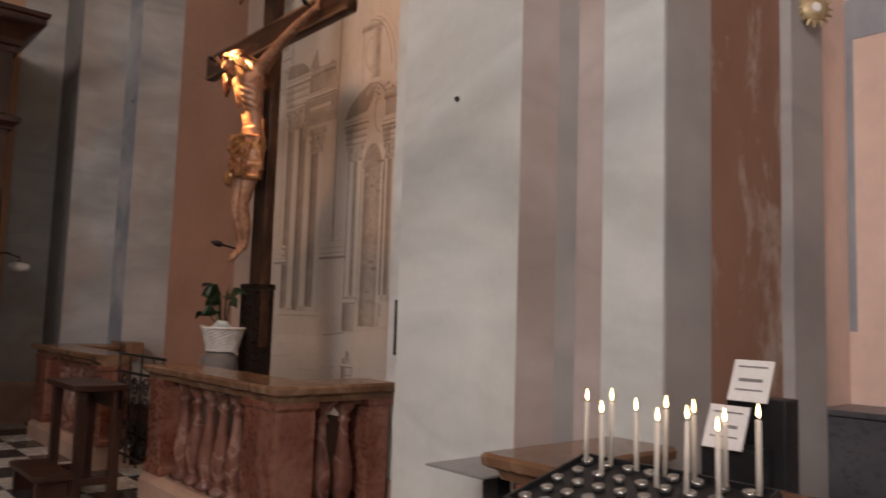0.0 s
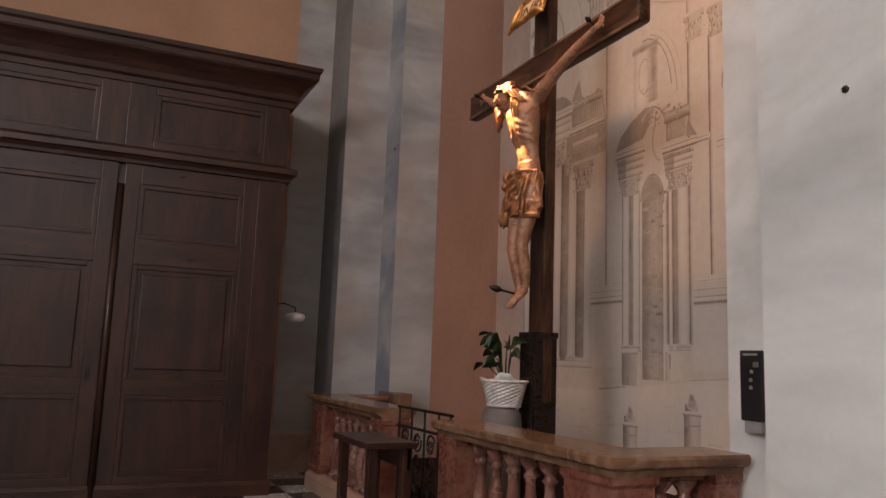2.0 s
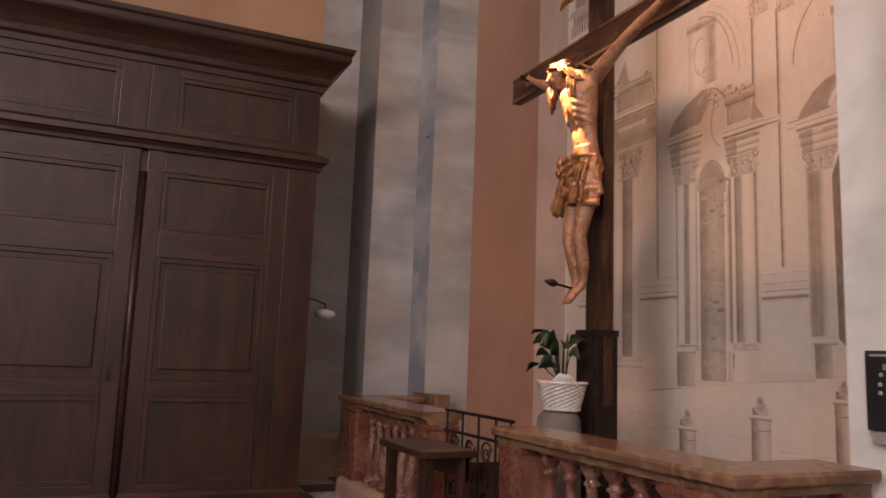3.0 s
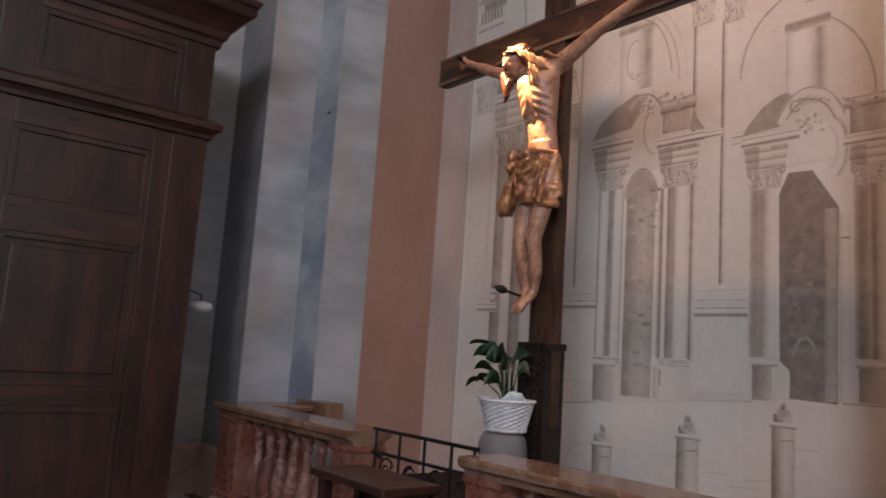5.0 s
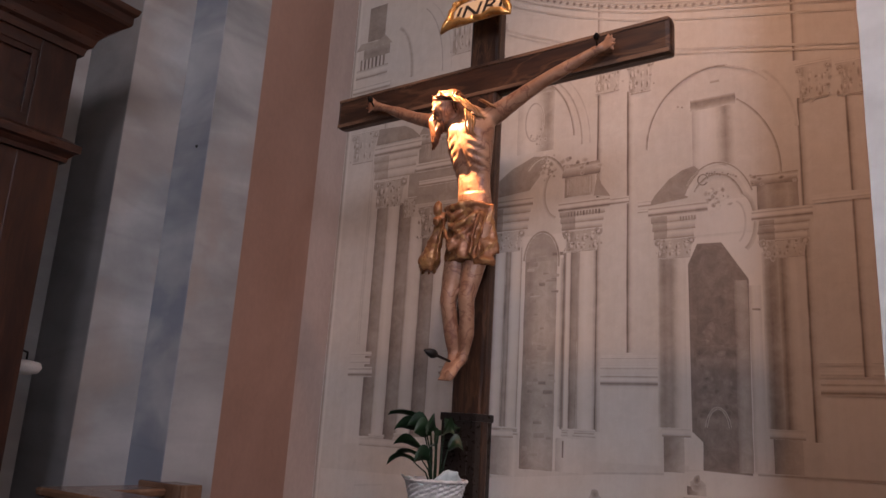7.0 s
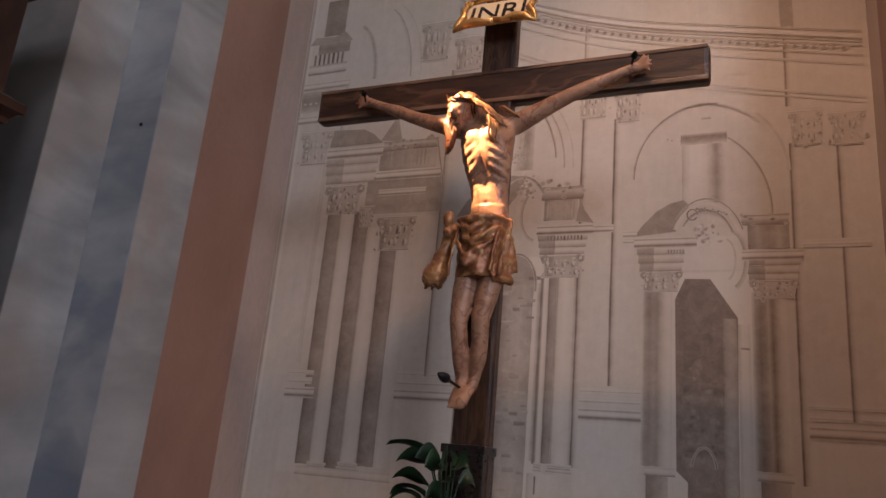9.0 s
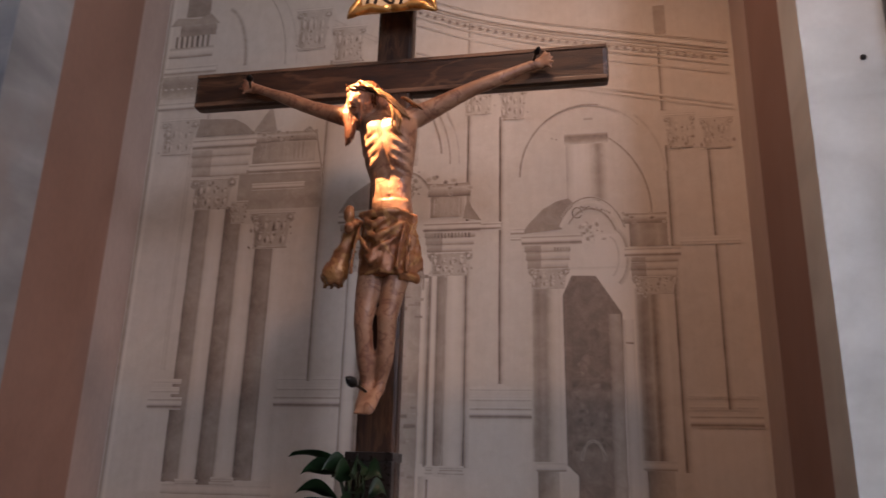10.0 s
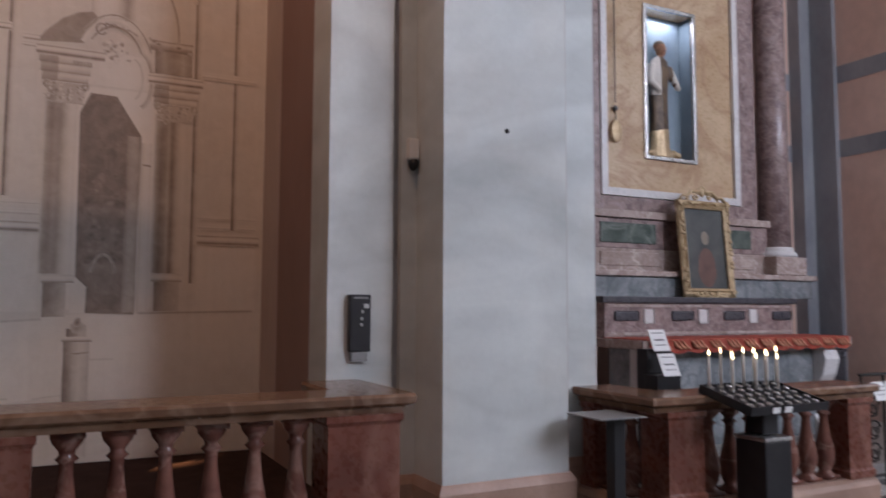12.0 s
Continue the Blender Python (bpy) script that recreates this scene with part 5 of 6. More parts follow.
            push -= 0.010 * math.exp(-(u / 0.014) ** 2 - ((z - 2.875) / 0.012) ** 2)
            push += 0.020 * math.exp(-((abs(u) - 0.075) / 0.05) ** 2) * math.exp(-((z - 3.27) / 0.055) ** 2)
            push += 0.010 * math.exp(-((z - 2.90) / 0.05) ** 2) * math.exp(-(u / 0.07) ** 2)
            v.co.y -= push
        n = noise.noise(v.co * 24)
        v.co += v.normal * 0.0022 * n
    # loincloth with folds, a knot and hanging ends
    cl = bmesh.new()
    fold = lambda t, z: 0.06 * math.sin(7 * t + 10 * z) + 0.05 * math.sin(13 * t - 22 * z)
    rings(cl, [(0.105, -1.49, 2.43, 0.138, 0.108), (0.108, -1.49, 2.48, 0.146, 0.115), (0.112, -1.485, 2.58, 0.148, 0.115), (0.116, -1.48, 2.68, 0.145, 0.11), (0.12, -1.475, 2.75, 0.140, 0.102), (0.12, -1.475, 2.785, 0.134, 0.096)], 72, fold)
    for k, (z, xa, xb, sag) in enumerate(((2.74, -0.01, 0.16, 0.05), (2.70, 0.0, 0.19, 0.085), (2.63, -0.02, 0.17, 0.10), (2.56, 0.02, 0.13, 0.07))):
        xm = (xa + xb) / 2 - 0.015
        tube(cl, [(xa, -1.575, z + 0.02), ((xa + xm) / 2, -1.605, z - 0.6 * sag), (xm, -1.618, z - sag), ((xb + xm) / 2, -1.605, z - 0.5 * sag), (xb + 0.02 * k, -1.57, z + 0.015)], [0.008, 0.018, 0.023, 0.018, 0.008], 9)
    for k in (0, 5, 6):
        x = -0.04 + 0.05 * k
        tube(cl, [(x + 0.02, -1.55 - 0.02 * math.sin(k * 0.5), 2.74), (x, -1.585 - 0.03 * math.sin(k * 0.5), 2.60), (x - 0.015, -1.59 - 0.03 * math.sin(k * 0.5), 2.43 + 0.02 * (k % 2))], [0.005, 0.011, 0.015], 7)
    tube(cl, [(-0.03, -1.55, 2.77), (0.05, -1.60, 2.755), (0.12, -1.60, 2.765), (0.18, -1.575, 2.775), (0.245, -1.50, 2.77)], [0.018, 0.024, 0.026, 0.022, 0.016], 10)
    tube(cl, [(-0.045, -1.50, 2.75), (-0.085, -1.52, 2.72), (-0.10, -1.52, 2.65), (-0.135, -1.51, 2.55), (-0.165, -1.50, 2.46), (-0.175, -1.50, 2.40)], [0.03, 0.038, 0.034, 0.05, 0.066, 0.05], 14)
    ball(cl, (-0.095, -1.55, 2.78), 0.03, 0.025, 0.05)
    ball(cl, (-0.085, -1.57, 2.69), 0.028, 0.025, 0.034)
    for k in range(7):
        a = k * 0.9
        tube(cl, [(-0.165 + 0.05 * math.cos(a), -1.50 + 0.05 * math.sin(a), 2.52), (-0.18 + 0.062 * math.cos(a + 0.5), -1.50 + 0.055 * math.sin(a + 0.5), 2.45), (-0.175 + 0.05 * math.cos(a + 1.2), -1.50 + 0.045 * math.sin(a + 1.2), 2.385)], [0.010, 0.013, 0.009], 7)
    for k in range(6):
        x = 0.198 + 0.014 * k
        tube(cl, [(x - 0.02, -1.53 + 0.012 * k, 2.72), (x, -1.56 + 0.018 * k, 2.60), (x + 0.004 * k, -1.555 + 0.02 * k, 2.45 + 0.012 * (k % 3))], [0.012, 0.022, 0.020], 9)
        tube(cl, [(x - 0.01, -1.57 + 0.018 * k, 2.46), (x + 0.015, -1.575 + 0.018 * k, 2.43), (x + 0.01, -1.56 + 0.018 * k, 2.40)], [0.014, 0.018, 0.010], 7)
    me_cloth = remeshed(cl, 0.0085, 2)
    for v in me_cloth.vertices:
        v.co += v.normal * (0.009 * noise.noise(v.co * 18) + 0.004 * noise.noise(v.co * 46))
    # hair, beard and the crown of thorns
    hr = bmesh.new()
    ball(hr, hc + tilt @ Vector((0.012, 0.044, 0.022)), 0.086, 0.084, 0.098, tilt)
    # long locks before one shoulder, twisted together
    for k in range(5):
        o = Vector((0.012 * math.cos(k * 1.3), 0.012 * math.sin(k * 1.3), 0))
        tube(hr, [hc + tilt @ Vector((-0.074, 0.01, 0.0)) + o, Vector((-0.118, -1.630, 3.335)) + o * 1.2, Vector((-0.090 + 0.008 * math.sin(k * 2.0), -1.630, 3.255)) + o * 1.3, Vector((-0.098, -1.625, 3.19)) + o, Vector((-0.122 + 0.006 * k, -1.620, 3.150))], [0.014, 0.016, 0.016, 0.012, 0.005], 8)
    # forked beard and moustache
    for k in range(7):
        x = -0.036 + 0.012 * k
        tube(hr, [hc + tilt @ Vector((x, -0.058, -0.080)), hc + tilt @ Vector((x * 1.1, -0.070, -0.118)), hc + tilt @ Vector((x * 1.3, -0.060, -0.160 - 0.012 * (k % 2)))], [0.013, 0.011, 0.004], 7)
    tube(hr, [hc + tilt @ Vector((-0.034, -0.080, -0.054)), hc + tilt @ Vector((0, -0.092, -0.044)), hc + tilt @ Vector((0.034, -0.080, -0.054))], [0.006, 0.009, 0.006], 7)
    me_hair = remeshed(hr, 0.0075, 1)
    for v in me_hair.vertices:
        v.co += v.normal * 0.004 * math.sin(v.co.x * 420 + 3 * noise.noise(v.co * 20))
    cr, th = bmesh.new(), bmesh.new()
    # wavy hair swept from the parting down to the other shoulder, in gilded strands lightened as if rim-lit
    for k in range(8):
        f = k / 7
        root = hc + tilt @ Vector((0.012 + 0.060 * f, -0.066 + 0.080 * f, 0.092 - 0.030 * f))
        pts = []
        for j in range(13):
            u = j / 12
            p = root.lerp(Vector((0.195 + 0.035 * f, -1.600 + 0.05 * f, 3.335 - 0.018 * f)), u)
            bulge = 0.045 * math.sin(math.pi * u)
            wave = 0.011 * math.sin(u * 22 + k * 2.4)
            pts.append(p + Vector((0.010 * bulge, -0.75 * bulge + wave * 0.6, 0.55 * bulge * (0.4 + 0.6 * f) + wave)))
        tube(cr, pts, [0.0078 + 0.0042 * math.sin(j * 2.1 + k * 1.7) for j in range(11)] + [0.005, 0.003], 7)
    for k in range(4):
        p = Vector((0.135 + 0.013 * k, -1.648 + 0.01 * k, 3.365 - 0.012 * k))
        tube(cr, [p, p + Vector((0.020, -0.014, -0.055)), p + Vector((0.014 + 0.007 * math.sin(k * 2), -0.008, -0.115)), p + Vector((0.034, -0.004, -0.175 + 0.012 * k))], [0.008, 0.009, 0.007, 0.003], 7)
    # braided crown round the head
    for j in range(3):
        pts = []
        for k in range(25):
            a = 2 * math.pi * k / 24
            pts.append(hc + tilt @ Vector(((0.084 + 0.006 * math.sin(5 * a + j * 2)) * math.cos(a), 0.014 + (0.094 + 0.006 * math.cos(5 * a + j)) * math.sin(a), 0.058 + 0.010 * math.sin(4 * a + 2.1 * j))))
        tube(th, pts, 0.008, 7)
    for k in range(20):
        a = 2 * math.pi * k / 20
        p = hc + tilt @ Vector((0.086 * math.cos(a), 0.014 + 0.096 * math.sin(a), 0.066))
        q = hc + tilt @ Vector((0.104 * math.cos(a + 0.2), 0.014 + 0.114 * math.sin(a + 0.2), 0.066 + 0.02 * math.sin(k * 1.7)))
        tube(th, [p, q], [0.005, 0.0015], 5)
    # tuft lying on the far shoulder
    for k in range(6):
        p = Vector((0.165 + 0.012 * k, -1.545 + 0.004 * k, 3.462 - 0.008 * k))
        tube(cr, [p, p + Vector((0.022, -0.016, 0.005 * (k % 2) - 0.008)), p + Vector((0.046, -0.012, -0.020)), p + Vector((0.062, -0.004, -0.034))], [0.005, 0.008, 0.007, 0.003], 7)
    me_locks, me_crown = bpy.data.meshes.new("carving_source"), bpy.data.meshes.new("carving_source")
    for src, dst in ((cr, me_locks), (th, me_crown)):
        src.to_mesh(dst)
        src.free()
    allbm = bmesh.new()
    mats = [FLESH, CLOTH, HAIR, LOCKS, HAIR]
    for i, m in enumerate((me_body, me_cloth, me_hair, me_locks, me_crown)):
        before = len(allbm.faces)
        allbm.from_mesh(m)
        allbm.faces.ensure_lookup_table()
        for f in allbm.faces[before:]:
            f.material_index = i
            f.smooth = True
    for m in (me_body, me_cloth, me_hair, me_locks, me_crown):
        bpy.data.meshes.remove(m)
    me = bpy.data.meshes.new("crucified_statue")
    allbm.to_mesh(me)
    allbm.free()
    for m in mats:
        me.materials.append(m)
    return tagged(new("crucified_statue", me), "carved wooden crucified statue with a gilded loincloth on the cross", "statue")


crucified_figure()

# ---- plant on a stone stool before the cross ----
WICKER = mottled("white_wicker", (0.50, 0.47, 0.43), (0.72, 0.69, 0.65), 14, (1, 1, 1), 0.6, 70, 0.3)
LEAFM = mottled("dark_green_leaf", (0.006, 0.018, 0.008), (0.018, 0.042, 0.016), 9, (1, 1, 1), 0.38, 40, 0.08, jitter=True)
WRAP = mottled("pale_green_wrap", (0.50, 0.56, 0.52), (0.66, 0.71, 0.67), 10, (1, 1, 1), 0.35, 40, 0.1)
STOOLM = mottled("grey_stone_stool", (0.11, 0.105, 0.10), (0.17, 0.16, 0.15), 4, (1, 1, 1), 0.7, 40, 0.1)
SOIL = mottled("dark_soil", (0.02, 0.014, 0.01), (0.04, 0.03, 0.02), 20, (1, 1, 1), 0.9, 80, 0.5)

tl = thing("stone_stool", pose(0.045, -1.62, 0.28), "rounded dark grey stone stool before the cross", "stool")
part("block", lathe([(0.150, 0.0), (0.155, 0.05), (0.155, 0.58), (0.148, 0.64), (0.128, 0.675), (0.09, 0.692), (0.03, 0.696)], 28), STOOLM, tl, "", True)


def potted_plant():
    t = thing("potted_plant", pose(0.045, -1.60, 0.976), "dark green peace lily in a white wicker basket", "potted plant")
    bm = bmesh.new()
    seg, rows = 56, 13
    prev = None
    for r in range(rows + 1):
        f = r / rows
        rad = 0.125 + 0.045 * f
        ring = [bm.verts.new(((rad + 0.007 * math.sin(seg / 4 * 2 * math.pi * k / seg + math.pi * (r % 2))) * math.cos(2 * math.pi * k / seg), (rad + 0.007 * math.sin(seg / 4 * 2 * math.pi * k / seg + math.pi * (r % 2))) * math.sin(2 * math.pi * k / seg), 0.012 + 0.172 * f)) for k in range(seg)]
        if prev:
            for k in range(seg):
                bm.faces.new((prev[k], prev[(k + 1) % seg], ring[(k + 1) % seg], ring[k]))
        prev = ring
    part("basket", bm, WICKER, t, "white woven wicker basket")
    bm = bmesh.new()
    for z, r in ((0.187, 0.172), (0.006, 0.122)):
        tube(bm, [((r + 0.002 * (k % 2)) * math.cos(2 * math.pi * k / 40), (r + 0.002 * (k % 2)) * math.sin(2 * math.pi * k / 40), z + 0.003 * (k % 2)) for k in range(41)], 0.010, 8)
    part("rim", bm, WICKER, t)
    part("soil", lathe([(0.15, 0.14), (0.14, 0.155), (0.02, 0.165)], 20), SOIL, t)
    # crumpled wrapping standing out of the basket
    for a0, a1, hh in ((-70, 10, 0.095), (170, 290, 0.05)):
        bm = bmesh.new()
        n = 12
        rows_ = []
        for j in range(4):
            rows_.append([])
            for k in range(n + 1):
                a = radians(a0 + (a1 - a0) * k / n)
                bow = math.sin(math.pi * k / n)
                r = 0.155 + 0.012 * j * bow + 0.010 * math.sin(k * 2.3 + j)
                rows_[-1].append(bm.verts.new((r * math.cos(a), r * math.sin(a), 0.16 + hh * bow * j / 3 + 0.006 * math.sin(k * 1.7))))
        for p, q in zip(rows_, rows_[1:]):
            for k in range(n):
                bm.faces.new((p[k], p[k + 1], q[k + 1], q[k]))
        o = part("wrapping", bm, WRAP, t, "pale green crumpled wrapping", True)
        o.modifiers.new("thick", "SOLIDIFY").thickness = 0.002
    random.seed(11)
    # leaves: way they point, length, how high the stalk bends, how far out, twist, droop
    leaves = [(190, 0.27, 0.33, 0.10, 24, -0.02), (200, 0.20, 0.28, 0.09, 34, 0.02), (188, 0.22, 0.18, 0.10, 30, 0.0), (178, 0.23, 0.13, 0.13, 22, 0.04), (210, 0.18, 0.11, 0.15, 20, 0.05), (250, 0.13, 0.27, 0.03, 70, 0.02),
              (285, 0.15, 0.31, 0.02, 80, 0.08), (300, 0.13, 0.22, 0.05, 65, 0.04), (345, 0.10, 0.28, 0.03, 55, 0.03), (20, 0.10, 0.20, 0.05, 50, 0.04), (90, 0.16, 0.30, 0.04, 40, 0.04), (140, 0.18, 0.27, 0.06, 35, 0.02), (225, 0.15, 0.30, 0.03, 50, 0.02), (262, 0.13, 0.13, 0.06, 55, 0.05)]
    for az, ln, rise, out, twist, droop in leaves:
        a = radians(az)
        d = Vector((math.cos(a), math.sin(a), 0))
        flat = Vector((-math.sin(a), math.cos(a), 0))
        side = flat * math.cos(radians(twist)) + Vector((0, 0, 1)) * math.sin(radians(twist))
        face = d.cross(side).normalized()
        base = Vector((0.03 * math.cos(a), 0.03 * math.sin(a), 0.16))
        bend = base + d * out * 0.6 + Vector((0, 0, rise))
        bm = bmesh.new()
        tube(bm, [base, base + d * out * 0.2 + Vector((0, 0, rise * 0.6)), bend], [0.006, 0.005, 0.004], 6)
        rows_, n = [], 10
        for j in range(n + 1):
            f = j / n
            c = bend + d * ln * f * 0.92 + Vector((0, 0, 0.045 * math.sin(f * 2.6) - droop * f * f * 0.8))
            wv = 0.058 * math.sin(math.pi * min(1, f * 0.96 + 0.04)) ** 0.75 * (1.12 - 0.42 * f)
            curl = 0.012 * math.sin(f * 5 + az)
            rows_.append([bm.verts.new(c + side * (wv * q) + face * ((0.016 * q * q + curl * q) * (1 if wv > 0.004 else 0))) for q in (-1, -0.5, 0, 0.5, 1)])
        for p, q in zip(rows_, rows_[1:]):
            for i in range(4):
                bm.faces.new((p[i], p[i + 1], q[i + 1], q[i]))
        part("leaf", bm, LEAFM, t, "", True)
    return t


potted_plant()

# ---- the altar chapel ----
YELLOWM = mottled("yellow_marble", (0.44, 0.30, 0.17), (0.60, 0.46, 0.30), 1.6, (1, 1, 1.3), 0.3, 30, 0.03, ((0.34, 0.20, 0.12), 1.3, 0.5))
WHITEM = mottled("white_marble_border", (0.60, 0.59, 0.58), (0.74, 0.73, 0.72), 3, (1, 1, 1), 0.3, 30, 0.02)
VIOLETM = mottled("violet_breccia", (0.16, 0.11, 0.11), (0.38, 0.29, 0.27), 9, (1, 1, 1), 0.22, 45, 0.03, ((0.50, 0.43, 0.41), 7.0, 0.35))
GILT_PALE = mottled("pale_antique_gilding", (0.36, 0.26, 0.14), (0.62, 0.49, 0.30), 14, (1, 1, 1), 0.4, 60, 0.2, metal=0.35)
GREENM = mottled("green_marble", (0.05, 0.07, 0.06), (0.14, 0.17, 0.15), 5, (1, 1, 1), 0.2, 30, 0.03, ((0.3, 0.33, 0.3), 3.0, 0.4))
ROSEM = mottled("rose_marble", (0.31, 0.235, 0.205), (0.46, 0.38, 0.34), 4, (1, 1, 1), 0.25, 30, 0.03, ((0.64, 0.56, 0.52), 3.0, 0.6))
BLUEM = mottled("blue_grey_marble", (0.14, 0.155, 0.165), (0.35, 0.37, 0.38), 4, (1, 1, 1), 0.22, 30, 0.03, ((0.12, 0.14, 0.16), 3.0, 0.6))
SLATE = mottled("dark_slate", (0.05, 0.05, 0.06), (0.09, 0.09, 0.10), 4, (1, 1, 1), 0.3, 30, 0.03)
BAND = mottled("grey_blue_painted_band", (0.21, 0.225, 0.25), (0.36, 0.375, 0.40), 1.6, (1, 1, 0.5), 0.6, 22, 0.04)
# niche blue that also holds the front glass's pale reflection
NICHEBLUE = mottled("niche_blue_reflection", (0.15, 0.20, 0.245), (0.26, 0.33, 0.38), 2, (1, 1, 0.6), 0.6, 30, 0.04)
REDCLOTH = mottled("red_damask", (0.28, 0.045, 0.03), (0.42, 0.09, 0.05), 12, (1, 1, 1), 0.7, 60, 0.1)
LACE = mottled("orange_embroidery", (0.52, 0.22, 0.13), (0.66, 0.34, 0.22), 14, (1, 1, 1), 0.7, 70, 0.2)
PAPER = mottled("white_card", (0.72, 0.72, 0.71), (0.80, 0.80, 0.79), 5, (1, 1, 1), 0.5, 60, 0.01)
INK = mottled("grey_print", (0.18, 0.18, 0.18), (0.24, 0.24, 0.24), 9, (1, 1, 1), 0.6, 60, 0.0)
WAX = mottled("white_wax", (0.74, 0.68, 0.60), (0.82, 0.77, 0.70), 6, (1, 1, 1), 0.35, 40, 0.03)
CANVAS = mottled("dark_canvas", (0.045, 0.05, 0.05), (0.10, 0.105, 0.10), 3, (1, 1, 1), 0.4, 60, 0.06)
PORTRAIT = mottled("portrait_brown", (0.10, 0.055, 0.045), (0.17, 0.09, 0.07), 5, (1, 1, 1), 0.4, 60, 0.05)
PORTFACE = mottled("portrait_pale", (0.22, 0.18, 0.14), (0.30, 0.25, 0.20), 9, (1, 1, 1), 0.4, 60, 0.05)
SAINTROBE = mottled("painted_robe", (0.035, 0.025, 0.02), (0.20, 0.14, 0.085), 9, (1, 1, 0.6), 0.5, 40, 0.1)
SAINTWHITE = mottled("painted_pale_robe", (0.55, 0.52, 0.46), (0.70, 0.66, 0.60), 5, (1, 1, 1), 0.5, 40, 0.08)
FLAME = bpy.data.materials.new("candle_flame")
FLAME.use_nodes = True
fb = FLAME.node_tree.nodes["Principled BSDF"]
fb.inputs["Base Color"].default_value = (1, 0.8, 0.5, 1)
fb.inputs["Emission Color"].default_value = (1.0, 0.72, 0.38, 1)
fb.inputs["Emission Strength"].default_value = 9.0

CX = 6.57


def grooved(parent, name, x0, x1, z0, z1, y, depth, material, label="", bevel=0.008):
    return part(name, box(x0, x1, y - depth, y, z0, z1, bevel=bevel), material, parent, label)


def retable():
    t = thing("altar_retable", pose(0, 0, 0), "tall retable of coloured marbles with a glazed statue niche", "altarpiece")
    y = YB2
    top = 6.0
    # plinth courses
    grooved(t, "predella_course", 4.75, 8.40, 1.445, 1.64, y, 0.42, BLUEM, "blue-grey marble course")
    grooved(t, "ledge", 4.70, 8.45, 1.642, 1.70, y, 0.46, ROSEM, "moulded rose marble ledge", 0.015)
    grooved(t, "predella_course", 4.90, 8.30, 1.702, 1.92, y, 0.30, ROSEM, "rose marble course")
    grooved(t, "predella_course", 5.0, 8.20, 1.922, 2.22, y, 0.28, VIOLETM, "violet breccia course")
    for x0, x1 in ((5.55, 6.25), (6.9, 7.6)):
        part("inset_panel", box(x0, x1, y - 0.295, y - 0.278, 1.975, 2.175, bevel=0.006), GREENM, t, "dark green marble inset")
        part("inset_panel", box(x0 - 0.02, x1 + 0.02, y - 0.315, y - 0.298, 1.75, 1.885, bevel=0.006), ROSEM, t)
    grooved(t, "ledge", 4.98, 8.22, 2.222, 2.30, y, 0.32, ROSEM, "moulded rose marble ledge", 0.012)
    # outer frame
    for x0, x1 in ((5.30, 5.62), (7.53, 7.80)):
        grooved(t, "frame_stile", x0, x1, 2.302, top, y, 0.22, VIOLETM, "violet breccia frame")
    grooved(t, "frame_rail", 5.62, 7.53, 2.302, 2.45, y, 0.22, VIOLETM, "violet breccia frame")
    # white border and yellow field round the niche
    for a in ((5.62, 5.70, 2.452, top), (7.45, 7.53, 2.452, top), (5.70, 7.45, 2.452, 2.53)):
        grooved(t, "border", *a, y, 0.24, WHITEM, "white marble border", 0.004)
    nx0, nx1, nz0, nz1 = 6.24, 6.88, 2.90, 4.46
    for a in ((5.70, nx0, 2.53, top), (nx1, 7.45, 2.53, top), (nx0, nx1, 2.53, nz0), (nx0, nx1, nz1, top)):
        part("field", box(a[0], a[1], y - 0.20, y, a[2], a[3]), YELLOWM, t, "polished yellow marble field")
    # no pane is built; its blue-grey reflection is in the niche colour
    part("niche_back", box(nx0, nx1, y - 0.03, y - 0.004, nz0, nz1), NICHEBLUE, t, "blue niche back toned with the glass's reflection")
    for xa, xb in ((nx0, nx0 + 0.006), (nx1 - 0.006, nx1)):
        part("niche_side", box(xa, xb, y - 0.189, y - 0.031, nz0, nz1), NICHEBLUE, t, "blue niche side toned with the glass's reflection")
    for a in ((nx0 - 0.04, nx0, nz0 - 0.04, nz1 + 0.04), (nx1, nx1 + 0.04, nz0 - 0.04, nz1 + 0.04), (nx0, nx1, nz0 - 0.04, nz0), (nx0, nx1, nz1, nz1 + 0.04)):
        part("niche_frame", box(a[0], a[1], y - 0.225, y - 0.19, a[2], a[3], bevel=0.006), STEEL, t, "silvered niche frame")
    # columns at both sides
    for x in (2 * CX - 8.03, 8.03):
        part("pedestal", box(x - 0.24, x + 0.24, y - 0.46, y - 0.0, 1.702, 1.90, bevel=0.01), ROSEM, t)
        part("column_base", lathe([(0.22, 1.902), (0.225, 1.93), (0.21, 1.955), (0.185, 1.965), (0.19, 1.99), (0.18, 2.01)], 28, True, None, (x, y - 0.25, 0)), WHITEM, t, "white moulded base", True)
        part("column", lathe([(0.168, 2.01), (0.165, 3.2), (0.155, top)], 28, True, None, (x, y - 0.25, 0)), VIOLETM, t, "violet breccia column shaft", True)
    # a beaded cord with an oval medal
    bm = bmesh.new()
    for k in range(60):
        z = 3.40 + k * 0.028
        bmesh.ops.create_icosphere(bm, subdivisions=1, radius=0.012, matrix=Matrix.Translation((5.80, y - 0.235, z)))
    part("bead_cord", bm, WOOD, t, "dark beaded cord", True)
    bm = bmesh.new()
    ball(bm, (5.80, y - 0.235, 3.33), 0.028, 0.028, 0.028)
    part("large_bead", bm, SLATE, t, "", True)
    bm = bmesh.new()
    ball(bm, (5.81, y - 0.235, 3.10), 0.075, 0.018, 0.115)
    part("medal", bm, GILT_PALE, t, "oval gilt medal", True)
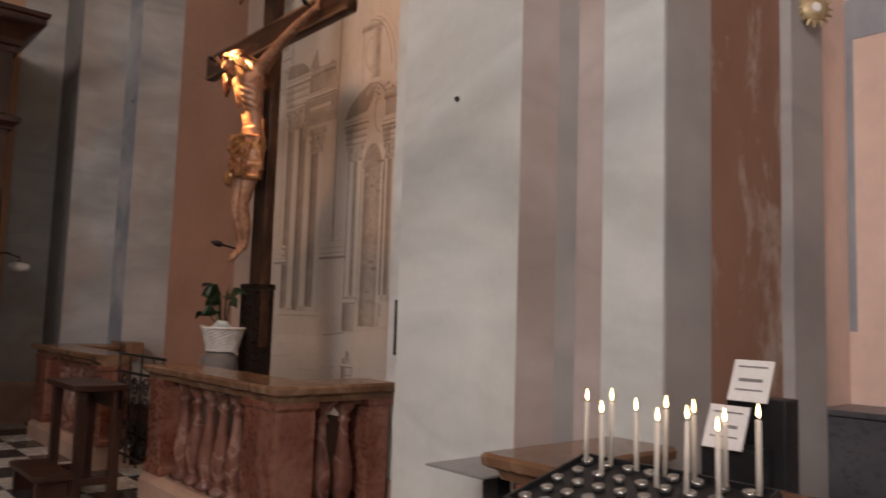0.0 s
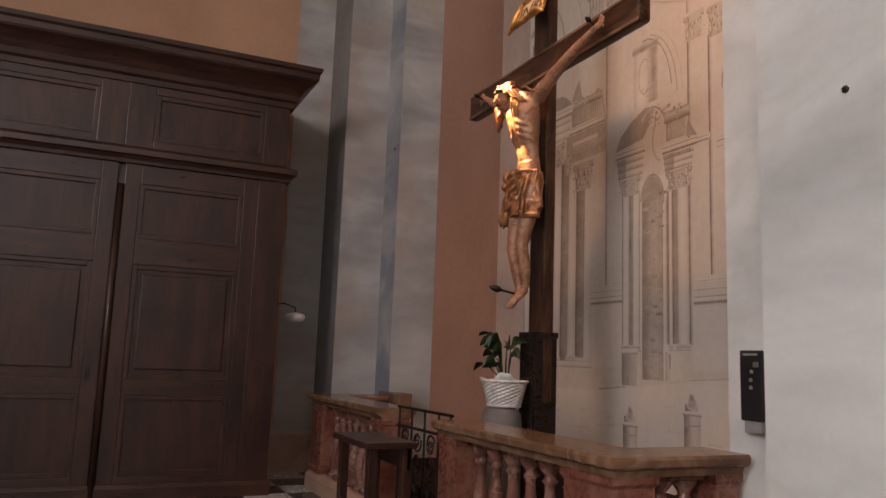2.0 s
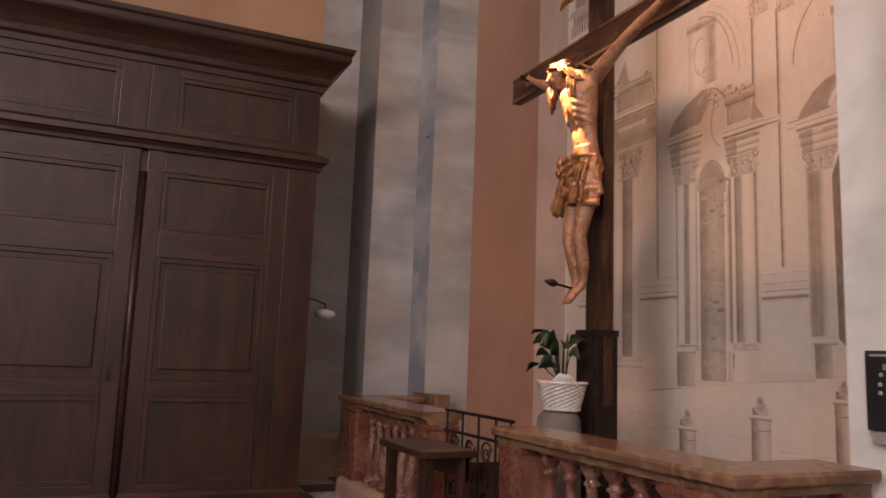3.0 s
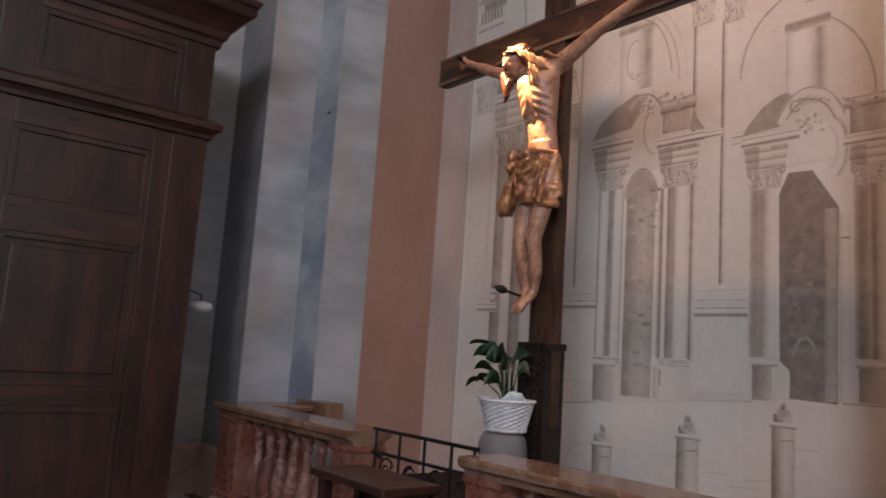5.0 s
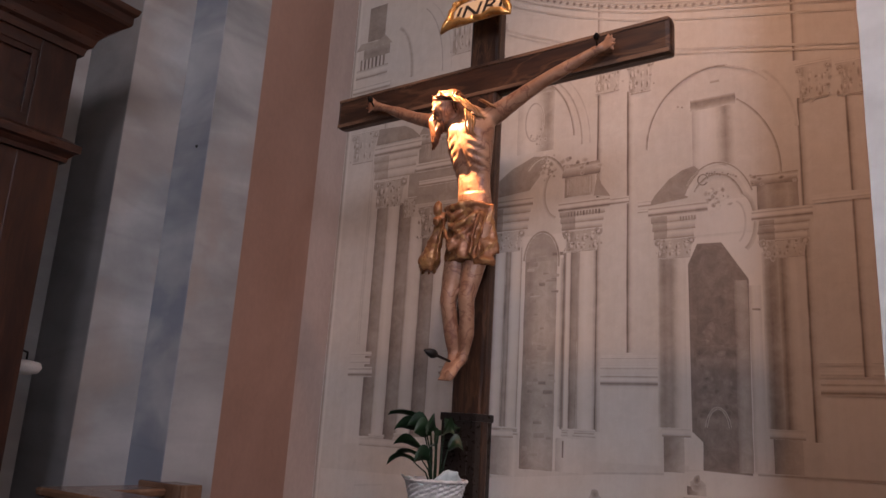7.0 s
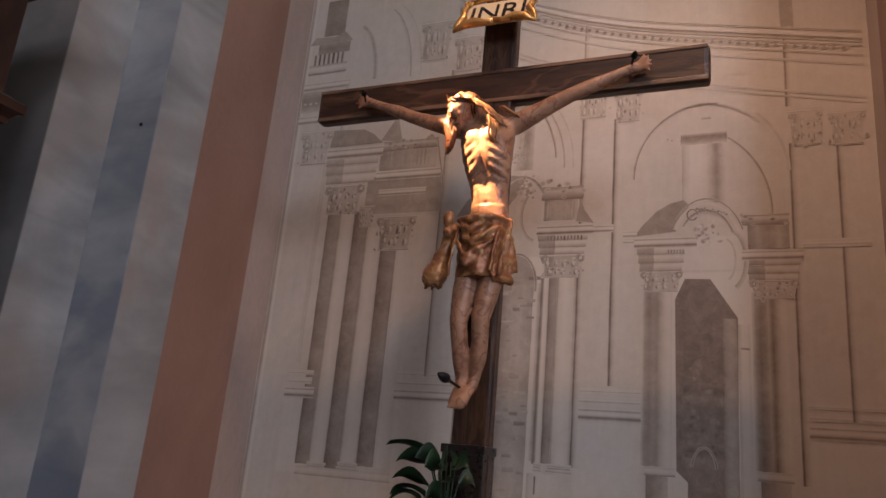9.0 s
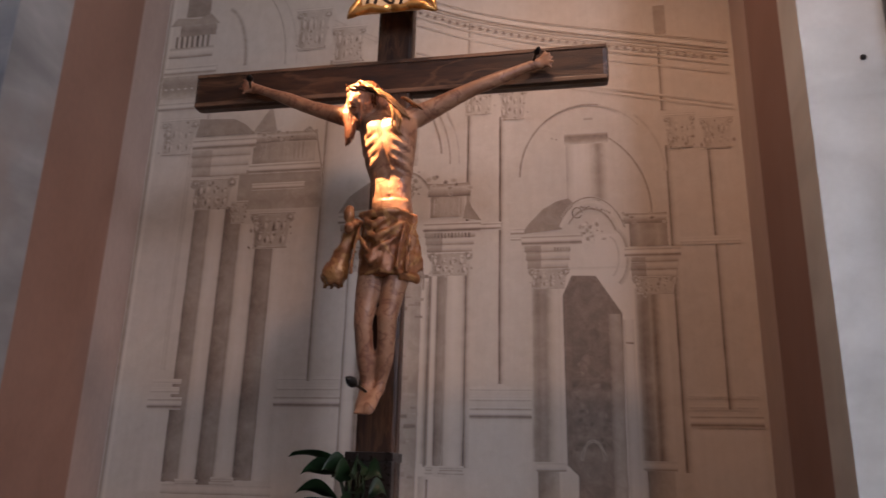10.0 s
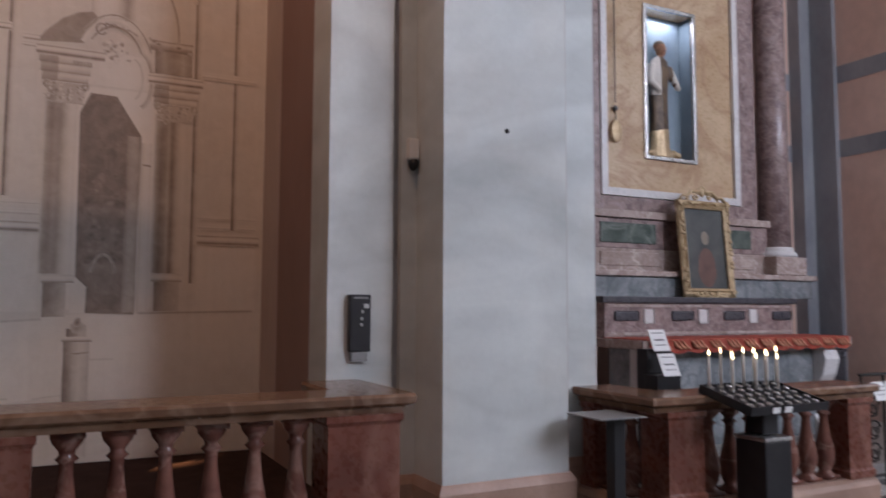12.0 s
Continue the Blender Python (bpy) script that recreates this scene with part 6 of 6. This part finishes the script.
    part("cord", tube(bmesh.new(), [(5.80, y - 0.235, 3.30), (5.805, y - 0.235, 3.2)], 0.006, 6), WOOD, t)
    return t


retable()
area_lamp("niche_lamp", look((6.56, YB2 - 0.12, 4.43), (6.56, YB2 - 0.10, 3.0)), 0.45, 0.10, 3.0, (0.97, 0.90, 1.0))


def saint():
    b = bmesh.new()
    x, y, z = 6.50, YB2 - 0.115, 2.905
    fold = lambda t, h: 0.06 * math.sin(6 * t + 3 * h) + 0.04 * math.sin(11 * t)
    rings(b, [(x, y, z, 0.17, 0.07), (x, y, z + 0.05, 0.16, 0.066), (x - 0.01, y, z + 0.10, 0.125, 0.06), (x - 0.012, y, z + 0.45, 0.105, 0.056), (x - 0.015, y, z + 0.72, 0.108, 0.056), (x - 0.01, y, z + 0.95, 0.135, 0.058), (x, y, z + 1.05, 0.10, 0.05), (x, y, z + 1.09, 0.045, 0.04)], 40, fold)
    ball(b, (x + 0.012, y - 0.015, z + 1.17), 0.060, 0.056, 0.080)
    ball(b, (x + 0.005, y, z + 1.215), 0.070, 0.056, 0.055)
    tube(b, [(x + 0.12, y, z + 0.99), (x + 0.19, y - 0.02, z + 0.84), (x + 0.215, y - 0.05, z + 0.76), (x + 0.13, y - 0.075, z + 0.80)], [0.045, 0.042, 0.036, 0.026], 10)
    tube(b, [(x - 0.11, y, z + 0.99), (x - 0.15, y - 0.02, z + 0.80), (x - 0.05, y - 0.07, z + 0.70)], [0.048, 0.044, 0.028], 10)
    for k in range(7):
        ball(b, (x - 0.17 + 0.065 * k, y - 0.02, z + 0.045 + 0.02 * (k % 2)), 0.045, 0.04, 0.035)
    me = remeshed(b, 0.012, 2)
    me.materials.clear()
    for m in (SAINTROBE, SAINTWHITE, FLESH, GILT_PALE):
        me.materials.append(m)
    for p in me.polygons:
        h = p.center.z - z
        u = p.center.x - x
        p.material_index = (0 if h > 1.22 else 2) if h > 1.08 else 1 if h > 0.66 and (u < -0.03 or u > 0.15) else 3 if h < 0.30 + 0.2 * u else 0
        p.use_smooth = True
    return tagged(new("saint_statue", me), "small painted saint statue standing in the glazed niche", "statue")


saint()


def altar():
    t = thing("altar", pose(0, 0, 0), "inlaid grey marble altar with a red cloth on its table", "altar")
    y = -0.07
    part("back_shelf", box(5.28, 7.86, -0.30, y, 1.385, 1.443, bevel=0.012), SLATE, t, "dark slate shelf")
    part("gradine", box(5.33, 7.81, -0.26, y, 1.07, 1.383), VIOLETM, t, "violet-grey inlaid marble front")
    for k in range(7):
        x = 5.44 + k * 0.345
        part("inlay", box(x, x + (0.12 if k % 2 else 0.28), -0.272, -0.258, 1.19 if k % 2 else 1.22, 1.33 if k % 2 else 1.31, bevel=0.02), WHITEM if k % 2 else SLATE, t, "pale marble inlay" if k % 2 else "dark slate inlay")
    part("inlay_border", box(5.36, 7.78, -0.268, -0.259, 1.345, 1.372, bevel=0.003), ROSEM, t)
    part("inlay_border", box(5.36, 7.78, -0.268, -0.259, 1.085, 1.112, bevel=0.003), ROSEM, t)
    part("table", box(5.24, 7.92, -0.86, -0.10, 0.985, 1.065, bevel=0.015), ROSEM, t)
    part("front", box(5.50, 7.64, -0.72, -0.10, 0.12, 0.983, bevel=0.01), BLUEM, t, "grey marble altar front")
    for x in (5.42, 7.60):
        bm = bmesh.new()
        pr = [(0, 0.98), (-0.10, 0.96), (-0.14, 0.85), (-0.10, 0.70), (0.0, 0.55), (0.03, 0.40), (-0.02, 0.26), (-0.10, 0.18), (-0.12, 0.12), (0.14, 0.12), (0.14, 0.98)]
        a = [bm.verts.new((x - 0.08, -0.72 + u, z)) for u, z in pr]
        b = [bm.verts.new((x + 0.12, -0.72 + u, z)) for u, z in pr]
        for k in range(len(pr)):
            q = (k + 1) % len(pr)
            bm.faces.new((a[k], a[q], b[q], b[k]))
        bm.faces.new(a[::-1])
        bm.faces.new(b)
        part("scroll_bracket", bm, WHITEM, t, "pale grey marble scroll bracket")
    return t


altar()


def altar_cloth():
    t = thing("altar_cloth", pose(0, 0, 0), "red altar cloth with an orange embroidered border", "altar cloth")
    part("runner", box(5.26, 7.90, -0.875, -0.32, 1.067, 1.073), REDCLOTH, t)
    bm = bmesh.new()
    n = 132
    rows_ = [[], []]
    for k in range(n + 1):
        x = 5.30 + 2.56 * k / n
        yy = -0.876 - 0.006 * math.sin(k * 0.7) - 0.004
        drop = 0.10 + 0.022 * abs(math.sin(k * math.pi / 11))
        rows_[0].append(bm.verts.new((x, yy, 1.073)))
        rows_[1].append(bm.verts.new((x, yy - 0.004, 1.073 - drop)))
    for k in range(n):
        bm.faces.new((rows_[0][k], rows_[0][k + 1], rows_[1][k + 1], rows_[1][k]))
    o = part("drop", bm, REDCLOTH, t, "scalloped red hanging edge")
    o.modifiers.new("thick", "SOLIDIFY").thickness = 0.003
    for k in range(12):
        x = 5.34 + k * 0.21
        bm = bmesh.new()
        for j in range(3):
            tube(bm, [(x + 0.05 * j, -0.895, 1.06), (x + 0.03 + 0.05 * j, -0.898, 1.02), (x + 0.085 + 0.05 * j, -0.896, 0.99)], [0.008, 0.016, 0.008], 6)
        part("embroidery", bm, LACE, t, "orange embroidered leaf")
    return t


altar_cloth()


def framed_painting():
    t = thing("framed_painting", pose(6.72, -0.17, 1.446, -5, 0, 0), "dark portrait painting in a carved gilt frame on the altar", "painting")
    w, h, f = 0.35, 0.98, 0.085
    part("canvas", box(-w + f - 0.01, w - f + 0.01, -0.012, 0.0, f, h - f), CANVAS, t, "dark brown-green canvas")
    bm = bmesh.new()
    c = [(0.13 * math.cos(a) * (1 if math.sin(a) < 0 else 0.9), 0.30 + 0.20 * math.sin(a)) for a in [2 * math.pi * k / 24 for k in range(24)]]
    bm.faces.new([bm.verts.new((x, -0.0145, z)) for x, z in c])
    part("painted_shape", bm, PORTRAIT, t, "plain brown painted shape")
    bm = bmesh.new()
    bm.faces.new([bm.verts.new((0.05 * math.cos(2 * math.pi * k / 20), -0.017, 0.60 + 0.07 * math.sin(2 * math.pi * k / 20))) for k in range(20)])
    part("painted_shape", bm, PORTFACE, t, "plain pale painted oval")
    prof = [(0, 0.0), (0.0, -0.03), (0.02, -0.045), (0.045, -0.03), (0.06, -0.05), (0.085, -0.035), (0.085, 0.0)]
    bm = bmesh.new()
    corners = [(-w, 0), (w, 0), (w, h), (-w, h)]
    rg = []
    for (x, z), (sx, sz) in zip(corners, ((1, 1), (-1, 1), (-1, -1), (1, -1))):
        rg.append([bm.verts.new((x + sx * o, yy, z + sz * o)) for o, yy in prof])
    for k in range(4):
        a, b = rg[k], rg[(k + 1) % 4]
        for j in range(len(prof)):
            q = (j + 1) % len(prof)
            bm.faces.new((a[j], b[j], b[q], a[q]))
    part("frame", bm, GILT_PALE, t, "carved gilt frame")
    random.seed(5)
    for k in range(56):
        e = k % 4
        f_ = random.random()
        x, z = ((-w + 2 * w * f_, 0.03), (w - 0.03, h * f_), (-w + 2 * w * f_, h - 0.03), (-w + 0.03, h * f_))[e]
        bm = bmesh.new()
        ball(bm, (x, -0.05, z), random.uniform(0.015, 0.03), 0.014, random.uniform(0.015, 0.03), None, 8)
        part("carved_leaf", bm, GILT_PALE, t, "", True)
    for s in (-1, 1):
        bm = bmesh.new()
        tube(bm, [(0, -0.03, h + 0.15), (s * 0.06, -0.03, h + 0.09), (s * 0.14, -0.03, h + 0.10), (s * 0.2, -0.03, h + 0.04), (s * 0.27, -0.03, h + 0.05), (s * 0.31, -0.03, h)], [0.012, 0.022, 0.018, 0.022, 0.014, 0.018], 8)
        part("crest_branch", bm, GILT_PALE, t, "", True)
        for cx, cz, r in ((0.10, 0.045, 0.04), (0.21, 0.02, 0.025)):
            bm = bmesh.new()
            torus_strip(bm, (s * cx, -0.03, h + cz), r, 0, s * 7, 0.3 * r, 0.25 * r)
            part("crest_scroll", bm, GILT_PALE, t, "", True)
        bm = bmesh.new()
        tube(bm, [(0, -0.045, -0.012), (s * 0.08, -0.05, 0.01), (s * 0.17, -0.05, -0.005), (s * 0.25, -0.05, 0.02)], [0.022, 0.02, 0.022, 0.012], 8)
        part("foot_scroll", bm, GILT_PALE, t, "", True)
    bm = bmesh.new()
    ball(bm, (0, -0.03, h + 0.09), 0.035, 0.02, 0.05)
    part("crest_knob", bm, GILT_PALE, t, "", True)
    return t


framed_painting()

# painted bands on the chapel walls
for k, (z0, z1) in enumerate(((3.08, 3.28), (3.95, 4.15))):
    solid(f"trim_band_side_{k + 1}", box(X3 - 0.006, X3, -1.2, -0.112, z0, z1), BAND, "grey-blue painted band on the chapel wall", "trim", "structure")
    solid(f"trim_band_back_{k + 1}", box(8.30, 8.66, YB2 - 0.006, YB2, z0, z1), BAND, "grey-blue painted band on the chapel wall", "trim", "structure")
solid("trim_corner_pilaster", box(8.66, X3 - 0.008, YB2 - 0.16, YB2, 0.12, TOP), BAND, "grey-blue corner pilaster", "trim", "structure")
solid("trim_side_edge", box(X3 - 0.06, X3, -0.11, YB2 - 0.162, 0.12, TOP), BAND, "grey-blue painted corner pilaster on the side wall", "trim", "structure")

for name, x0, x1 in (("low_cabinet", X2 + 0.012, 4.66), ("low_cabinet", 8.36, X3 - 0.012)):
    t = thing(name, pose((x0 + x1) / 2, 0.0, 0.12), "low dark cabinet against the chapel wall", "cabinet", "low cabinets of the altar chapel")
    hw = (x1 - x0) / 2
    part("body", box(-hw, hw, -0.10, 0.33, 0, 0.73, bevel=0.008), SLATE, t)
    part("top", box(-hw - 0.01, hw + 0.008, -0.12, 0.335, 0.732, 0.765, bevel=0.008), SLATE, t)
    part("door", box(-hw + 0.03, hw - 0.03, -0.114, -0.102, 0.04, 0.69, bevel=0.004), SLATE, t)

solid("trim_band_left_upright", box(X2 + 0.004, 4.245, YB2 - 0.006, YB2, 1.3, 3.05), BAND, "grey-violet painted band framing the pink wall", "trim", "structure")
solid("trim_band_left_top", box(X2 + 0.004, 5.2, YB2 - 0.006, YB2, 3.05, 3.30), BAND, "grey-violet painted band framing the pink wall", "trim", "structure")
wall_plug(4.445, YB2, 1.62, "small dark stud in the pink chapel wall")

# gilt sun disc on the corner pilaster
t = thing("gilt_sun_disc", pose(X2 + 0.105, -0.33, 3.02, 0, 0, -38), "small round gilt sun disc on the grey pilaster", "wall ornament")
part("bracket", tube(bmesh.new(), [(-0.07, -0.02, 0), (0, 0, 0)], 0.014, 8), IRON, t, "short iron bracket")
part("disc", lathe([(0.075, 0), (0.075, 0.012), (0.05, 0.02), (0.03, 0.03)], 24), GILT_PALE, t, "", True, pose(0, 0, 0, 0, 90, 0))
for k in range(16):
    a = 2 * math.pi * k / 16
    bm = bmesh.new()
    tube(bm, [(0.006, 0.07 * math.cos(a), 0.07 * math.sin(a)), (0.006, 0.105 * math.cos(a), 0.105 * math.sin(a))], [0.013, 0.004], 6)
    part("ray", bm, GILT_PALE, t)
part("centre", lathe([(0.028, 0.03), (0.022, 0.036)], 16), WHITE, t, "white centre", False, pose(0, 0, 0, 0, 90, 0))


# ---- candles, shelf and signs before the altar chapel ----
def candle_stand():
    t = thing("candle_stand", pose(4.71, -2.49, 0), "black metal candle stand with rows of votive cups", "candle stand")
    # a tray that slopes towards the nave
    tray = part("tray", box(-0.32, 0.32, -0.21, 0.17, -0.012, 0.012, bevel=0.004), BLACK, t, "sloping black tray", at=pose(0, 0, 0.80, 14, 0, 0))
    for a in ((-0.33, -0.32, -0.22, 0.18), (0.32, 0.33, -0.22, 0.18), (-0.32, 0.32, -0.22, -0.21), (-0.32, 0.32, 0.17, 0.18)):
        part("lip", box(*a, -0.02, 0.03, bevel=0.002), BLACK, tray)
    cup = finish("cup", lathe([(0.015, 0.013), (0.019, 0.022), (0.019, 0.03), (0.014, 0.03), (0.012, 0.022)], 12), STEEL, True)
    for r in range(5):
        for k in range(8):
            o = new("cup", cup)
            o.parent = tray
            o.location = (-0.285 + 0.55 * k / 7 + 0.02 * (r % 2), -0.17 + 0.076 * r, 0)
    part("price_card", box(-0.16, -0.10, -0.226, -0.2215, -0.012, 0.022), PAPER, tray, "small white card")
    part("price_card", box(-0.06, 0.0, -0.226, -0.2215, -0.012, 0.022), PAPER, tray, "small white card")
    part("neck", box(-0.09, 0.04, -0.09, 0.04, 0.588, 0.762, bevel=0.01), BLACK, t)
    part("coin_box", box(-0.16, 0.06, -0.16, 0.06, 0.03, 0.56, bevel=0.01), BLACK, t, "black coin box")
    part("coin_box_lid", box(-0.165, 0.065, -0.165, 0.065, 0.562, 0.585, bevel=0.006), STEEL, t, "steel lid")
    part("foot", box(-0.25, 0.25, -0.22, 0.08, 0.0, 0.028, bevel=0.006), BLACK, t)
    return t


candle_stand()
random.seed(3)


def candle_at(x, row, h):
    """A lit candle in a cup of the sloping tray."""
    yl = -0.17 + 0.076 * row
    m = pose(4.71, -2.49, 0.80, 14, 0, 0) @ Vector((x, yl, 0.022))
    t = thing("votive_candle", pose(m.x, m.y, m.z, random.uniform(-1, 1), random.uniform(-1, 1), 0), "thin white votive candle burning in its cup", "candle", "votive candles on the stand")
    part("stick", lathe([(0.0080, 0), (0.0078, h - 0.004), (0.006, h)], 14), WAX, t, "", True)
    part("wick", tube(bmesh.new(), [(0, 0, h), (0.001, 0, h + 0.012)], 0.0014, 6), SLATE, t)
    o = part("flame", lathe([(0.001, h + 0.004), (0.0045, h + 0.012), (0.0054, h + 0.018), (0.0034, h + 0.030), (0.0005, h + 0.044)], 12), FLAME, t, "small yellow flame", True)
    return t


for k, (x, row) in enumerate(((-0.32, 4), (-0.228, 4), (-0.137, 4), (-0.045, 4), (0.046, 4), (0.138, 4), (0.23, 4), (-0.208, 3), (-0.025, 3), (0.066, 3), (0.158, 3))):
    candle_at((x + 0.045) * 1.06, row, 0.190 + 0.012 * math.sin(k * 2.3))

t = thing("metal_shelf_table", pose(3.80, -2.20, 0), "thin grey metal shelf table beside the candle stand", "side table")
bm = box(-0.20, 0.13, -0.16, 0.16, 0.705, 0.715, bevel=0.003)
part("top", bm, GREYM, t, "thin grey metal top")
part("pole", box(0.0, 0.08, -0.03, 0.05, 0.02, 0.703, bevel=0.005), BLACK, t)
part("foot", box(-0.12, 0.13, -0.13, 0.13, 0.0, 0.018, bevel=0.004), BLACK, t)


def sign_stand():
    t = thing("sign_stand", pose(4.62, -1.72, 0.12), "black stand with two tilted white notice cards", "sign")
    part("back_board", box(-0.08, 0.14, 0.03, 0.14, 0.0, 0.93, bevel=0.006), BLACK, t)
    part("step_board", box(-0.11, 0.10, -0.10, 0.028, 0.0, 0.76, bevel=0.006), BLACK, t)
    for x, y, z in ((0.02, 0.02, 0.985), (-0.01, -0.105, 0.825)):
        c = part("card", box(-0.075, 0.075, -0.003, 0.003, -0.075, 0.085), PAPER, t, "white printed card", at=pose(x, y, z, -24, 0, 0))
        for k, (w, zz, hh) in enumerate(((0.055, 0.055, 0.006), (0.045, 0.0, 0.012), (0.05, -0.035, 0.006))):
            part("print_bar", box(-w, w, -0.0055, -0.0035, zz, zz + hh), INK, c, "grey bar of small print")
    return t


sign_stand()


def altar_gate():
    g = thing("iron_gate", pose(6.03, -2.22, 0), "black wrought-iron gate of the altar chapel with a notice card", "gate")
    for z in (0.86, 0.72, 0.14):
        part("bar", tube(bmesh.new(), [(0, 0, z), (1.04, 0, z)], 0.011, 8), IRON, g)
    for x in (0.02, 0.27, 0.52, 0.77, 1.02):
        part("upright", tube(bmesh.new(), [(x, 0, 0.06), (x, 0, 0.86)], 0.009, 8), IRON, g)
    for c in range(4):
        for z in (0.62, 0.46, 0.30):
            bm = bmesh.new()
            torus_strip(bm, (0.145 + 0.25 * c, 0, z), 0.075, 0.3, 5.6, 0.007, 0.055)
            torus_strip(bm, (0.145 + 0.25 * c, 0, z), 0.05, 0.6, -7.0, 0.006, 0.012, 18)
            part("scroll", bm, IRON, g)
    c = part("card", box(-0.10, 0.10, -0.003, 0.003, -0.07, 0.07), PAPER, g, "white notice card", at=pose(0.22, -0.02, 0.74, -20, 0, 0))
    for w, zz in ((0.07, 0.03), (0.06, 0.0), (0.07, -0.03)):
        part("print_bar", box(-w, w, -0.0055, -0.0035, zz, zz + 0.006), INK, c, "grey bar of small print")
    return g


altar_gate()

# ---- floor tiles ----
def tile_mesh(name, s, h, material):
    me = finish(name, box(-s / 2, s / 2, -s / 2, s / 2, -h, 0, bevel=0.003), material)
    return me


TILE = 0.42
floor_ob = bpy.data.objects["floor"]
tile_w, tile_b = tile_mesh("tile", TILE - 0.006, 0.014, TILE_W), tile_mesh("tile", TILE - 0.006, 0.014, TILE_B)
far_w, far_b = bmesh.new(), bmesh.new()
for i in range(-9, 44):
    for j in range(1, 24):
        cx, cy = i * TILE + 0.05, -1.60 - j * TILE
        if cy < -11.9 or cx > 17.8 or cx < -3.4:
            continue
        white = (i + j) % 2 == 0
        if -2.2 < cx < 3.4 and -5.4 < cy < -2.0:
            o = new("tile", tile_w if white else tile_b)
            o.parent = floor_ob
            o.location = (cx, cy, 0.0)
        else:
            add_box(far_w if white else far_b, cx - TILE / 2 + 0.003, cx + TILE / 2 - 0.003, cy - TILE / 2 + 0.003, cy + TILE / 2 - 0.003, -0.014, 0)
for bmf, mt in ((far_w, TILE_W), (far_b, TILE_B)):
    tagged(part("tile_field", bmf, mt, floor_ob), kind="stuff")
